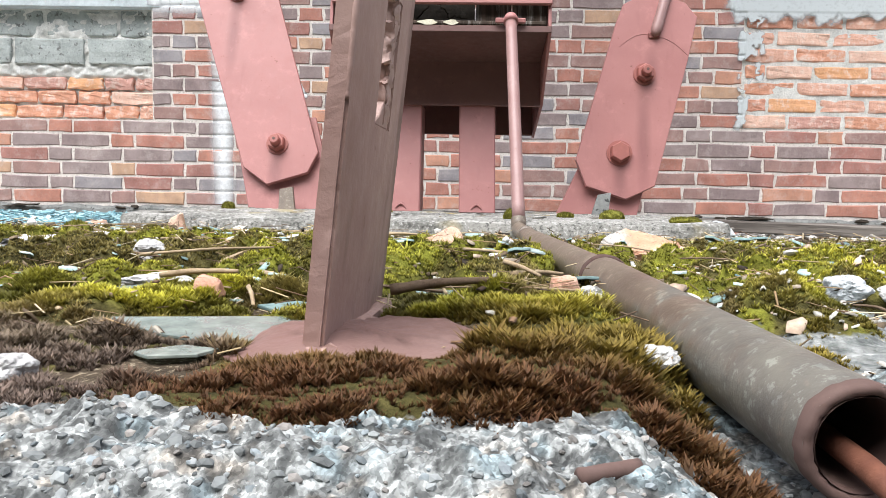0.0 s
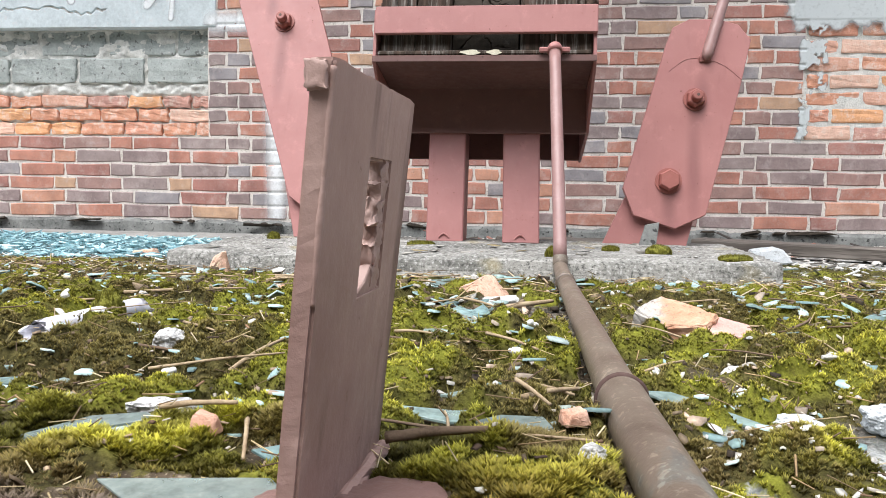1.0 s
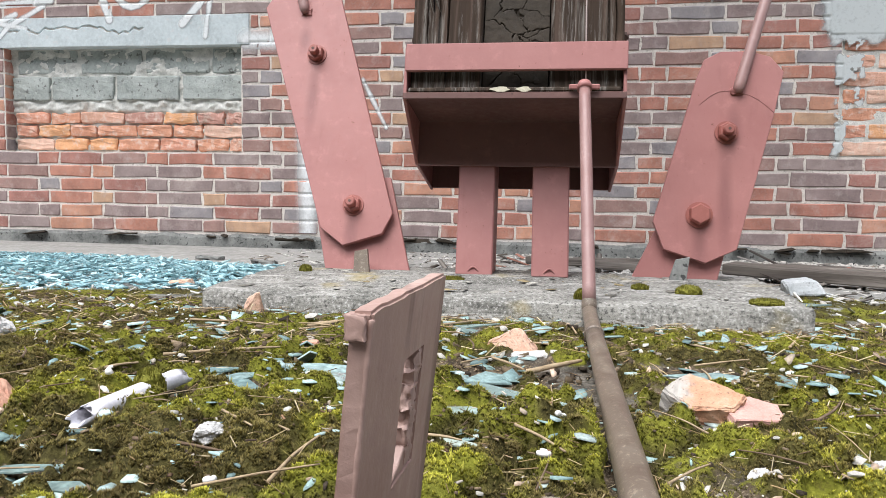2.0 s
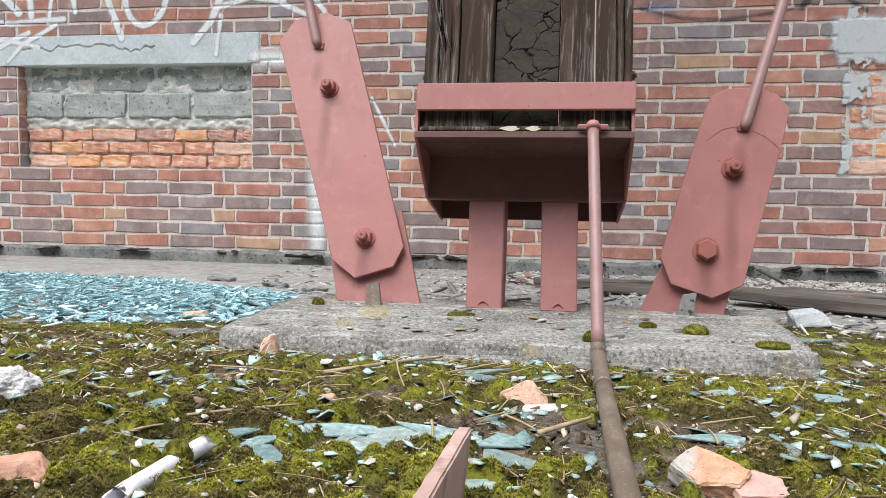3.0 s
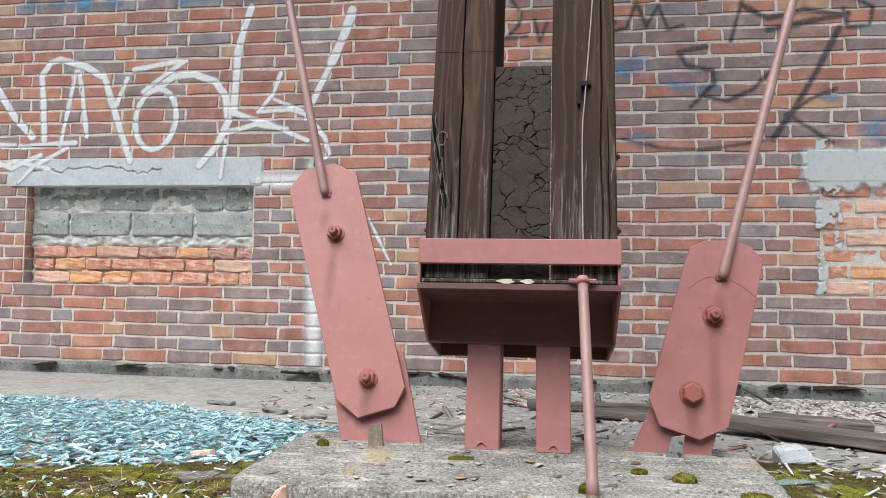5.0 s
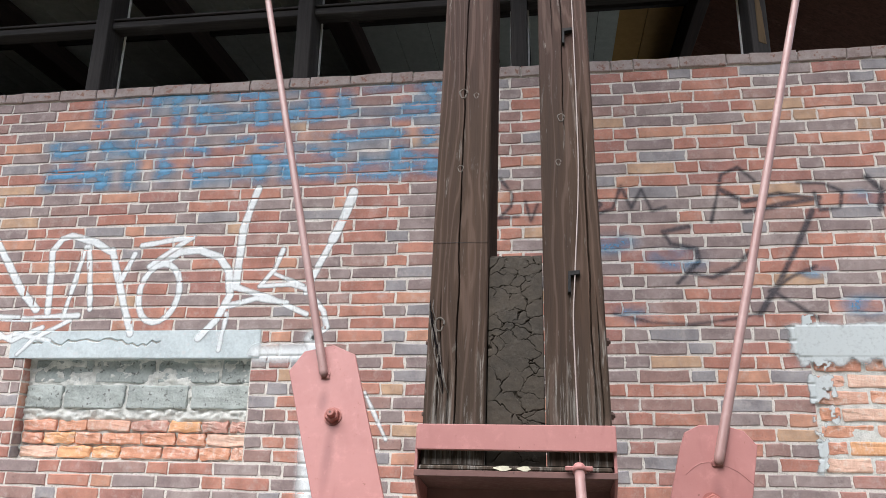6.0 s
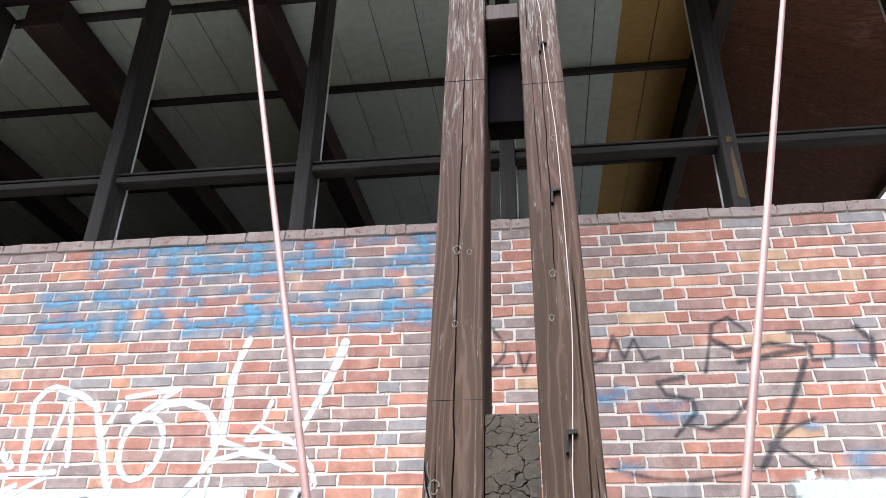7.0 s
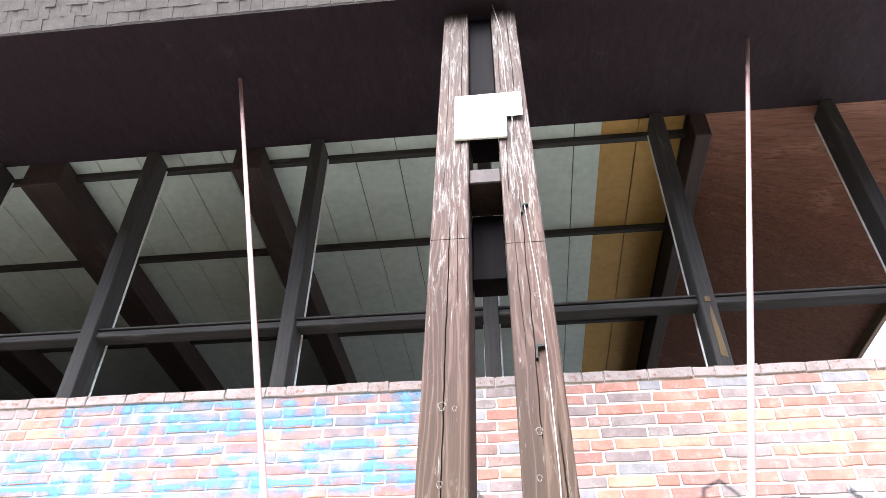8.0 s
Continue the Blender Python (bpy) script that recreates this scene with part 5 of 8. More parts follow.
def bolt_head(parent, x, v, u, axis, r=0.012, mat=None, m=None):
    """A hexagon bolt head with washer; axis is the way it points."""
    q = Vector(axis).to_track_quat("Z", "Y").to_matrix().to_4x4()
    mm = Matrix.Translation((x, v, u)) @ q
    bm = bmesh.new()
    for rad, z0, z1, seg in ((r * 1.25, 0, r * 0.18, 20), (r, r * 0.18, r * 0.85, 6), (r * 0.52, r * 0.85, r * 1.25, 14)):
        ring0 = [bm.verts.new((rad * math.cos(2 * math.pi * k / seg), rad * math.sin(2 * math.pi * k / seg), z0)) for k in range(seg)]
        ring1 = [bm.verts.new((rad * .94 * math.cos(2 * math.pi * k / seg), rad * .94 * math.sin(2 * math.pi * k / seg), z1)) for k in range(seg)]
        for k in range(seg):
            bm.faces.new((ring0[k], ring0[(k + 1) % seg], ring1[(k + 1) % seg], ring1[k]))
        bm.faces.new(ring1)
    return part("bolt", bm, mat or M_BOLT, parent, "painted hexagon bolt", m=mm)


CRACKS_L = [(0.078, -0.05, 2.15, 0.0026, 0.014), (0.115, 1.5, 2.2, 0.0014, 0.005), (0.035, 0.0, 0.5, 0.0022, 0.007), (0.045, 2.3, 3.8, 0.0014, 0.005), (0.12, 2.6, 4.2, 0.002, 0.008), (0.06, 0.0, 0.30, 0.003, 0.010)]
CRACKS_R = [(0.070, 0.9, 2.35, 0.0020, 0.010), (0.122, 0.0, 1.1, 0.003, 0.010), (0.040, 1.3, 2.2, 0.0013, 0.005), (0.14, 0.0, 0.5, 0.002, 0.008), (0.03, 2.2, 4.1, 0.002, 0.008), (0.10, 2.9, 4.3, 0.003, 0.010)]
T_LEN = 4.40
HOOKS = ((0.080, 0.450), (0.090, 1.31), (0.087, 2.125), (0.090, 2.995))
for (a, b), cr, sdn in ((TIMBER_L, CRACKS_L, 3), (TIMBER_R, CRACKS_R, 14)):
    post = put("timber_post", timber_mesh("timber_post", b - a, T_LEN, 0.33, cr, sdn, M_TIMBER), None, LEAN @ Matrix.Translation((a, 0.015, 0.022)))
    tagged(post, "tall raking dark timber post, cracked, in a red steel shoe", "timber post", "twin timber posts")
    out = -0.001 if a < 0.2 else b - a + 0.001
    for u in (0.335, 0.14):
        bolt_head(post, out, 0.07, u, (-1 if a < 0.2 else 1, 0, 0), 0.011, M_PIPE_RIM)
    part("scarf_line", bm_box(0.002, b - a - 0.002, -0.0008, 0.003, 1.93 if a > .2 else 1.98, 1.9325 if a > .2 else 1.9825), M_BLACK_WOOD, post, "thin dark scarf joint")
    for kx, ku, kr in (((.070, 1.13, .015), (.070, 0.85, .010), (.110, 1.12, .009), (.055, 2.62, .010), (.10, 3.05, .009), (.03, 0.36, .016)) if a < .2 else ((.062, 1.02, .012), (.05, 0.86, .009), (.10, 1.62, .012), (.115, 2.75, .010), (.05, 3.30, .009))):
        ringp = [(kx + kr * .75 * math.cos(q) * (1 + .2 * math.sin(3 * q)), .0005, ku + kr * 1.15 * math.sin(q)) for q in np.linspace(0, 6.0, 22)]
        part("knot", bm_tube(ringp, [kr * .10 + kr * .14 * float(vnoise(j * .6, ku * 9)) for j in range(22)], 6), M_OLD_PLANK, post, "flaking pale knot")
    if a > 0.2:
        for hx, u in HOOKS:
            part("cable_hook", bm_prism([(-.017, -.008), (-.009, -.008), (-.008, .040), (.016, .044), (.016, .056), (-.014, .054)], -0.014, 0.010, 0.0012), M_BLACK, post, "black iron cable hook", m=Matrix.Translation((hx, 0, u)))
    else:
        part("scarf_line", bm_box(0.002, b - a - 0.002, -0.0008, 0.003, 0.603, 0.6040), M_DARK_WOOD_X, post, "thin dark scarf joint")
        for k in range(26):
            t = k / 25
            sx, su = .002 + .040 * t + .006 * math.sin(k * 2.1), .40 - .20 * t + .012 * math.sin(k * 1.3)
            pts = [(sx + .004 * math.sin(k), .001, su + .03), (sx + .003, -.004 - .003 * math.sin(k * 1.7) ** 2, su), (sx + .010 + .004 * math.sin(k * 2.3), .001, su - .035)]
            part("burr_splinter", bm_tube(bezier(pts, 4), [.0006 + .0016 * math.sin(math.pi * j / 8) * (.5 + .5 * math.sin(k * 3.7) ** 2) for j in range(9)], 6), M_OLD_PLANK if k % 3 else M_BLACK_WOOD, post, "torn weathered wood fibre")

# charred packing block between the feet, deeply checked
bw, bl_ = TIMBER_R[0] - TIMBER_L[1] - 0.006, 0.575
A, B = np.meshgrid(np.linspace(0, bw, 130), np.linspace(0, bl_, 500))
seeds = np.random.RandomState(4).rand(64, 2) * (bw, bl_)
wx, wz = A + 0.022 * (fbm(A * 55, B * 55, 71) - 0.5), B + 0.022 * (fbm(A * 55, B * 55, 74) - 0.5)
dist = np.sort(np.hypot(wx[..., None] - seeds[:, 0], (wz[..., None] - seeds[:, 1]) * 1.25), -1)
gap = dist[..., 1] - dist[..., 0]
yb = 0.006 * smooth01(0.0016, 0.0003, gap) * smooth01(0.40, 0.60, fbm(A * 16, B * 16, 76) + 0.10 * smooth01(0.10, 0.30, B)) + 0.0016 * (fbm(A * 90, B * 90, 77) - 0.5) + 0.003 * (fbm(A * 15, B * 9, 78) - 0.5)
yb = yb + 0.02 * smooth01(bl_ - 0.010, bl_, B + 0.01 * fbm(A * 60, A * 0, 79))
ii = np.arange(A.size).reshape(A.shape)
fq = np.stack([ii[:-1, :-1], ii[:-1, 1:], ii[1:, 1:], ii[1:, :-1]], -1).reshape(-1, 4)
rim = np.concatenate([ii[0, :], ii[1:, -1], ii[-1, -2::-1], ii[-2:0:-1, 0]])
side = np.stack([rim, rim + A.size, np.roll(rim, -1) + A.size, np.roll(rim, -1)], -1)
bv = np.concatenate([np.stack([A, yb, B], -1).reshape(-1, 3), np.stack([A, A * 0 + 0.25, B], -1).reshape(-1, 3)])
block = put("packing_block", mesh_from("packing_block", bv, np.concatenate([fq, fq[:, ::-1] + A.size, side]), M_TAR), None, LEAN @ Matrix.Translation((TIMBER_L[1] + 0.003, 0.028, 0.022)))
tagged(block, "charred dark packing block with deep checks between the posts", "block")
spacer = part("spacer_block", bm_box(TIMBER_L[1] + .002, TIMBER_R[0] - .002, 0.03, 0.22, 2.42, 2.535, 0.006), M_BEAM, None, m=LEAN)
tagged(spacer, "short weathered timber spacer between the posts", "block")
# near-black colour of brace and rafter holds the shade between the posts
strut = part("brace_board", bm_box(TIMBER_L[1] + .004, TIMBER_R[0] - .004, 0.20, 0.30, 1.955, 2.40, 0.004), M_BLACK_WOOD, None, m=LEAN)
tagged(strut, "dark brace board bolted between the posts", "board")
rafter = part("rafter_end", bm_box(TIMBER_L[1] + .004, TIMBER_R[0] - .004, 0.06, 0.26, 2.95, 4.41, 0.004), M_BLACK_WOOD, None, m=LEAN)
tagged(rafter, "dark rafter end held between the tops of the posts", "beam")

sign = empty("notice_board", LEAN)
tagged(sign, "blank white notice of two overlapping sheets nailed across the posts", "sign")
part("upper_sheet", bm_prism([(.123, 2.958), (.300, 2.950), (.464, 2.952), (.468, 3.205), (.122, 3.200)], -0.0075, -0.0045, 0.0008), M_SIGN, sign)
part("lower_sheet", bm_prism([(.124, 2.765), (.378, 2.760), (.383, 2.975), (.122, 2.975)], -0.004, 0.008, 0.0008), M_SIGN, sign)

# cable from the pipe up the right-hand post
cab = [(0.414, 0.0, 0.03), (0.412, 0.006, 0.36), (0.420, 0.004, 0.50), (0.441, 0.006, 0.80), (0.446, 0.004, 1.05), (0.447, 0.007, 1.63), (0.434, 0.004, 1.95), (0.426, 0.004, 2.20), (0.424, 0.006, 2.43),
       (0.398, 0.004, 2.70), (0.410, -0.006, 2.95), (0.394, 0.004, 3.28), (0.395, 0.004, 3.9), (0.385, 0.0, 4.15), (0.352, -0.03, 4.42)]
cable = part("cable", bm_tube(bezier(cab, 6), 0.0017, 8), M_CABLE, None, smooth=True, m=LEAN)
tagged(cable, "thin pale cable stapled up the timber post", "cable")

# steel shoe
shoe = empty("steel_shoe", LEAN)
tagged(shoe, "red-oxide painted steel shoe on two legs holding the posts", "steel shoe")
XL, XR = 0.030, 0.492
M_LIP = paint_material("rusted_edge_seat_shade", (0.10, 0.052, 0.045), (0.15, 0.075, 0.065), (0.05, 0.025, 0.02), 0.6)
# seat shares the lip's rusted tone, here to paint its underside in shade
part("seat_plate", bm_box(XL, XR, 0.0, 0.40, -0.008, 0.004, 0.0015), M_LIP, shoe, "seat plate, underside shade put into its dark colour")
part("front_band", bm_box(XL - .003, XR + .008, -0.011, -0.001, 0.051, 0.113, 0.002), M_RED, shoe, "flat steel band across the front")
part("lip", bm_box(XL - .007, XR + .007, -0.0035, -0.0005, -0.009, 0.0055, 0.001), M_LIP, shoe, "dark rusted front edge of the seat")
part("packing_strip", bm_box(XL + .004, XR - .004, -0.003, 0.30, 0.006, 0.017, 0.003), M_TIMBER, shoe, "thin weathered wooden packing strip")
SIDE = [(0.0, 0.110), (0.0, -0.008), (0.175, -0.110), (0.405, -0.122), (0.405, 0.110)]
for x0 in (XL - 0.007, XR):
    part("side_plate", bm_prism(SIDE, x0, x0 + 0.007, 0.001, lambda a, b, d: (d, a, b)), M_RED, shoe)
# red paint darkened on web and back plate, shade under the seat included
M_WEB_SHADE = paint_material("shaded_web_paint", (0.175, 0.088, 0.080), (0.215, 0.112, 0.100), (0.09, 0.045, 0.04), 0.6)
part("web", bm_box(XL, XR, 0.170, 0.178, -0.113, -0.008), M_WEB_SHADE, shoe, "web plate coloured darker for the shade under the seat")
part("back_plate", bm_box(XL, XR, 0.386, 0.394, -0.120, -0.012), M_WEB_SHADE, shoe)
INV = LEAN.inverted()
for a, b in ((0.134, 0.217), (0.307, 0.389)):
    bm = bmesh.new()
    top, bot = (-1.984, 0.326), (-2.066, 0.071)
    vs = [bm.verts.new(INV @ Vector(q)) for q in ((a + .001, bot[0], bot[1]), (b + .002, bot[0], bot[1]), (b + .002, bot[0] + .11, bot[1]), (a + .001, bot[0] + .11, bot[1]),
                                                 (a - .004, top[0], top[1]), (b - .001, top[0], top[1]), (b - .001, top[0] + .11, top[1]), (a - .004, top[0] + .11, top[1]))]
    for f in ((0, 3, 2, 1), (4, 5, 6, 7), (0, 1, 5, 4), (1, 2, 6, 5), (2, 3, 7, 6), (3, 0, 4, 7)):
        bm.faces.new([vs[k] for k in f])
    bmesh.ops.bevel(bm, geom=bm.edges[:], offset=0.003, segments=1, affect="EDGES")
    leg = part("leg", bm, M_RED, shoe)
    bm = bm_tube([(INV @ Vector(((a + b) / 2 - .012 + .024 * t, -2.063, 0.080 + .010 * math.sin(math.pi * t)))) for t in np.linspace(0, 1, 7)], 0.0022, 8)
    part("weld_drop", bm, M_RED, leg)
for x0, w, z in ((0.236, .020, .014), (0.286, .015, .013)):
    bm = bmesh.new()
    n = 18
    c0 = [bm.verts.new((x0 + w * math.cos(2 * math.pi * k / n) * (1 + .3 * math.sin(5 * k)), -0.0045, 0.011 + 0.006 * math.sin(2 * math.pi * k / n))) for k in range(n)]
    c1 = [bm.verts.new((v.co.x, 0.004, v.co.z)) for v in c0]
    bm.faces.new(c0)
    for k in range(n):
        bm.faces.new((c0[k], c1[k], c1[(k + 1) % n], c0[(k + 1) % n]))
    part("lichen", bm, M_LICHEN, shoe, "cream lichen crust")

# ---------------------------------------------------------------- anchor plates with tie rods
def anchor(PS, outline, lower, bolts, stub, rod_from, rod_to, label, weld):
    PC = 1 / math.hypot(1, PS)
    NORMAL = (0, -PC, PS * PC)

    def on_plate(a, b, d):
        """x, height z on the plate's face, and depth behind it."""
        return (a, -1.995 + PS * (b - 0.22) + d * PC, b - d * PS * PC)

    ob = empty("tie_rod_anchor", Matrix.Translation((sum(p[0] for p in outline) / len(outline), -2.0, 0.08)))
    inv = ob.matrix_basis.inverted()
    pl = lambda a, b, d: tuple(inv @ Vector(on_plate(a, b, d)))
    tagged(ob, label, "anchor plate", "tie rod anchors")
    bm = bm_prism(outline, 0.0, 0.014, 0.0015, pl)
    part("front_plate", bm, M_RED, ob)
    part("back_plate", bm_prism(lower, 0.022, 0.036, 0.0015, pl), M_RED, ob, "lower plate set in the concrete")
    for a, b, r, nut in bolts:
        p = inv @ Vector(on_plate(a, b, 0.0))
        q = Vector(NORMAL).to_track_quat("Z", "Y").to_matrix().to_4x4()
        bo = put("bolt", None, ob, Matrix.Translation(p) @ q)
        bm = bmesh.new()
        seg, r1 = 6, r
        rings = [[bm.verts.new((q1 * math.cos(math.pi / 6 + 2 * math.pi * k / 6), q1 * math.sin(math.pi / 6 + 2 * math.pi * k / 6), z)) for k in range(6)] for q1, z in ((r, 0.001), (r, r * 0.75), (r * 0.86, r * 0.9))]
        for u, w in zip(rings, rings[1:]):
            for k in range(6):
                bm.faces.new((u[k], u[(k + 1) % 6], w[(k + 1) % 6], w[k]))
        bm.faces.new(rings[-1])
        part("nut" if nut else "head", bm, M_BOLT, bo)
        bm = bm_tube([(0, 0, 0), (0, 0, r * 0.14)], r * 1.22, 24)
        part("washer", bm, M_BOLT, bo)
        if nut:
            part("thread", bm_tube([(0, 0, r * .8), (0, 0, r * 1.15), (0, 0, r * 1.6), (0, 0, r * 1.68)], [r * .56, r * .58, r * .54, r * .44], 16), M_BOLT, bo)
            part("tip", bm_tube([(0, 0, r * 1.66), (0, 0, r * 1.72)], r * .16, 10), M_PIPE_RIM, bo)
    (sx, sz), (tx, tz) = stub
    part("stub", bm_prism([(sx - .020, sz - .035), (sx + .020, sz - .035), (sx + .014 + tx, sz + tz), (sx - .016 + tx, sz + tz - .006)], -0.028, -0.016, 0.001, pl), M_CURB if tx > 0 else M_PIPE, ob, "short cut-off steel stub")
    r0, r1 = inv @ Vector(rod_from), inv @ Vector(rod_to)
    part("rod", bm_tube([r0 + (r1 - r0) * t for t in [0, .0008, .002, .004] + list(np.linspace(.006, .999, 24)) + [.9997, 1]], [.003, .0085, .0118] + [.0128] * 27, 18), M_ROD, ob, "long pink painted tie rod", smooth=True)
    part("weld", lump(.026, .010, .016, 17 + len(bolts) + int(sx * 50), .003, 4), M_RED, ob, "rough painted weld at the rod's foot", smooth=True, m=Matrix.Translation(r0 + Vector((.001, .010, .004))))
    wp = [inv @ Vector(on_plate(*q, -0.0002)) for q in weld]
    part("weld", bm_tube(bezier(wp, 6), 0.0009, 8, wobble=0.5), M_RED, ob)
    return ob


anchor(.34, [(-.42, .742), (-.383, .803), (-.295, .823), (-.224, .793), (-.028, .206), (-.05, .158), (-.144, .128), (-.204, .169)],
       [(-.182, .055), (.026, .055), (-.045, .30), (-.25, .30)],
       [(-.263, .608, .0215, True), (-.127, .224, .0215, True)], ((-.083, .085), (-.006, .030)),
       (-.305, -1.833, .722), (-1.545, -.735, 4.955), "tall red-oxide anchor plate with two nuts and a pink tie rod", [(-.318, .745), (-.306, .715), (-.292, .73), (-.296, .752)])
anchor(.20, [(.673, .532), (.689, .574), (.726, .593), (.791, .593), (.836, .579), (.864, .544), (.84, .438), (.761, .141), (.694, .109), (.602, .138), (.578, .2)],
       [(.525, .055), (.718, .055), (.80, .36), (.67, .36)],
       [(.738, .404, .0215, True), (.679, .216, .0245, False)], ((.625, .085), (.016, .034)),
       (.760, -1.949, .495), (2.135, -.70, 4.965), "short red-oxide anchor plate with a bolt and a pink tie rod", [(.68, .470), (.715, .496), (.752, .500), (.80, .485), (.842, .45)])

# ---------------------------------------------------------------- concrete slab under the steel
def slab_material():
    mat, n, l, b = material("layered_slab_concrete", 0.9, spec=0.25)
    geo = n.new("ShaderNodeNewGeometry").outputs["Position"]
    mp = n.new("ShaderNodeMapping")
    mp.inputs["Scale"].default_value = (9, 34, 60)
    l.new(geo, mp.inputs["Vector"])
    streak, broad = tex_noise(n, l, mp.outputs[0], 1.0, 5, 0.65, 0.6), tex_noise(n, l, geo, 9, 5)
    fine = tex_noise(n, l, geo, 130, 5, 0.8)
    c = ramp(n, l, broad, [(0.3, (0.125, 0.123, 0.110)), (0.7, (0.29, 0.282, 0.255))])
    c = mix(n, l, grey(n, l, streak, 0.56, 0.66, 0, 0.5), c, (0.05, 0.047, 0.04))
    c = mix(n, l, grey(n, l, streak, 0.34, 0.45, 0.7, 0), c, (0.50, 0.485, 0.45))
    c = mix(n, l, grey(n, l, fine, 0.54, 0.60, 0, 0.85), c, (0.05, 0.05, 0.046))
    c = mix(n, l, grey(n, l, fine, 0.40, 0.45, 0.75, 0), c, (0.46, 0.45, 0.43))
    c = mix(n, l, grey(n, l, tex_noise(n, l, geo, 5, 3), 0.60, 0.70, 0, 0.6), c, (0.34, 0.27, 0.10))
    l.new(c, b.inputs["Base Color"])
    bump(n, l, b, mix(n, l, 0.5, streak, fine), 0.9, 0.006)
    return mat


M_SLAB = slab_material()
A, B = np.meshgrid(np.linspace(0, 1, 90), np.linspace(0, 1, 44))
sx = -0.297 + A * (1.090 + 0.035 * B) - 0.006 * B
sy = -2.434 + 0.006 * A + B * 0.50
sx = sx + 0.010 * (fbm(B * 9, A * 2, 81) - 0.5) * (np.abs(A - 0.5) > 0.49)
sy = sy + 0.004 * (fbm(A * 16, B * 2, 83) - 0.5) * (B < 0.02)
sz = 0.072 + 0.005 * (fbm(A * 14, B * 6, 85) - 0.5) + 0.006 * (fbm(A * 7, B * 34, 89) - 0.5) - 0.006 * smooth01(0.03, 0.0, B) - 0.004 * smooth01(0.55, 0.7, fbm(A * 5, B * 14, 87))
ii = np.arange(A.size).reshape(A.shape)
f = np.stack([ii[:-1, :-1], ii[:-1, 1:], ii[1:, 1:], ii[1:, :-1]], -1).reshape(-1, 4)
rim = np.concatenate([ii[0, :], ii[1:, -1], ii[-1, -2::-1], ii[-2:0:-1, 0]])
side = np.stack([rim, rim + A.size, np.roll(rim, -1) + A.size, np.roll(rim, -1)], -1)
sv = np.concatenate([np.stack([sx, sy, sz], -1).reshape(-1, 3), np.stack([sx, sy, sz * 0 - 0.02], -1).reshape(-1, 3)])
slab = put("concrete_slab", mesh_from("concrete_slab", sv, np.concatenate([f, side]), M_SLAB))
tagged(slab, "worn grey concrete footing slab under the steel shoe", "slab")

# ---------------------------------------------------------------- pipe along the ground and up to the shoe
pipe = empty("conduit_pipe", Matrix.Translation((0.40, -3.0, 0.075)))
pinv = pipe.matrix_basis.inverted()
tagged(pipe, "dull brown steel pipe lying on moss, rising pink to the shoe", "pipe")
P_END, P_RING, P_RING2, P_JOINT, P_TOP = Vector((0.4225, -3.572, 0.0685)), Vector((0.4145, -3.303, 0.0715)), Vector((0.418, -2.66, 0.058)), Vector((0.421, -2.445, 0.056)), Vector((0.411, -2.158, 0.478))


def pipe_part(name, pts, rad, mat, label="", parent=None, segs=28, cap=True, wob=0.0):
    return part(name, bm_tube([pinv @ Vector(p) for p in pts], rad, segs, cap, wobble=wob), mat, parent or pipe, label, smooth=not cap or segs > 20)


lerp = lambda a, b, t: a + (b - a) * t
R1, R2 = 0.0136, 0.0124
sleeve = pipe_part("sleeve", [lerp(P_END, P_RING, t) for t in np.linspace(0, 1, 14)], R1, M_PIPE, "wider open-ended pipe sleeve", cap=False)
pipe_part("bore", [lerp(P_END, P_RING, t) for t in (0.0, 0.2, 0.9)], [R1 * .80, R1 * .79, R1 * .79], M_PIPE_RIM, parent=sleeve, cap=False)
d0 = (P_RING - P_END).normalized()


def turned(name, centre, axis, profile, mat, label="", parent=None, segs=32, wob=0.0):
    """A ring turned about an axis: profile of (offset along it, radius)."""
    q = Vector(axis).to_track_quat("Z", "Y").to_matrix()
    rnd, bm, rings = random.Random(7), bmesh.new(), []
    for off, rad in profile:
        rings.append([bm.verts.new(pinv @ (Vector(centre) + q @ Vector((rad * (1 + wob * (rnd.random() - .5)) * math.cos(2 * math.pi * k / segs), rad * (1 + wob * (rnd.random() - .5)) * math.sin(2 * math.pi * k / segs), off + wob * .02 * (rnd.random() - .5))))) for k in range(segs)])
    for a, b in zip(rings, rings[1:]):
        for k in range(segs):
            bm.faces.new((a[k], a[(k + 1) % segs], b[(k + 1) % segs], b[k]))
    return part(name, bm, mat, parent or pipe, label, smooth=True)


turned("rim", P_END, d0, [(.004, R1 * 1.02), (0, R1 * 1.015), (-.0006, R1 * .93), (0, R1 * .83), (.004, R1 * .785)], M_PIPE_RIM, "rusted broken rim", sleeve, 56, .035)
pipe_part("core", [P_END + Vector((.004, -.022, -.010)), P_END + Vector((.001, .0, -.005)), P_END + d0 * 0.12], 0.0029, M_RUST, "rusty inner rod", sleeve, 24)
turned("ring", P_RING, d0, [(-.0016, R1 * .96), (-.0014, R1 * 1.06), (-.0004, R1 * 1.12), (.0008, R1 * 1.12), (.0016, R1 * 1.06), (.0018, R1 * .9)], M_PIPE_RIM, "raised rusty collar ring", wob=.02)
pipe_part("pipe", [lerp(P_RING, P_RING2, t) for t in np.linspace(0, 1, 10)] + [P_RING2], R2, M_PIPE, "", None, 28, False)
pipe_part("ring", [lerp(P_RING2, P_JOINT, q) for q in (-.015, -.01, .01, .015)], [R2 * .96, R2 * 1.18, R2 * 1.18, R2 * .9], M_PIPE, "raised collar ring", None, 28, False)
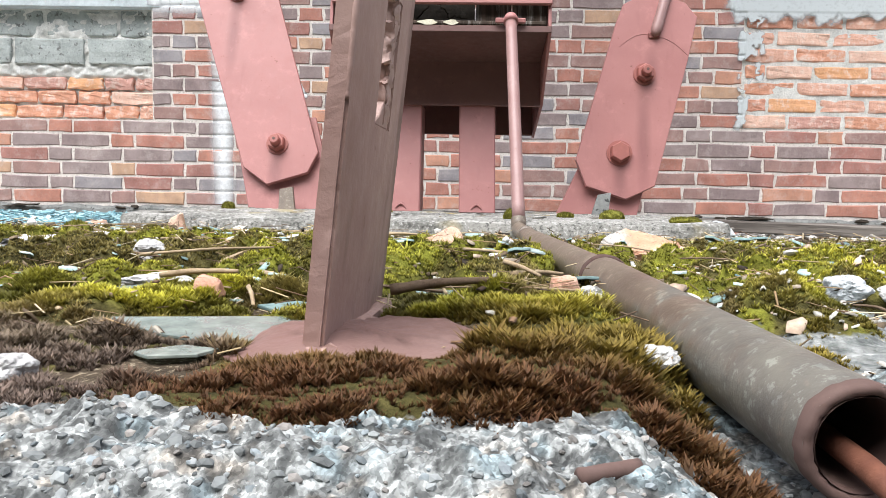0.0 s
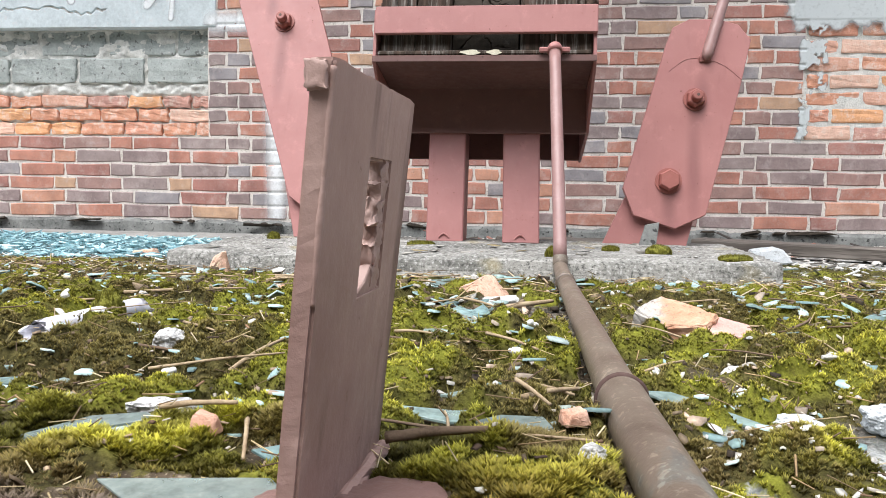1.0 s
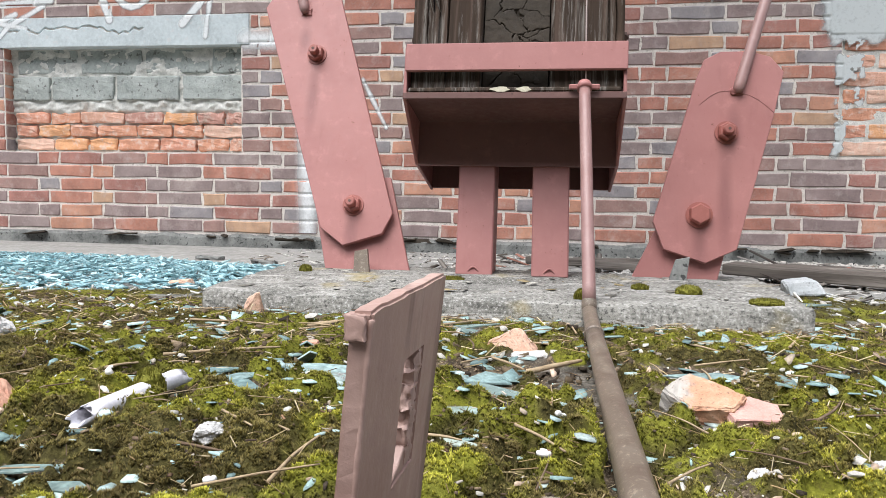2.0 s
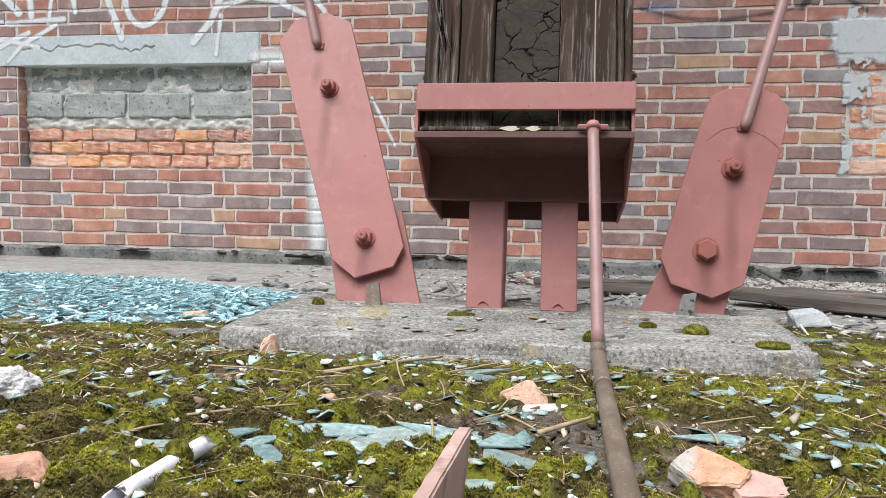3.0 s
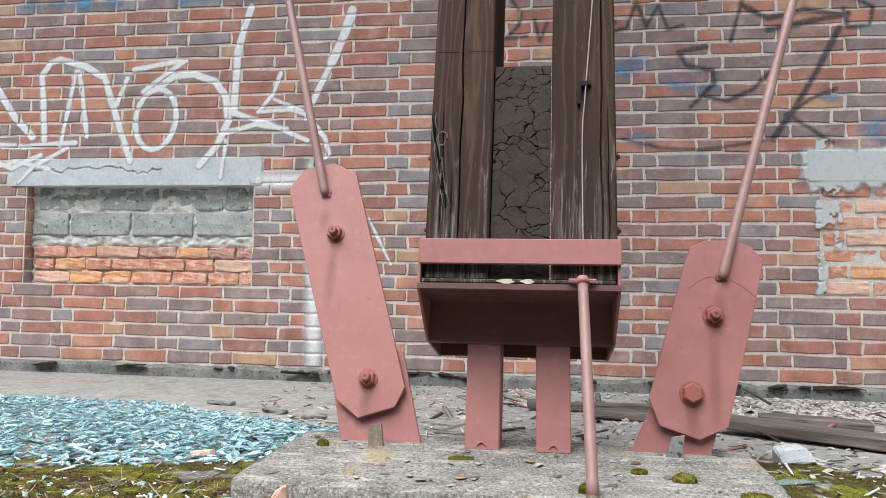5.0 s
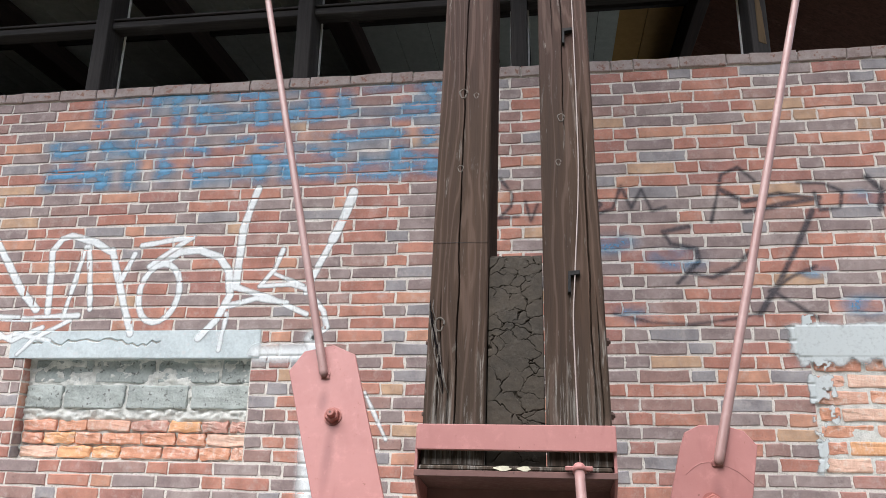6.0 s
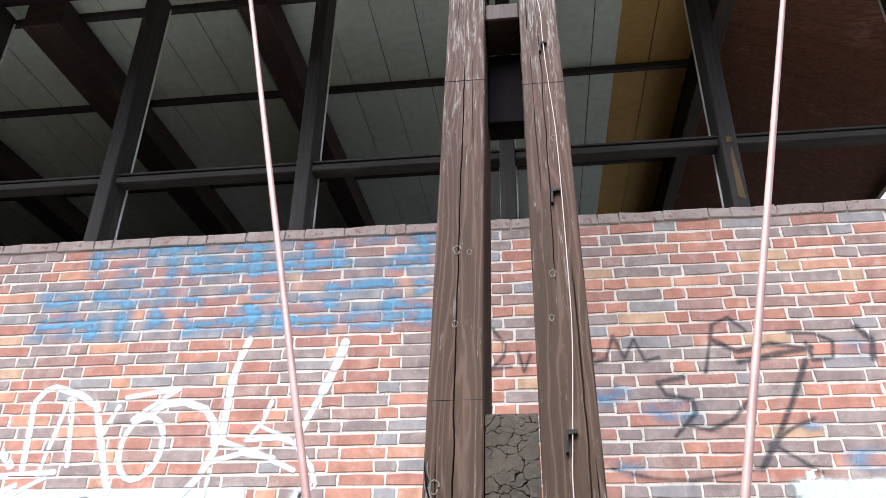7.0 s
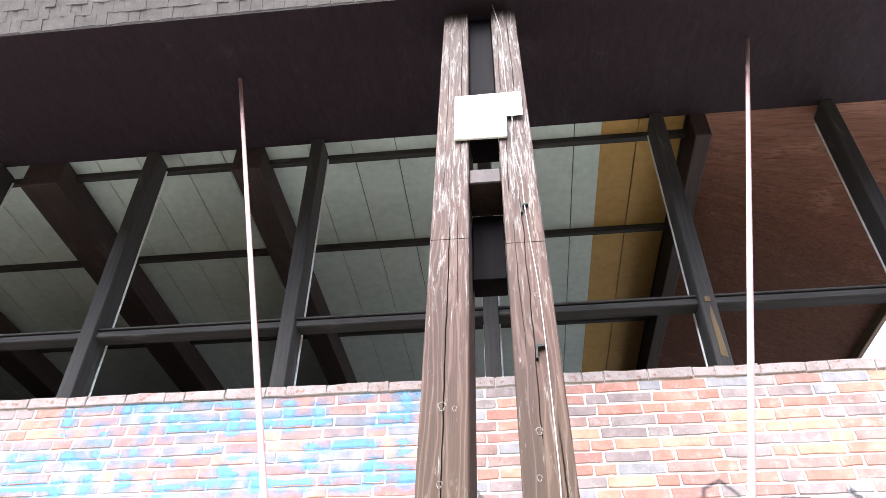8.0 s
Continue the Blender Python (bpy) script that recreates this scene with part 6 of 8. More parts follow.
bend = bezier([P_RING2, lerp(P_RING2, P_JOINT, .6), P_JOINT, P_JOINT + Vector((-.0004, .008, .010)), lerp(P_JOINT, P_TOP, .045)], 6)
pipe_part("elbow", bend, [R2 if p.y < -2.46 else R2 * 1.06 if p.z < .085 else R2 for p in bend], M_PIPE, "", None, 28, False)
pipe_part("riser", [lerp(P_JOINT, P_TOP, t) for t in np.linspace(.035, 1.0, 16)], R2 * .95, M_ROD, "pink painted riser", None, 28)
dr = (P_TOP - P_JOINT).normalized()
pipe_part("cap_nut", [P_TOP - dr * .004, P_TOP + dr * .006, P_TOP + dr * .014, P_TOP + dr * .017], [R2 * 1.25, R2 * 1.25, R2 * 1.0, R2 * .6], M_RED, "painted clamp collar", None, 24)
clamp = bm_box(-.032, .032, -.006, .002, -.005, .006, .002)
part("clamp_strap", clamp, M_RED, pipe, "painted pipe strap", m=pinv @ Matrix.Translation(P_TOP + Vector((0, .016, .004))))

# ---------------------------------------------------------------- slotted bar on its round base
bar = empty("slotted_bar", Matrix.Translation((0.296, -3.452, 0.068)))
binv = bar.matrix_basis.inverted()
tagged(bar, "upright slotted flat bar in dull brown paint on a round base", "steel bar")
BY0, BY1, BZ0, BZ1 = -3.494, -3.386, 0.064, 0.2230
LEANB = Matrix(((1, 0, 0.108, 0), (0, 1, -0.07, 0), (0, 0, 1, 0), (0, 0, 0, 1)))


def bar_point(y, z, d):
    """d across the thickness, from the camera's left to right."""
    base = Vector((0.2805 + d + 0.058 * (y - BY0), y, z - BZ0))
    q = LEANB @ base
    return tuple(binv @ Vector((q.x, q.y, q.z + BZ0)))


def bar_mesh():
    """Slotted plate: a grid with the slot left out, edges worn and lumpy."""
    ys, zs = np.linspace(BY0, BY1, 19), np.linspace(BZ0, BZ1, 65)
    sy0, sy1, sz0, sz1 = -3.447, -3.418, 0.147, 0.1955
    ys[np.argmin(abs(ys - sy0))], ys[np.argmin(abs(ys - sy1))] = sy0, sy1
    zs[np.argmin(abs(zs - sz0))], zs[np.argmin(abs(zs - sz1))] = sz0, sz1
    keep = lambda j, k: not (ys[j] >= sy0 - 1e-6 and ys[j + 1] <= sy1 + 1e-6 and zs[k] >= sz0 - 1e-6 and zs[k + 1] <= sz1 + 1e-6)
    bm, T = bmesh.new(), 0.0072
    grid = {}

    def vert(j, k, s):
        if (j, k, s) not in grid:
            y, z = ys[j], zs[k]
            w = noise.noise(Vector((y * 120, z * 60, s * 3.0))) * 0.00016
            if j == 0:
                y += noise.noise(Vector((z * 70, s, 0))) * 0.0004 + noise.noise(Vector((z * 260, s, 4))) * 0.00022
            grid[j, k, s] = bm.verts.new(bar_point(y, z + (noise.noise(Vector((y * 90, 1, s))) * .001 if k == 64 else 0), (T if s else 0) + w))
        return grid[j, k, s]

    for j in range(18):
        for k in range(64):
            if not keep(j, k):
                continue
            bm.faces.new((vert(j, k, 1), vert(j + 1, k, 1), vert(j + 1, k + 1, 1), vert(j, k + 1, 1)))
            bm.faces.new((vert(j, k, 0), vert(j, k + 1, 0), vert(j + 1, k + 1, 0), vert(j + 1, k, 0)))
            for (dj, dk), (p, q) in {(-1, 0): ((0, 0), (0, 1)), (1, 0): ((1, 1), (1, 0)), (0, -1): ((1, 0), (0, 0)), (0, 1): ((0, 1), (1, 1))}.items():
                jj, kk = j + dj, k + dk
                if not (0 <= jj < 18 and 0 <= kk < 64) or not keep(jj, kk):
                    a0, b0 = (j + p[0], k + p[1]), (j + q[0], k + q[1])
                    bm.faces.new((vert(*a0, 0), vert(*a0, 1), vert(*b0, 1), vert(*b0, 0)))
    bmesh.ops.recalc_face_normals(bm, faces=bm.faces[:])
    sharp = [e for e in bm.edges if len(e.link_faces) == 2 and e.calc_face_angle() > 1.0]
    bmesh.ops.bevel(bm, geom=sharp, offset=0.0011, segments=2, affect="EDGES")
    return bm


part("bar", bar_mesh(), M_RED_DULL, bar)
part("paint_blob", lump(.0066, .0052, .0085, 21, .0007, 4), M_RED_DULL, bar, "rough paint-covered lump at the top corner", smooth=True, m=Matrix.Translation(bar_point(BY0 + .0005, .2175, .0022)))
ridge = [bar_point(BY0 + .0006, z, .0066) for z in np.linspace(.150, .2200, 60)]
part("paint_ridge", bm_tube(ridge, [.0005 + .0011 * float(fbm(z * .16, 3.0, 2)) for z in range(60)], 10, wobble=.06), M_RED_DULL, bar, "thick dried paint along the front edge", smooth=True)
for k in range(6):
    zz = .153 + .0078 * k
    part("slot_scale", lump(.0058, .0135 - .002 * (k % 2), .0098, 9 + 3 * k, .0016, 4), M_RED_DULL, bar, "lumpy scale along the slot", smooth=True, m=Matrix.Translation(bar_point(-3.4225 - .0022 * math.sin(k * 2.4), zz, .0036)) @ pose(0, 0, 0, 9 * math.sin(k * 1.9), 6, 0))
part("slot_foot", bm_prism([(-3.448, .1465), (-3.4175, .1465), (-3.4175, .166), (-3.436, .151)], 0.0008, 0.0064, 0.0005, lambda a, b, d: bar_point(a, b, d)), M_RED_DULL, bar)
rim_pts = []
bm = bmesh.new()
n = 72
for rad in (0.055, 0.052, 0.051, 0.049, 0.046, 0.042, 0.037, 0.032, 0.027, 0.022, 0.017, 0.012, 0.007, 0.0):
    z = -0.022 if rad > .054 else 0.0045 - 0.0055 * (rad / .051) ** 2 - (0.002 if rad > .0515 else 0)
    row = []
    for k in range(n):
        a = 2 * math.pi * k / n
        rr = (rad + .003 * math.sin(3 * a + 1) + .0015 * math.sin(7 * a) + .0007 * math.sin(17 * a + 2)) if rad else 0.0
        px_, py_ = rr * math.cos(a), rr * math.sin(a) + 0.004
        wave = float(fbm(np.array([px_ * 55 + 9.0]), np.array([py_ * 55 + 9.0]), 5)[0]) - .5
        chip = float(fbm(np.array([px_ * 190 + 9.0]), np.array([py_ * 190 + 9.0]), 8)[0]) - .5
        row.append(bm.verts.new((px_, py_, z + (0.006 * wave + .0028 * chip if rad < .054 else 0))))
    rim_pts.append(row)
for a_, b_ in zip(rim_pts, rim_pts[1:]):
    for k in range(n):
        bm.faces.new((a_[k], a_[(k + 1) % n], b_[(k + 1) % n], b_[k]))
bmesh.ops.remove_doubles(bm, verts=bm.verts[:], dist=0.0002)
M_BASE = paint_material("red_brown_base_paint", (0.175, 0.098, 0.084), (0.25, 0.165, 0.145), (0.10, 0.06, 0.045), 0.45, 1.0)
part("base_plate", bm, M_BASE, bar, "round red-brown base plate", smooth=True, m=Matrix.Translation((0.002, -0.020, -0.001)))
part("weld", bm_tube([bar_point(y, 0.067, 0.0072 + 0.002) for y in np.linspace(BY0, BY1, 14)], 0.0036, 8, wobble=0.6), M_RED_DULL, bar, "rough weld bead")
part("weld", bm_tube([bar_point(BY0 - 0.001, 0.066, d) for d in np.linspace(-0.001, 0.009, 6)], 0.0032, 8, wobble=0.6), M_RED_DULL, bar, "rough weld bead")

# ---------------------------------------------------------------- loose things on the platform
def gz(x, y):
    return float(ground_z(np.array([x]), np.array([y]))[0])


def shard_mesh(length, width, thick, seed, mat, name="glass_shard"):
    """An angular piece of flat glass: one long straight side, broken corners, a bevelled edge."""
    r = random.Random(seed)
    n = r.randint(5, 7)
    cuts = sorted(r.uniform(0.04, 0.96) for _ in range(n - 2))
    low = [(-1 + 2 * q, -1 + .55 * r.random()) for q in cuts[::2]]
    high = [(-1 + 2 * q, 1 - .55 * r.random()) for q in cuts[1::2]][::-1]
    ring = [(-1, r.uniform(-.7, .5))] + low + [(1, r.uniform(-.6, .6))] + high
    poly = [(a * length / 2, b * width / 2) for a, b in ring]
    bm = bm_prism(poly, -thick / 2, thick / 2, min(.0006, thick * .2), lambda a, b, d: (a, b, d))
    me = bpy.data.meshes.new(name)
    bm.to_mesh(me)
    bm.free()
    me.materials.append(mat)
    return me


def rock(w, d, h, seed, points=11):
    """A broken lump: flat fractured faces, worn edges, a gritty skin."""
    r, bm = random.Random(seed), bmesh.new()
    corners = [Vector((a * r.uniform(.72, 1), b * r.uniform(.72, 1), c * r.uniform(.6, 1))) if c < 0 else Vector((a * r.uniform(.25, .95), b * r.uniform(.25, .95), c * r.uniform(.35, 1))) for a in (-1, 1) for b in (-1, 1) for c in (-1, 1)]
    for v in corners + [Vector((r.uniform(-1, 1), r.uniform(-1, 1), -r.random())) for k in range(points - 8)]:
        bm.verts.new((v.x * w / 2, v.y * d / 2, v.z * h / 2))
    hull = bmesh.ops.convex_hull(bm, input=bm.verts[:])
    bmesh.ops.delete(bm, geom=[g for g in hull["geom_interior"] if isinstance(g, bmesh.types.BMVert)], context="VERTS")
    bmesh.ops.dissolve_limit(bm, angle_limit=0.25, verts=bm.verts[:], edges=bm.edges[:])
    bmesh.ops.bevel(bm, geom=bm.edges[:], offset=min(w, d, h) * .06, segments=1, affect="EDGES")
    bmesh.ops.triangulate(bm, faces=bm.faces[:])
    bmesh.ops.subdivide_edges(bm, edges=bm.edges[:], cuts=3, use_grid_fill=True)
    s = max(w, d, h)
    for v in bm.verts:
        q = v.co * (7 / s) + Vector((seed, 0, 0))
        v.co += noise.noise_vector(q) * s * .022 + noise.noise_vector(q * 3.3) * s * .016 + noise.noise_vector(q * 9) * s * .007
    return bm


def nugget(w, d, h, seed):
    """A soft, crumbled lump of plaster."""
    bm = bmesh.new()
    bmesh.ops.create_icosphere(bm, subdivisions=4, radius=0.5)
    for v in bm.verts:
        q = v.co * 3.4 + Vector((seed * 1.7, 0, 0))
        v.co += v.co * (0.38 * noise.noise(q * .8) + 0.15 * noise.noise(q * 2.6) + 0.07 * noise.noise(q * 6))
        v.co = Vector((v.co.x * w, v.co.y * d, v.co.z * h))
    return bm


rs = random.Random(21)
for k, (x, y, ln, wd, turn, blue) in enumerate(SHARDS):
    big = ln * (1.12 if y < -3.1 else 1.05)
    ob = put("glass_shard", shard_mesh(big, wd * 1.2, .0013 if y < -3.4 else .0018 if y < -3.1 else .0026, k + 40, M_GLASS_BLUE if blue else M_GLASS_GRIMY if y < -3.34 else M_GLASS), None,
             pose(x, y, gz(x, y) + (.0030 if y < -3.4 else .0065), rs.uniform(-3, 9) * (.6 if y < -3.4 else 1), rs.uniform(-7, 7), turn))
    tagged(ob, "blue-green broken glass shard lying in moss" if blue else "dusty greenish window glass shard lying in moss", "glass shard", "glass shards in the moss")

# the heap of blue glass by the wall
hp = random.Random(8)
hv, hf = [], []
for k in range(5200):
    t, s = hp.random(), hp.random()
    x = -2.6 + 2.28 * t
    lo, hi = -2.30 + 0.30 * max(0, (x + .95)) * 1.3, -1.12 - 0.55 * max(0, (x + 1.2))
    y = lo + (hi - lo) * s + hp.uniform(-.05, .05)
    if hp.random() < 0.35 * max(0, (x + 1.0)):
        continue
    ln, wd = hp.uniform(.012, .06), hp.uniform(.006, .024)
    m = pose(x, y, float(ground_base(x, y)) + .004 + .035 * hp.random() * math.sin(math.pi * min(max(s, .05), .95)), hp.gauss(0, 11), hp.gauss(0, 11), hp.uniform(0, 360))
    n = hp.randint(3, 5)
    ring = [(ln / 2 * math.cos(2 * math.pi * j / n + hp.uniform(-.4, .4)), wd / 2 * math.sin(2 * math.pi * j / n + hp.uniform(-.4, .4))) for j in range(n)]
    o = len(hv)
    hv += [tuple(m @ Vector((a, b, .0016))) for a, b in ring] + [tuple(m @ Vector((a, b, -.0016))) for a, b in ring]
    hf += [tuple(range(o, o + n)), tuple(range(o + 2 * n - 1, o + n - 1, -1))] + [(o + j, o + n + j, o + n + (j + 1) % n, o + (j + 1) % n) for j in range(n)]
# film tone varies by piece, which also paints in white glints
heap = put("glass_heap", mesh_from("glass_heap", hv, hf, glass_material("turquoise_glass", (0.55, 0.88, 0.93), (0.44, 0.68, 0.74), 0.66, True)))
tagged(heap, "spread heap of broken turquoise window glass", "broken glass", kind="stuff")

def fragment(poly, thick, seed, worn=.0016, mat=None):
    """A broken flat piece: an outline extruded, its edges knocked off and its faces pitted."""
    s = max(max(abs(a), abs(b)) for a, b in poly)
    bm = bm_prism(poly, -thick / 2, thick / 2, thick * .10, lambda a, b, d: (a, b, d))
    bmesh.ops.triangulate(bm, faces=bm.faces[:])
    bmesh.ops.subdivide_edges(bm, edges=bm.edges[:], cuts=5, use_grid_fill=True)
    for v in bm.verts:
        q = v.co * (4 / s) + Vector((seed, 0, 0))
        v.co += noise.noise_vector(q) * worn + noise.noise_vector(q * 3.1) * worn * .8 + noise.noise_vector(q * 8) * worn * .5
    return bm


def plastered_brick_material():
    """Peach brick with old white plaster over one end and dark pits."""
    mat, n, l, b = material("plastered_peach_brick", 0.9, spec=0.2)
    tc, sep = n.new("ShaderNodeTexCoord"), n.new("ShaderNodeSeparateXYZ")
    l.new(tc.outputs["Object"], sep.inputs[0])
    broad, fine = tex_noise(n, l, tc.outputs["Object"], 45, 5, 0.7), tex_noise(n, l, tc.outputs["Object"], 260, 4, 0.7)
    c = ramp(n, l, broad, [(0.3, (0.44, 0.22, 0.13)), (0.55, (0.53, 0.31, 0.20)), (0.75, (0.58, 0.41, 0.31))])
    edge = n.new("ShaderNodeMath")
    edge.operation = "MULTIPLY_ADD"
    l.new(broad, edge.inputs[0])
    edge.inputs[1].default_value = 0.05
    l.new(sep.outputs[0], edge.inputs[2])
    c = mix(n, l, grey(n, l, edge.outputs[0], 0.004, 0.016, 1.0, 0.0), c, (0.43, 0.40, 0.36))
    c = mix(n, l, grey(n, l, fine, 0.60, 0.66, 0, 0.8), c, (0.17, 0.12, 0.09))
    l.new(c, b.inputs["Base Color"])
    bump(n, l, b, mix(n, l, 0.5, broad, fine), 0.9, 0.003)
    return mat


M_PLASTERED = plastered_brick_material()
M_GREY_LUMP = rough_material("pale_grey_lump", (.36, .39, .40), (.56, .58, .59), 55, speck=(.24, .25, .25))
brick_bit = part("brick_lump", fragment([(-.038, -.006), (-.012, -.030), (.026, -.025), (.038, -.002), (.024, .010), (-.014, .026)], .027, 5, .0020), M_PLASTERED, None, m=pose(.500, -3.010, .066, 22, 3, -8))
tagged(brick_bit, "broken peach brick with white plaster on one end, on moss", "rubble", "rubble lumps")
tile_bit = part("tile_lump", fragment([(-.030, -.016), (.022, -.018), (.030, .008), (.006, .020), (-.028, .014)], .009, 8, .0008), M_PINK_STONE, None, m=pose(.543, -3.024, .061, 20, 4, 22))
tagged(tile_bit, "flat pink tile fragment leaning on the brick lump", "rubble", "rubble lumps")
wedge_bm = bmesh.new()
for q in ((-.042, -.014, -.012), (.034, -.018, -.012), (.046, .010, -.012), (-.034, .018, -.012), (-.030, -.004, .006), (.004, .002, .024), (.012, .006, .023), (.030, -.004, -.002)):
    wedge_bm.verts.new(q)
bmesh.ops.convex_hull(wedge_bm, input=wedge_bm.verts[:])
bmesh.ops.bevel(wedge_bm, geom=wedge_bm.edges[:], offset=.0022, segments=1, affect="EDGES")
bmesh.ops.triangulate(wedge_bm, faces=wedge_bm.faces[:])
bmesh.ops.subdivide_edges(wedge_bm, edges=wedge_bm.edges[:], cuts=3, use_grid_fill=True)
for v in wedge_bm.verts:
    v.co += noise.noise_vector(v.co * 70) * .0022 + noise.noise_vector(v.co * 240) * .0012
wedge = part("brick_lump", wedge_bm, M_PEACH_STONE, None, m=pose(.303, -2.706, gz(.303, -2.706) + .010, 0, 0, -4))
tagged(wedge, "small pointed orange brick wedge half sunk in moss", "rubble", "rubble lumps")
RUBBLE_NEAR = [  # name, x, y, w, d, h, turn, material, label
    # both M_GREY_LUMP pieces here stand in for translucent glass-like chunks
    ("plaster_lump", .505, -3.318, .026, .020, .013, -8, M_GREY_LUMP, "pale grey lump standing for a translucent glass-like chunk"),
    ("plaster_lump", .394, -3.498, .0140, .009, .0075, 0, M_WHITE_STONE, "small white plaster crumb"),
    ("plaster_lump", .389, -3.408, .010, .008, .007, 0, M_WHITE_STONE, "small white plaster crumb"),
    ("plaster_lump", .571, -3.140, .018, .014, .012, 20, M_WHITE_STONE, "small white plaster lump among glass"),
    ("plaster_lump", .507, -3.181, .020, .012, .010, 50, M_WHITE_STONE, "small white plaster lump in moss"),
    ("plaster_lump", .560, -3.197, .022, .015, .011, -20, M_WHITE_STONE, "small white plaster lump among glass"),
    ("plaster_lump", .606, -3.145, .018, .014, .011, 30, M_WHITE_STONE, "small white plaster lump on gravel"),
    ("plaster_lump", .545, -3.320, .022, .018, .013, 10, M_GREY_LUMP, "flat white plaster lump on gravel"),
    ("plaster_lump", .580, -3.330, .034, .022, .016, -14, M_WHITE_STONE, "flat white plaster lump on gravel"),
    ("plaster_lump", .173, -3.354, .032, .014, .010, 6, M_WHITE_STONE, "flat white plaster lump in moss"),
    ("plaster_lump", .150, -3.490, .016, .012, .008, 10, M_WHITE_STONE, "small pale plaster lump at the platform's edge"),
    ("plaster_lump", .205, -3.530, .014, .010, .008, 60, M_WHITE_STONE, "small pale plaster lump at the platform's edge"),
    ("plaster_lump", .104, -3.210, .020, .013, .014, 35, M_WHITE_STONE, "small bleached plaster lump among twigs"),
]
RUBBLE_FAR = [
    ("plaster_lump", -.357, -2.903, .062, .044, .042, 15, M_WHITE_STONE, "white crumbling plaster lump in moss"),
    ("plaster_lump", -.072, -3.060, .022, .016, .014, 0, M_WHITE_STONE, "small white plaster lump beside the tube"),
    ("tile_lump", .330, -2.742, .055, .022, .007, 2, M_WHITE_STONE, "pale flat chip under the orange wedge"),
    ("brick_lump", -.178, -2.470, .034, .028, .046, 10, M_PEACH_STONE, "small peach brick crumb by the slab"),
    ("brick_lump", -.545, -2.06, .07, .03, .018, 0, M_PEACH_STONE, "peach brick crumb near the glass"),
    ("brick_lump", -.152, -3.132, .052, .032, .024, 20, M_DIRT_RED, "terracotta brick lump in moss"),
    ("brick_lump", -.226, -3.095, .04, .03, .02, 40, M_DIRT_RED, "terracotta brick crumb in moss"),
    ("crumb", .212, -3.386, .013, .010, .010, 0, M_DIRT_RED, "red brick crumb among twigs"),
    ("crumb", .386, -3.350, .015, .012, .009, 20, M_PEACH_STONE, "porous peach crumb against the pipe"),
    ("crumb", .274, -3.014, .026, .020, .020, 40, M_DIRT_RED, "small terracotta crumb among glass"),
    ("crumb", .038, -2.795, .030, .024, .020, 0, M_DIRT_RED, "brown clay crumb among straws"),
    ("tile_lump", .588, -3.196, .036, .02, .01, 20, M_PEACH_STONE, "peach chip on gravel"),
    ("plaster_lump", .985, -1.745, .100, .055, .055, 10, M_GREY_LUMP, "pale grey lump by the planks"),
]
for k, (nm, x, y, w, d, h, turn, mt, label) in enumerate(RUBBLE_NEAR + RUBBLE_FAR):
    ob = part(nm, nugget(w * 1.15, d * 1.15, h * 1.15, k + 60) if nm == "plaster_lump" and y < -2.5 else rock(w * 1.1, d * 1.1, h * 1.1, k + 60, 11 if w < .03 else 26), mt, None, m=pose(x, y, gz(x, y) + h * .42, rs.uniform(-12, 12), rs.uniform(-12, 12), turn))
    tagged(ob, label, "rubble", "rubble lumps")
M_CRUMB = rough_material("grey_white_crumb", (0.30, 0.28, 0.25), (0.54, 0.52, 0.48), 70)
# white and pale crumbs
hv, hf = [], []
cr = random.Random(12)
PHI = (1 + 5**.5) / 2
ICO = [Vector(q).normalized() for q in ((-1, PHI, 0), (1, PHI, 0), (-1, -PHI, 0), (1, -PHI, 0), (0, -1, PHI), (0, 1, PHI), (0, -1, -PHI), (0, 1, -PHI), (PHI, 0, -1), (PHI, 0, 1), (-PHI, 0, -1), (-PHI, 0, 1))]
ICO_F = ((0, 11, 5), (0, 5, 1), (0, 1, 7), (0, 7, 10), (0, 10, 11), (1, 5, 9), (5, 11, 4), (11, 10, 2), (10, 7, 6), (7, 1, 8), (3, 9, 4), (3, 4, 2), (3, 2, 6), (3, 6, 8), (3, 8, 9), (4, 9, 5), (2, 4, 11), (6, 2, 10), (8, 6, 7), (9, 8, 1))


def add_crumb(vs, fs, x, y, z, s, r, flat=.6):
    """One irregular crumb of twenty faces."""
    m = pose(x, y, z, r.uniform(-25, 25), r.uniform(-25, 25), r.uniform(0, 360))
    o, ex, ey = len(vs), r.uniform(.8, 1.6), r.uniform(.7, 1.1)
    vs += [tuple(m @ Vector((q.x * s * ex * r.uniform(.7, 1.2), q.y * s * ey * r.uniform(.7, 1.2), q.z * s * flat * r.uniform(.6, 1.15)))) for q in ICO]
    fs += [(o + a, o + b, o + c) for a, b, c in ICO_F]
for k in range(230):
    x, y = cr.uniform(-.7, 1.2), cr.uniform(-3.52, -2.2)
    if k % 3 == 0:
        x, y = cr.uniform(.3, .75), cr.uniform(-3.5, -3.05)
    s = cr.choice((.0012, .0015, .002, .002, .003, .0045)) * cr.uniform(.8, 1.3) * (.55 if y < -3.3 else 1.0 + .9 * (y + 3.3))
    if k > 218:
        s *= 1.5
    add_crumb(hv, hf, x, y, gz(x, y) + s * .5 + (.002 if y > -3.4 else 0), s, cr, .55)
crumbs = put("crumbs", mesh_from("crumbs", hv, hf, M_CRUMB))
tagged(crumbs, "white plaster crumbs strewn over the moss", "rubble", kind="stuff")
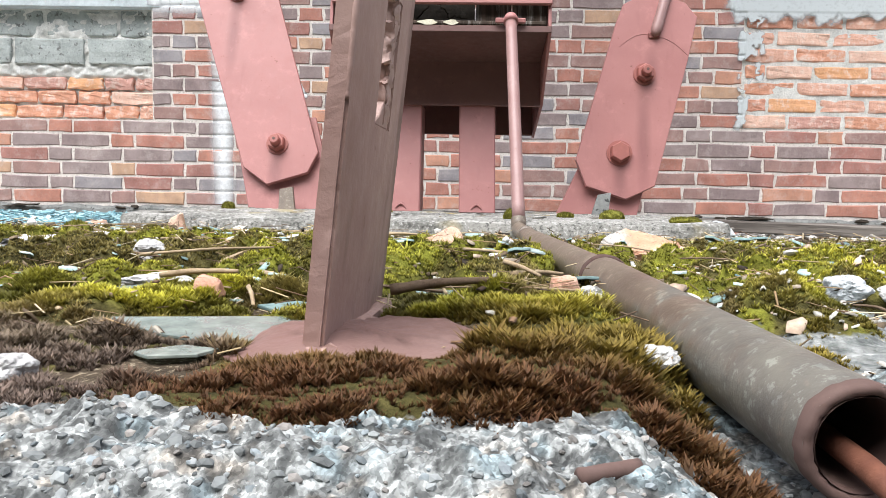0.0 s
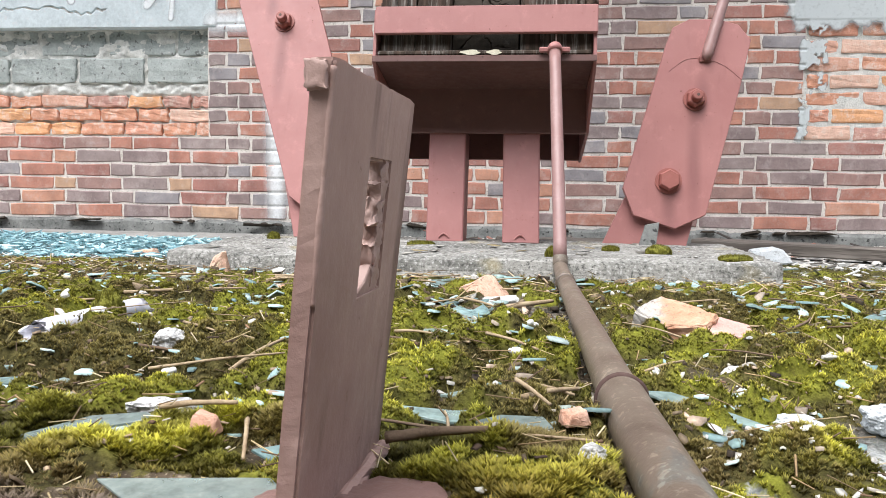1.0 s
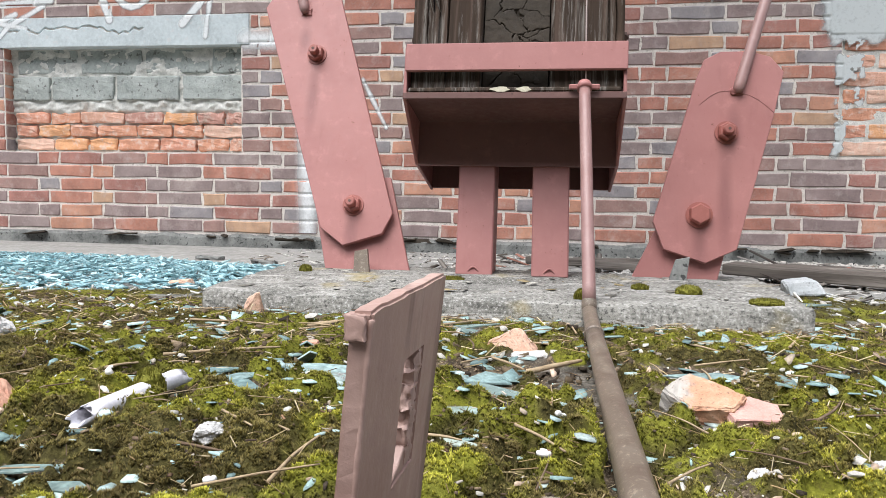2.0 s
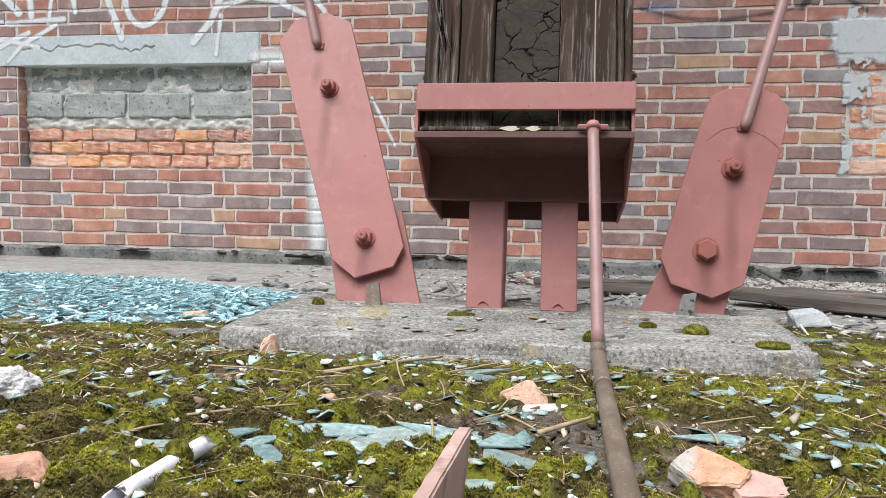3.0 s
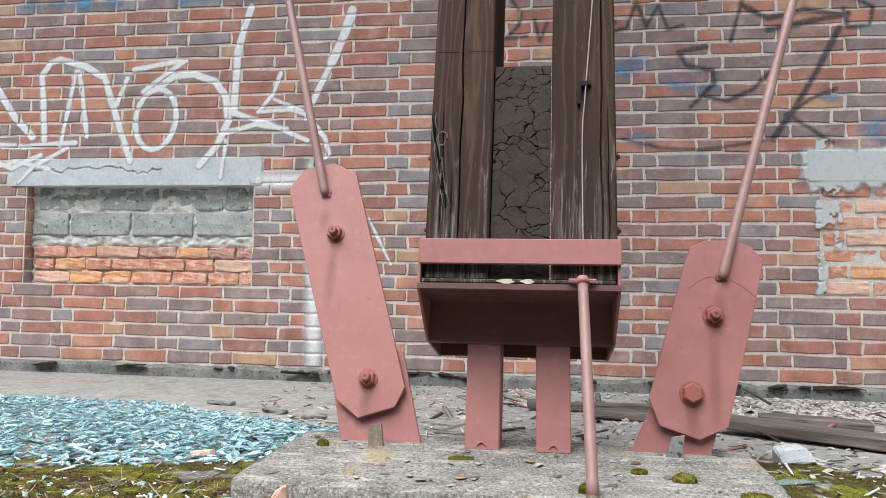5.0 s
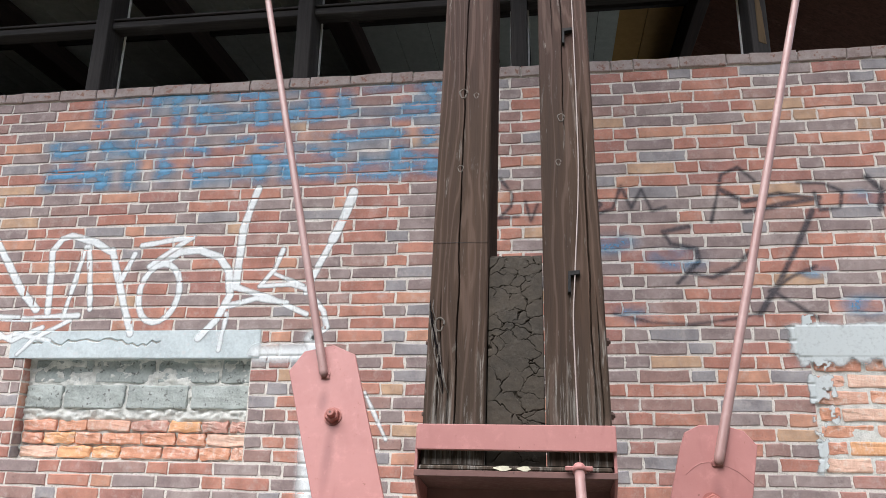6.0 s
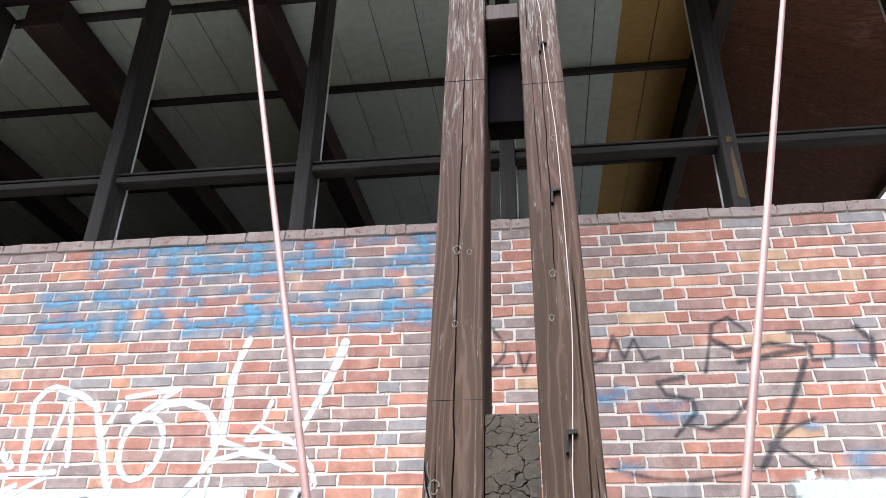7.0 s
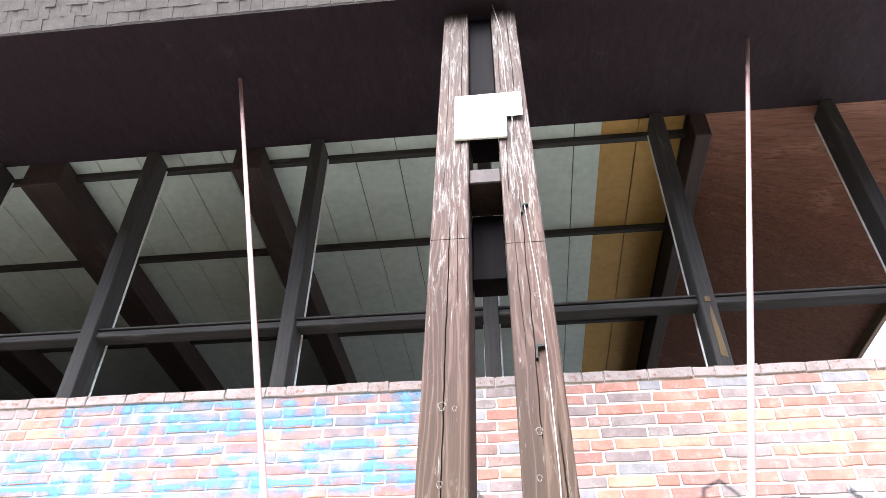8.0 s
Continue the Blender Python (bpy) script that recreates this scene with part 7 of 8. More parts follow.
# the crumbling concrete of the front edge
def crust_z(x, y):
    lumps = 0.0006 * cushions(x, y, 0.0080, 31) + 0.0006 * cushions(x, y, 0.0036, 37) + 0.0006 * cushions(x, y, 0.0018, 41)
    lumps = lumps * (0.5 + 0.9 * smooth01(.35, .62, fbm(x * 130, y * 130, 43))) + .0010 * (fbm(x * 600, y * 600, 47) - .5)
    sink = np.maximum(smooth01(.25, .55, moss_cover(x, y)), smooth01(-3.545, -3.528, y - .055 * smooth01(.372, .392, x)))
    return ground_z(x, y) + .0004 + lumps - .006 * sink


def crumbled_material():
    """Broken concrete: grains of sand and stone, each its own tone, with pits between them."""
    mat, n, l, b = material("crumbled_concrete", 0.9)
    geo = n.new("ShaderNodeNewGeometry").outputs["Position"]
    att = n.new("ShaderNodeAttribute")
    att.attribute_name = "tint"
    c = att.outputs["Color"]
    relief = []
    for scale, lo, hi in ((420, 0.62, 1.30), (1100, 0.60, 1.35)):
        vor = n.new("ShaderNodeTexVoronoi")
        vor.inputs["Scale"].default_value = scale
        warp = n.new("ShaderNodeVectorMath")
        warp.operation = "MULTIPLY_ADD"
        nz = n.new("ShaderNodeTexNoise")
        nz.inputs["Scale"].default_value = scale * 0.8
        l.new(geo, nz.inputs["Vector"])
        l.new(nz.outputs["Color"], warp.inputs[0])
        warp.inputs[1].default_value = (0.9 / scale,) * 3
        l.new(geo, warp.inputs[2])
        l.new(warp.outputs[0], vor.inputs["Vector"])
        sep = n.new("ShaderNodeSeparateColor")
        l.new(vor.outputs["Color"], sep.inputs[0])
        c = mix(n, l, 1.0, c, ramp(n, l, sep.outputs[0], [(0.0, (lo,) * 3), (1.0, (hi,) * 3)]), "MULTIPLY")
        relief.append(vor.outputs["Distance"])
    l.new(c, b.inputs["Base Color"])
    bump(n, l, b, mix(n, l, 0.5, relief[0], relief[1]), -0.9, 0.0012)
    return mat


CX, CY = np.meshgrid(np.arange(.18, .52, .0005), np.arange(-3.625, -3.472, .0005))
ii = np.arange(CX.size).reshape(CX.shape)
quads = np.stack([ii[:-1, :-1], ii[:-1, 1:], ii[1:, 1:], ii[1:, :-1]], -1).reshape(-1, 4)
tone = (.085 + .215 * smooth01(.38, .62, fbm(CX * 260, CY * 260, 53))) * (.40 + 1.15 * fbm(CX * 800, CY * 800, 59))
blue = smooth01(.55, .68, fbm(CX * 90, CY * 90, 61))
warm = smooth01(.60, .72, fbm(CX * 120, CY * 120, 67))
crust_col = np.stack([tone * (.97 - .17 * blue + .03 * warm), tone * (1 - .04 * blue - .08 * warm), tone * (.955 + .03 * blue - .16 * warm), np.ones_like(tone)], -1).reshape(-1, 4)
crust = put("concrete_crust", mesh_from("concrete_crust", np.stack([CX, CY, crust_z(CX, CY)], -1).reshape(-1, 3), quads, crumbled_material(), False, [("tint", "FLOAT_COLOR", crust_col)]))
tagged(crust, "crumbling white and grey concrete of the platform's broken edge", "concrete", kind="stuff")
# pebbles of the broken front edge
hv, hf, tint = [], [], []
pc = np.random.RandomState(6)
NP = 4200
PX, PY = pc.uniform(.14, .60, NP), -3.538 - .085 * pc.rand(NP) ** .9
PB = fbm(PX * 300, PY * 300, 23)
PZ = crust_z(PX, PY)
for k in range(NP):
    x, y = PX[k], PY[k]
    s = pc.choice((.0004, .0006, .0008, .0011, .0015)) * pc.uniform(.7, 1.3)
    if k % 70 == 0:
        s = pc.uniform(.0016, .0025)
    if k % 15 == 0:
        x, y = pc.uniform(.47, .75), pc.uniform(-3.5, -3.3)
    add_crumb(hv, hf, x, y, (PZ[k] if k % 15 else gz(x, y)) + s * pc.uniform(-.35, .15), s, pc, .8)
    g = (.17 + .21 * float(smooth01(.36, .60, PB[k]))) * pc.choice((.84, .92, .97, 1, 1.06)) * pc.uniform(.9, 1.08) * .80
    cast = pc.choice((0, 0, 0, 1, 2))
    tint += [((g * .95, g, g * .99, 1), (g, g * .93, g * .86, 1), (g * .86, g * .96, g, 1))[cast]] * 12
pebbles = put("pebbles", mesh_from("pebbles", hv, hf, tint_material("grey_pebble", .9, 0), False, [("tint", "FLOAT_COLOR", tint)]))
tagged(pebbles, "grey and white pebbles of the crumbling concrete edge", "gravel", kind="stuff")

# a rusty stub of rod in the gravel
stub_a, stub_b = Vector((.3585, -3.588, gz(.3585, -3.588) + .0016)), Vector((.3715, -3.583, gz(.3715, -3.583) + .0020))
stub_rod = part("rod_stub", bm_tube([(stub_b - stub_a) * t for t in np.linspace(0, 1, 7)], 0.0018, 14, wobble=.12), M_PIPE_RIM, None, "", True, Matrix.Translation(stub_a))
tagged(stub_rod, "short rusty brown rod stub lying in the gravel", "metal scrap")

# twigs and straws
TWIGS_NEAR = [  # from x, y to x, y, radius, 1 for dark wood
    (.184, -3.292, .192, -3.208, .0021, 0), (.149, -3.324, .214, -3.280, .0014, 0), (.096, -3.171, .138, -3.210, .0016, 0), (.079, -3.165, .105, -3.222, .0014, 0), (.183, -3.376, .220, -3.369, .0024, 0),
    (.226, -3.372, .243, -3.420, .0018, 0), (.300, -3.399, .345, -3.396, .0036, 1), (.331, -3.146, .370, -3.203, .0019, 0), (.356, -3.309, .374, -3.340, .0020, 0), (.273, -3.227, .300, -3.239, .0016, 0),
    (.359, -3.296, .389, -3.300, .0018, 0), (.436, -3.236, .472, -3.188, .0016, 0), (.561, -2.993, .634, -3.001, .0014, 0), (.629, -3.003, .623, -3.060, .0016, 0), (.06, -3.24, .13, -3.24, .0022, 1), (.36, -3.325, .392, -3.29, .0024, 0),
]
TWIGS_FAR = [
    (-.014, -2.646, .150, -2.484, .0056, 0), (.152, -2.640, .252, -2.489, .0028, 0), (-.208, -2.648, -.054, -2.668, .0024, 0), (-.085, -2.944, .027, -2.868, .0028, 0), (-.006, -2.863, -.011, -2.762, .0022, 0),
    (-.288, -2.848, -.239, -2.830, .0030, 0), (-.125, -2.997, -.100, -2.970, .0026, 0), (.286, -2.822, .327, -2.867, .0026, 0), (.331, -2.877, .395, -2.802, .0050, 0), (.198, -2.863, .212, -2.937, .0028, 0),
    (.086, -2.569, .130, -2.710, .0024, 0), (.127, -2.843, .155, -2.885, .0024, 0), (-.485, -2.412, -.366, -2.552, .0020, 0), (-.315, -2.988, -.255, -3.042, .0026, 0), (.682, -2.664, .743, -2.516, .0026, 0), (.550, -2.667, .582, -2.703, .0022, 0),
]
TWIGS = []
for x0, y0, x1, y1, r, dark in TWIGS_NEAR + TWIGS_FAR:
    mx, my = (x0 + x1) / 2 + .1 * (y1 - y0) * rs.uniform(-1, 1), (y0 + y1) / 2 + .1 * (x1 - x0) * rs.uniform(-1, 1)
    TWIGS.append(([(x0, y0), (mx, my), (x1, y1)], r * 1.25, dark))
for k in range(120):
    x, y, a, ln = rs.uniform(-.55, .95), rs.uniform(-3.45, -2.48), rs.uniform(0, math.pi), rs.uniform(.02, .085)
    thin = rs.uniform(.0008, .0018) * (1 if y < -3.1 else 1.5)
    TWIGS.append(([(x, y), (x + ln * .5 * math.cos(a) + rs.uniform(-.006, .006), y + ln * .5 * math.sin(a)), (x + ln * math.cos(a + .2), y + ln * math.sin(a + .2))], thin, 1 if rs.random() < .3 else 0))
for k, (pts, r, dark) in enumerate(TWIGS):
    r *= 0.6
    if len(pts) == 3:
        pts = [pts[0], tuple(.3 * m + .35 * (a + b) for a, m, b in zip(*pts)), pts[2]]
    level = sum(gz(x, y) for x, y in pts) / len(pts)
    p3 = [(x, y, .25 * gz(x, y) + .75 * level + .006 + r + .003 * ((k * 7 + j * 5) % 3) / 3) for j, (x, y) in enumerate(pts)]
    if len(p3) == 3:
        p3[1] = (p3[1][0], p3[1][1], (p3[0][2] + p3[2][2]) / 2 + .001)
    line = bezier(p3, 5)
    o = Vector(line[0])
    ob = part("twig", bm_tube([p - o for p in line], [r * (1 - .45 * j / len(line)) for j in range(len(line))], 7, wobble=.25, seed=k), M_TWIG_DARK if dark else M_TWIG, None, smooth=True, m=Matrix.Translation(o))
    tagged(ob, "dark dead twig lying on moss" if dark else "dry straw-coloured twig lying on moss", "twig", "twigs on the moss")

# broken plastic tube
ta, tb = Vector((-.022, -3.190, .0700)), Vector((-.015, -3.022, .0675))
tube = empty("plastic_tube", Matrix.Translation(ta))
tagged(tube, "broken pale grey plastic tube lying in moss", "tube")
dt = tb - ta
tseg = 24
bm = bmesh.new()
rings = []
for j, t in enumerate(np.linspace(0, 1, 16)):
    ring = []
    s = dt.normalized().cross(Vector((0, 0, 1))).normalized()
    u = s.cross(dt.normalized())
    for k in range(tseg):
        a = 2 * math.pi * k / tseg
        cut = 0.026 * max(0, math.sin(a)) + .006 * math.sin(4 * a) if j == 0 else 0
        if j == 15:
            cut = -0.030 * max(0, math.sin(a + .5))
        p = dt * t + dt.normalized() * cut
        ring.append(bm.verts.new(p + s * (.0076 * math.cos(a)) + u * (.0076 * math.sin(a))))
    rings.append(ring)
for a_, b_ in zip(rings, rings[1:]):
    for k in range(tseg):
        bm.faces.new((a_[k], a_[(k + 1) % tseg], b_[(k + 1) % tseg], b_[k]))
tb_ob = part("tube_wall", bm, M_TUBE, tube, smooth=True)
sol = tb_ob.modifiers.new("thick", "SOLIDIFY")
sol.thickness = .0016

# planks and debris behind the slab
for x, y, ln, wd, th, turn, z, label in ((1.36, -1.52, 1.05, .115, .035, -33, .028, "long grey weathered plank lying across the platform"), (1.26, -1.08, .36, .09, .03, -14, .03, "short grey plank by the wall"),
                                         (.62, -1.05, .30, .07, .03, -10, .02, "split weathered plank behind the shoe"), (.50, -.85, .5, .05, .03, 4, .018, "split grey batten behind the shoe")):
    bm = bm_box(-ln / 2, ln / 2, -wd / 2, wd / 2, -th / 2, th / 2, .004)
    bmesh.ops.subdivide_edges(bm, edges=[e for e in bm.edges if abs(e.verts[0].co.x - e.verts[1].co.x) > ln * .5], cuts=12)
    for v in bm.verts:
        v.co += noise.noise_vector(v.co * 9 + Vector((x, y, 0))) * .005
    ob = part("plank", bm, M_OLD_PLANK, None, m=pose(x, y, gz(x, y) + th / 2 + z * .4, 0, 0, turn))
    tagged(ob, label, "plank", "loose planks")
for k, (x, y, ln, turn) in enumerate(((-.95, -1.08, .12, -20), (-.66, -1.25, .09, 0), (-.48, -1.35, .08, 10), (.15, -1.9, .6, -3), (-.1, -1.75, .35, 4), (.9, -.5, .3, 8))):
    ob = part("tar_strip", lump(ln, .035, .012, k + 90, .008, 3), M_CURB, None, m=pose(x, y, gz(x, y) + .008, 0, 0, turn))
    tagged(ob, "dark curled strip of roofing felt on concrete", "roofing felt", "felt strips")
fr = random.Random(44)
for k in range(30):
    x, ln = fr.uniform(-2.9, 2.7), fr.choice((.04, .06, .09, .16, .26)) * fr.uniform(.8, 1.2)
    ob = part("tar_strip", rock(ln, .045, fr.uniform(.008, .022), k + 300), M_TAR, None, m=pose(x, -.062 + fr.uniform(-.015, .02), .010 + fr.uniform(-.012, .006), fr.uniform(-25, 10), fr.uniform(-9, 9), fr.uniform(-7, 7)))
    tagged(ob, "black peeling flake of roofing felt on the kerb", "roofing felt", "felt strips")
hv, hf = [], []
for k in range(1500):
    x, y = cr.uniform(-.3, 2.0), cr.uniform(-1.95, -.08)
    if k % 3:
        x, y = cr.uniform(.8, 2.0), cr.uniform(-.8, -.1)
    s = cr.choice((.004, .006, .009, .013)) * cr.uniform(.8, 1.3)
    add_crumb(hv, hf, x, y, gz(x, y) + s * .3, s, cr, .5)
rub = put("rubble_strip", mesh_from("rubble_strip", hv, hf, M_CRUMB))
tagged(rub, "pale plaster rubble along the wall's foot", "rubble", kind="stuff")

M_SHELL = rough_material("bleached_shell", (0.62, 0.60, 0.56), (0.82, 0.81, 0.78), 70, rough=0.5, depth=0.001)

# ---------------------------------------------------------------- moss shoots
def moss_field(name, n, box, height, leaves, spread, seed, label, broad=0.085):
    """Upright shoots with narrow leaves, coloured plant by plant, shade painted into bases and gaps."""
    r = np.random.RandomState(seed)
    x, y = r.uniform(box[0], box[1], n), r.uniform(box[2], box[3], n)
    c = moss_cover(x, y)
    tuft = 0.7 * cushions(x, y, 0.047, 3) + 0.3 * cushions(x, y, 0.019, 7)
    keep = r.rand(n) < c * 1.15 * np.where(y < -3.4, (1.0 + 2.0 * smooth01(-3.49, -3.53, y)) * (0.18 + 0.82 * smooth01(0.10, 0.34, cushions(x, y, 0.021, 7))), 0.34 + 0.85 * smooth01(0.04, 0.22, tuft))
    x, y, c = x[keep], y[keep], c[keep]
    n = len(x)
    z = ground_z(x, y)
    h = height * (0.55 + 0.7 * r.rand(n)) * (0.6 + 0.8 * vnoise(x * 40, y * 40, 15)) * (0.5 + 0.5 * c) * np.where(y < -3.42, 0.45 + 0.9 * cushions(x, y, 0.021, 7), 1.0) * np.where((x < 0.335) & (y < -3.5), 0.78, 1.0 + 0.35 * (y < -3.45)) * np.where((x > 0.435) & (y < -3.33), 0.55, 1.0)
    dry, hue = fbm(x * 16, y * 16, 17), fbm(x * 9, y * 9, 19)
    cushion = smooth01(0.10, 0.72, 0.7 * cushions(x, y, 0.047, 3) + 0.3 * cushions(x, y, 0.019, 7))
    # green follows tuft height: hollows painted in shade, crowns lightened
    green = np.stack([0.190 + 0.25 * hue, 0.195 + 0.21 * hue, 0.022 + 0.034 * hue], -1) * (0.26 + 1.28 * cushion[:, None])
    straw = np.stack([0.30 + 0 * hue, 0.225 + 0 * hue, 0.09 + 0 * hue], -1)
    dark = np.array([0.085, 0.070, 0.030])
    redb = np.array([0.088, 0.034, 0.019])
    col = green * (0.40 + 0.66 * r.rand(n, 1)) * (0.90 + 0.38 * smooth01(-2.9, -3.2, y))[:, None]
    w = smooth01(0.47, 0.60, dry)[:, None] * 0.85
    col = col * (1 - w) + w * (straw * 0.5 + dark * 0.5)
    w = smooth01(0.46, 0.36, dry)[:, None] * 0.5
    col = col * (1 - w) + w * dark
    gold = (smooth01(-3.40, -3.46, y) * 0.75)[:, None]
    col = col * (1 - gold) + gold * np.array([0.19, 0.135, 0.026]) * (0.5 + 0.9 * r.rand(n, 1))
    front = (smooth01(-3.475, -3.53, y + 0.09 * (hue - 0.5)) * 0.85)[:, None]
    col = col * (1 - front) + front * (redb * (0.6 + 0.8 * r.rand(n, 1)))
    grey_l = (smooth01(0.265, 0.235, x + 0.03 * (hue - 0.5)) * smooth01(-3.42, -3.47, y) * 0.85)[:, None]
    col = col * (1 - grey_l) + grey_l * np.array([0.15, 0.115, 0.095]) * (0.5 + r.rand(n, 1))
    V, F, T = [], [], []
    for k in range(leaves):
        a = r.rand(n) * 2 * np.pi
        lean, tall = spread * (0.4 + r.rand(n)), h * (0.45 + 0.55 * (k + 1) / leaves)
        base_z = z + h * 0.35 * (k / leaves) - 0.001
        wd = h * broad + 0.0003
        bx, by = -np.sin(a) * wd, np.cos(a) * wd
        tip = np.stack([x + np.cos(a) * lean * h, y + np.sin(a) * lean * h, z + tall], -1)
        V.append(np.stack([np.stack([x + bx, y + by, base_z], -1), np.stack([x - bx, y - by, base_z], -1), tip], 1).reshape(-1, 3))
        # leaf bases darkened and tips brightened, shade put into the tint
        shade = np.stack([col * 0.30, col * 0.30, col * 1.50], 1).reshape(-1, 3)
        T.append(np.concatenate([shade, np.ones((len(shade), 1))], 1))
    V, T = np.concatenate(V), np.concatenate(T)
    F = np.arange(len(V)).reshape(-1, 3)
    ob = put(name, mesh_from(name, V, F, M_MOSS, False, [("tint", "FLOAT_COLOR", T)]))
    return tagged(ob, label, "moss", kind="stuff")


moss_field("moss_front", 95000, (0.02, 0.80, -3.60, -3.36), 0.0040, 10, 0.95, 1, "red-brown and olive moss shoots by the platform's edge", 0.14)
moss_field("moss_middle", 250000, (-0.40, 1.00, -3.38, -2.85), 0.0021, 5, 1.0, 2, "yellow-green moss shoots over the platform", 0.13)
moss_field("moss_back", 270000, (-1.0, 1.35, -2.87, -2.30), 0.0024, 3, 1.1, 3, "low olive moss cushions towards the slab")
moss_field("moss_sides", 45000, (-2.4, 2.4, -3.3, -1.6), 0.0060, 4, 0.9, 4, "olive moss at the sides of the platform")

def litter(name, n, box, lengths, width, colours, seed, label, lift=0.006, tall=0.9):
    """Loose straws and flakes: three-sided slivers, each its own colour."""
    r = np.random.RandomState(seed)
    x, y, a = r.uniform(box[0], box[1], n), r.uniform(box[2], box[3], n), r.rand(n) * 2 * np.pi
    keep = r.rand(n) < 0.25 + 0.9 * fbm(x * 8, y * 8, seed)
    x, y, a = x[keep], y[keep], a[keep]
    n = len(x)
    ln, w = r.uniform(lengths[0], lengths[1], n) * (0.5 + r.rand(n)), width * (0.6 + 0.8 * r.rand(n))
    z = ground_z(x, y) + lift * (0.5 + 0.9 * r.rand(n)) * np.clip(moss_cover(x, y) + 0.15, 0, 1)
    dx, dy, dz = np.cos(a) * ln / 2, np.sin(a) * ln / 2, ln * r.uniform(-.18, .18, n)
    V = []
    for s in (-1, 1):
        for c, h in ((-1, 0), (1, 0), (0, 1)):
            V.append(np.stack([x + s * dx - c * np.sin(a) * w, y + s * dy + c * np.cos(a) * w, z + s * dz + h * w * tall], -1))
    V = np.stack(V, 1).reshape(-1, 3)
    o = (np.arange(n) * 6)[:, None]
    quad = np.concatenate([o + np.array(q) for q in ((0, 1, 4, 3), (1, 2, 5, 4), (2, 0, 3, 5))])
    col = np.array(colours)[r.randint(0, len(colours), n)] * (0.7 + 0.6 * r.rand(n, 1))
    T = np.repeat(np.concatenate([col, np.ones((n, 1))], 1), 6, 0)
    ob = put(name, mesh_from(name, V, quad, M_LITTER, False, [("tint", "FLOAT_COLOR", T)]))
    return tagged(ob, label, "litter", kind="stuff")


M_LITTER = tint_material("dry_litter", 0.8, 0)
STRAWS = [(.40, .31, .17), (.52, .43, .28), (.28, .19, .10), (.13, .09, .05), (.10, .065, .04)]
litter("straw_litter", 3000, (-0.5, 1.0, -3.50, -2.80), (.004, .018), .00045, STRAWS, 31, "dry straws and moss stalks strewn on the moss", .008)
litter("straw_litter", 1900, (-1.1, 1.5, -2.85, -2.3), (.010, .040), .0009, STRAWS, 32, "dry straws and thin twigs in the moss by the slab", .008)
litter("leaf_crumbs", 1700, (-0.5, 1.0, -3.5, -2.6), (.002, .006), .0014, [(.07, .045, .03), (.10, .06, .035), (.20, .12, .07), (.26, .19, .12), (.40, .36, .30)], 33, "brown leaf crumbs and bark flakes on the moss", .007, .35)
litter("debris", 2200, (-0.9, 2.2, -2.3, -0.1), (.012, .06), .0035, [(.34, .33, .31), (.5, .49, .46), (.20, .17, .14), (.10, .09, .08), (.62, .61, .58)], 35, "grey wood splinters and plaster flakes behind the slab", .002)
litter("wood_splinters", 90, (-0.4, 2.2, -1.95, -0.25), (.08, .30), .010, [(.10, .085, .07), (.20, .18, .16), (.30, .28, .26), (.06, .05, .045), (.26, .13, .10)], 36, "split grey wood pieces strewn behind the slab", .002, .5)
def chip_field(name, n, box, sizes, thick, colours, seed, label, tilt=0.25, lift=0.5, clump=0.3, bed=ground_z):
    """Flat broken flakes, five-cornered and uneven, each its own colour, lying on what is under them."""
    r = np.random.RandomState(seed)
    x, y = r.uniform(box[0], box[1], n), r.uniform(box[2], box[3], n)
    keep = r.rand(n) < clump + 1.5 * smooth01(.42, .62, fbm(x * 10, y * 10, seed))
    x, y = x[keep], y[keep]
    n = len(x)
    size = sizes[0] + (sizes[1] - sizes[0]) * r.rand(n) ** 2.2
    long_, turn = 0.55 + 0.75 * r.rand(n), r.rand(n) * 2 * np.pi
    z = bed(x, y) + lift * (0.2 + 0.8 * r.rand(n)) * thick + 0.22 * size * tilt
    sx, sy = r.normal(0, tilt, n), r.normal(0, tilt, n)
    V = []
    for side in (0, 1):
        for k in range(5):
            a = 2 * np.pi * (k + 0.7 * (LATTICE[(np.arange(n) + 51 * k) % 256, seed % 256] - 0.5)) / 5
            q = size * (0.5 + 0.65 * LATTICE[(np.arange(n) * 3 + 17 * k) % 256, (seed + 90) % 256]) / 2
            u, w = np.cos(a) * q * 1.35 * long_, np.sin(a) * q / long_ * 0.75
            dx, dy = u * np.cos(turn) - w * np.sin(turn), u * np.sin(turn) + w * np.cos(turn)
            V.append(np.stack([x + dx, y + dy, z + sx * dx + sy * dy + side * thick * (0.6 + 0.8 * (size / sizes[1]))], -1))
    V = np.stack(V, 1).reshape(-1, 3)
    o = np.arange(n)[:, None] * 10
    tris = [o + np.array(q) for q in ((5, 6, 7), (5, 7, 8), (5, 8, 9))]
    for k in range(5):
        m = (k + 1) % 5
        tris += [o + np.array((k, m, m + 5)), o + np.array((k, m + 5, k + 5))]
    col = np.array(colours)[r.randint(0, len(colours), n)] * (0.7 + 0.6 * r.rand(n, 1))
    T = np.repeat(np.concatenate([np.clip(col, 0, .85), np.ones((n, 1))], 1), 10, 0)
    ob = put(name, mesh_from(name, V, np.concatenate(tris), M_LITTER, False, [("tint", "FLOAT_COLOR", T)]))
    return tagged(ob, label, "litter", kind="stuff")


TEAL = [(.22, .32, .31), (.30, .42, .41), (.42, .55, .54), (.17, .25, .25), (.50, .60, .58)]
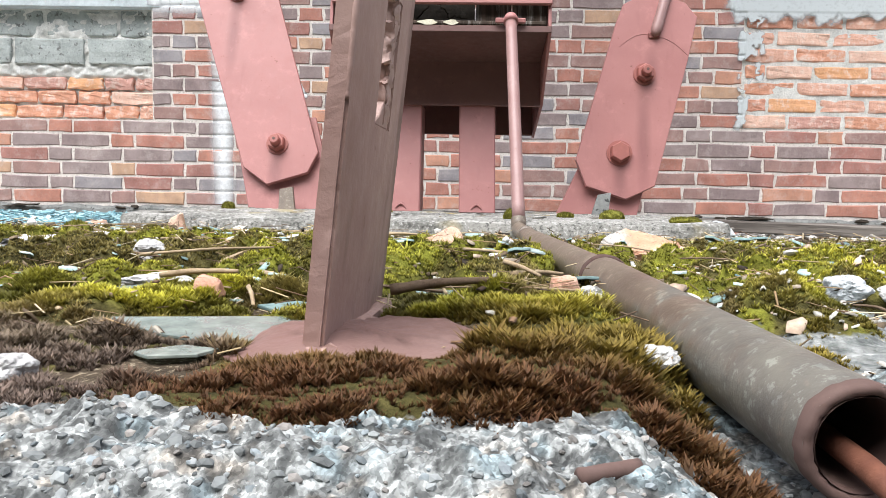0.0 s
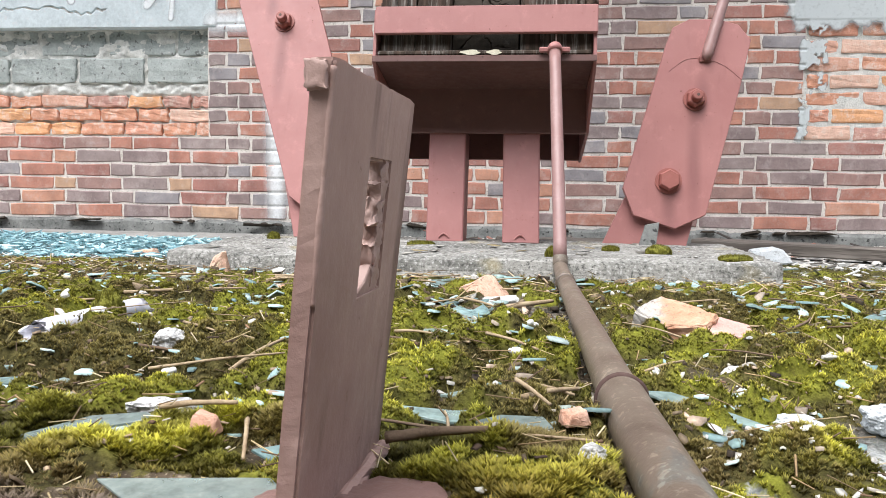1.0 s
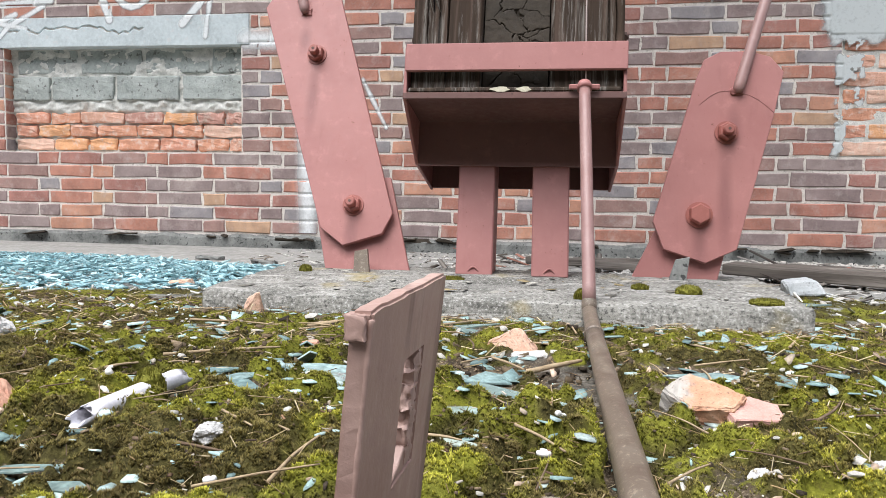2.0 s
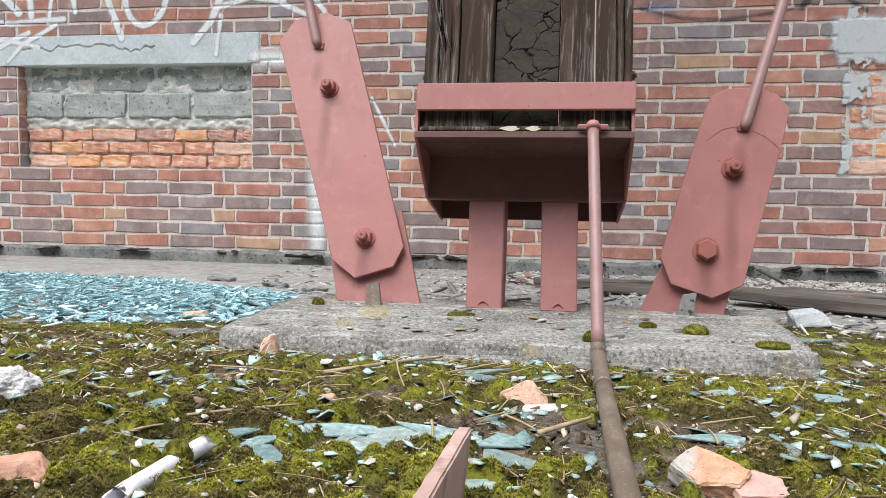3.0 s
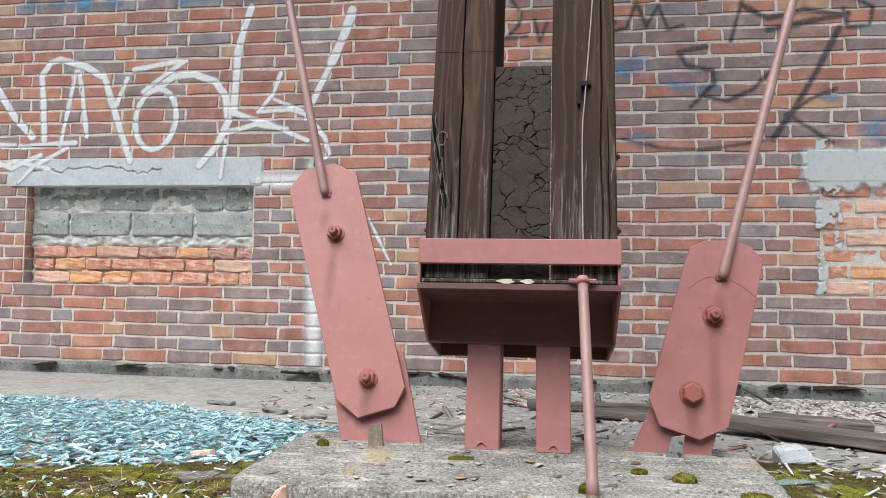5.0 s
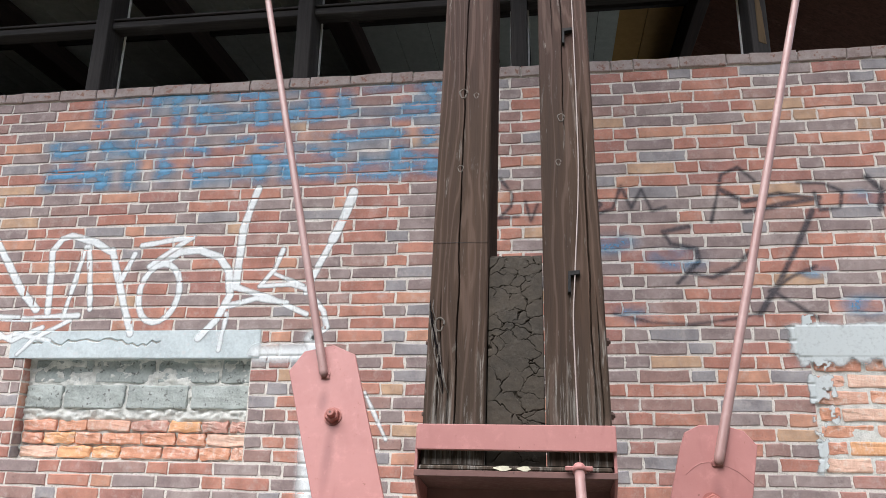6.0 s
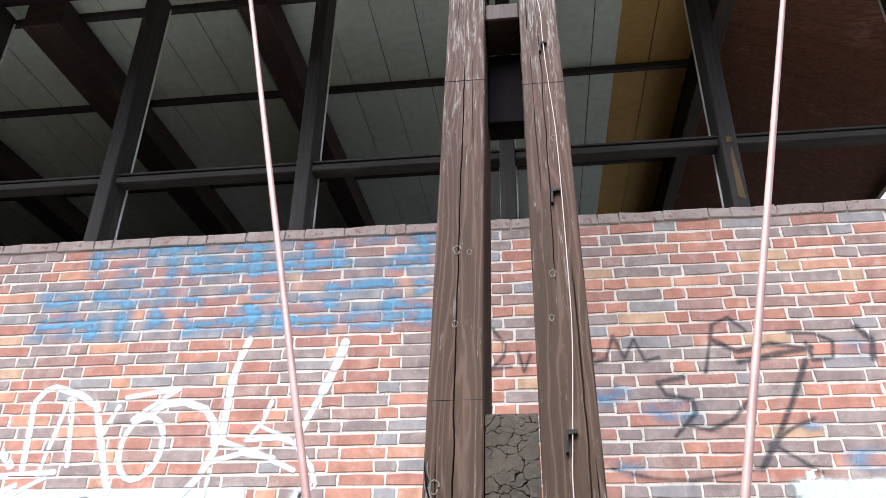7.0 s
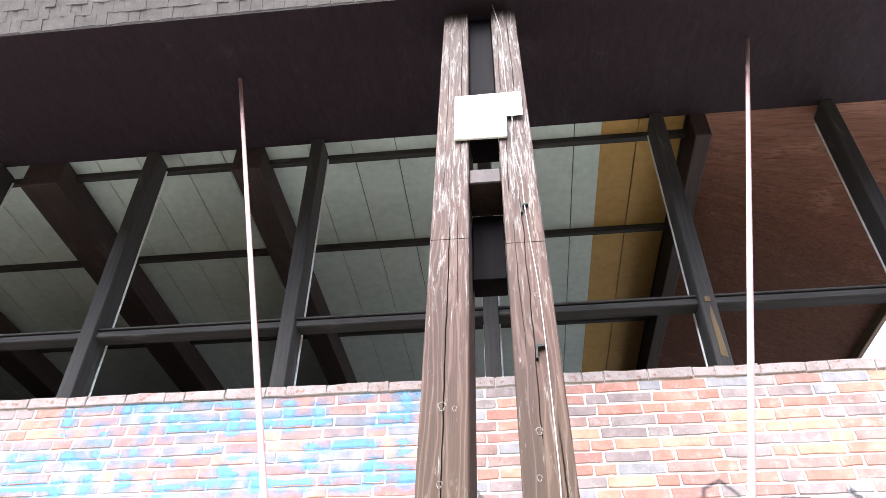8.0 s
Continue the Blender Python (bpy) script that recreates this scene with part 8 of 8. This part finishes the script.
PLASTER = [(.52, .50, .45), (.44, .40, .34), (.62, .61, .57), (.34, .28, .22), (.50, .38, .29)]
SOIL = [(.055, .040, .026), (.085, .062, .038), (.13, .095, .06), (.035, .026, .018), (.20, .15, .10)]
chip_field("glass_chips", 900, (-0.5, 0.95, -3.40, -2.95), (.004, .018), .0012, TEAL, 34, "small teal window glass chips in the moss", .22)
chip_field("glass_chips", 1300, (-0.95, 1.25, -2.98, -2.36), (.007, .034), .0018, TEAL, 35, "small teal window glass chips towards the slab", .25)
chip_field("plaster_flakes", 800, (-0.5, 0.95, -3.44, -2.90), (.002, .010), .0016, PLASTER, 36, "pale plaster flakes and crumbs in the moss", .35)
chip_field("plaster_flakes", 850, (-0.95, 1.25, -2.95, -2.36), (.004, .016), .0024, PLASTER, 37, "pale plaster flakes and crumbs towards the slab", .35)
chip_field("plaster_flakes", 800, (0.44, 0.78, -3.50, -3.20), (.0012, .0075), .0010, PLASTER, 38, "white plaster flakes and gravel beside the pipe", .3, clump=.5)
slab_top = lambda x, y: 0.0715 + 0 * x
chip_field("slab_flakes", 260, (-0.26, 0.76, -2.40, -1.96), (.004, .034), .0010, [(.27, .26, .24), (.36, .345, .31), (.17, .16, .14), (.10, .09, .075), (.42, .40, .36), (.26, .21, .12)], 41, "flat grey concrete flakes and splinters on the slab", .05, .3, .5, slab_top)
chip_field("soil_crumbs", 3000, (-0.6, 1.0, -3.46, -2.80), (.002, .007), .0014, SOIL, 39, "dark soil crumbs and bark flakes between the moss", .35)
chip_field("soil_crumbs", 2200, (-1.0, 1.3, -2.90, -2.32), (.004, .014), .0030, SOIL[1:], 40, "dark soil crumbs and dead moss towards the slab", .4)
for k, (x, y, s) in enumerate(((.353, -3.208, .0065), (.452, -3.214, .0045), (.368, -3.132, .005), (-.049, -3.099, .0055), (.141, -3.286, .0042))):
    pts = [(s * .12 * q * math.cos(q * 1.1), s * .12 * q * math.sin(q * 1.1), s * .05 * (7 - q)) for q in np.linspace(1.2, 7.2, 30)]
    ob = part("snail_shell", bm_tube(pts, [s * .075 * q for q in np.linspace(1.2, 7.2, 30)], 10), M_SHELL, None, smooth=True, m=pose(x, y, gz(x, y) + .008, 20 * (k % 3) - 10, 40 * (k % 2), 70 * k))
    tagged(ob, "bleached white empty snail shell on the moss", "snail shell", "snail shells")

# moss pads on the slab
for k, (x, y, w, d, h) in enumerate(((.615, -2.27, .05, .035, .014), (.53, -2.22, .035, .02, .006), (.73, -2.37, .06, .03, .006), (.41, -2.40, .03, .02, .016), (.14, -2.18, .06, .02, .005), (-.21, -2.10, .03, .02, .012), (-.019, -3.085, .030, .030, .020))):
    r = np.random.RandomState(k)
    n = 900
    a, q = r.rand(n) * 2 * np.pi, np.sqrt(r.rand(n))
    px, py = x + w / 2 * q * np.cos(a), y + d / 2 * q * np.sin(a)
    pz = (.073 if y > -2.5 else .066) + h * np.sqrt(np.clip(1 - q * q, 0, 1))
    aa = r.rand(n) * 2 * np.pi
    wd = .0009
    V = np.stack([np.stack([px - wd * np.sin(aa), py + wd * np.cos(aa), pz - .004], -1), np.stack([px + wd * np.sin(aa), py - wd * np.cos(aa), pz - .004], -1),
                  np.stack([px + .002 * np.cos(aa), py + .002 * np.sin(aa), pz + .004 * (.5 + r.rand(n))], -1)], 1).reshape(-1, 3)
    col = np.array([.20, .19, .03]) * (.5 + .8 * r.rand(n, 1))
    T = np.repeat(np.concatenate([col, np.ones((n, 1))], 1), 3, 0)
    pad = put("moss_pad", mesh_from("moss_pad", V, np.arange(3 * n).reshape(-1, 3), M_MOSS, False, [("tint", "FLOAT_COLOR", T)]))
    dome = bmesh.new()
    bmesh.ops.create_icosphere(dome, subdivisions=3, radius=1.0)
    for v in dome.verts:
        v.co = Vector((v.co.x * w * .47, v.co.y * d * .47, v.co.z * h * .9)) * (1 + .25 * noise.noise(v.co * 2 + Vector((k, 0, 0))))
    part("cushion", dome, rough_material("moss_core", (.10, .10, .016), (.20, .195, .03), 80), pad, m=Matrix.Translation((x, y, (.073 if y > -2.5 else .066) + h * .2)))
    tagged(pad, "small round green moss pad on the slab", "moss", "moss pads")

# ---------------------------------------------------------------- the bricks nearest the walk, one by one
variants = {}
vr = random.Random(2)
for cx_, proud, zc, w in near_bricks:
    key = (round(w, 2), vr.randrange(6))
    if key not in variants:
        vs, fs = brick_geometry(w, COURSE - JOINT, 1000 + len(variants) * 7)
        variants[key] = mesh_from("brick", vs, fs, M_BRICK)
    put("brick", variants[key], wall, pose(cx_, proud, zc, 0, vr.uniform(-.35, .35), 0))
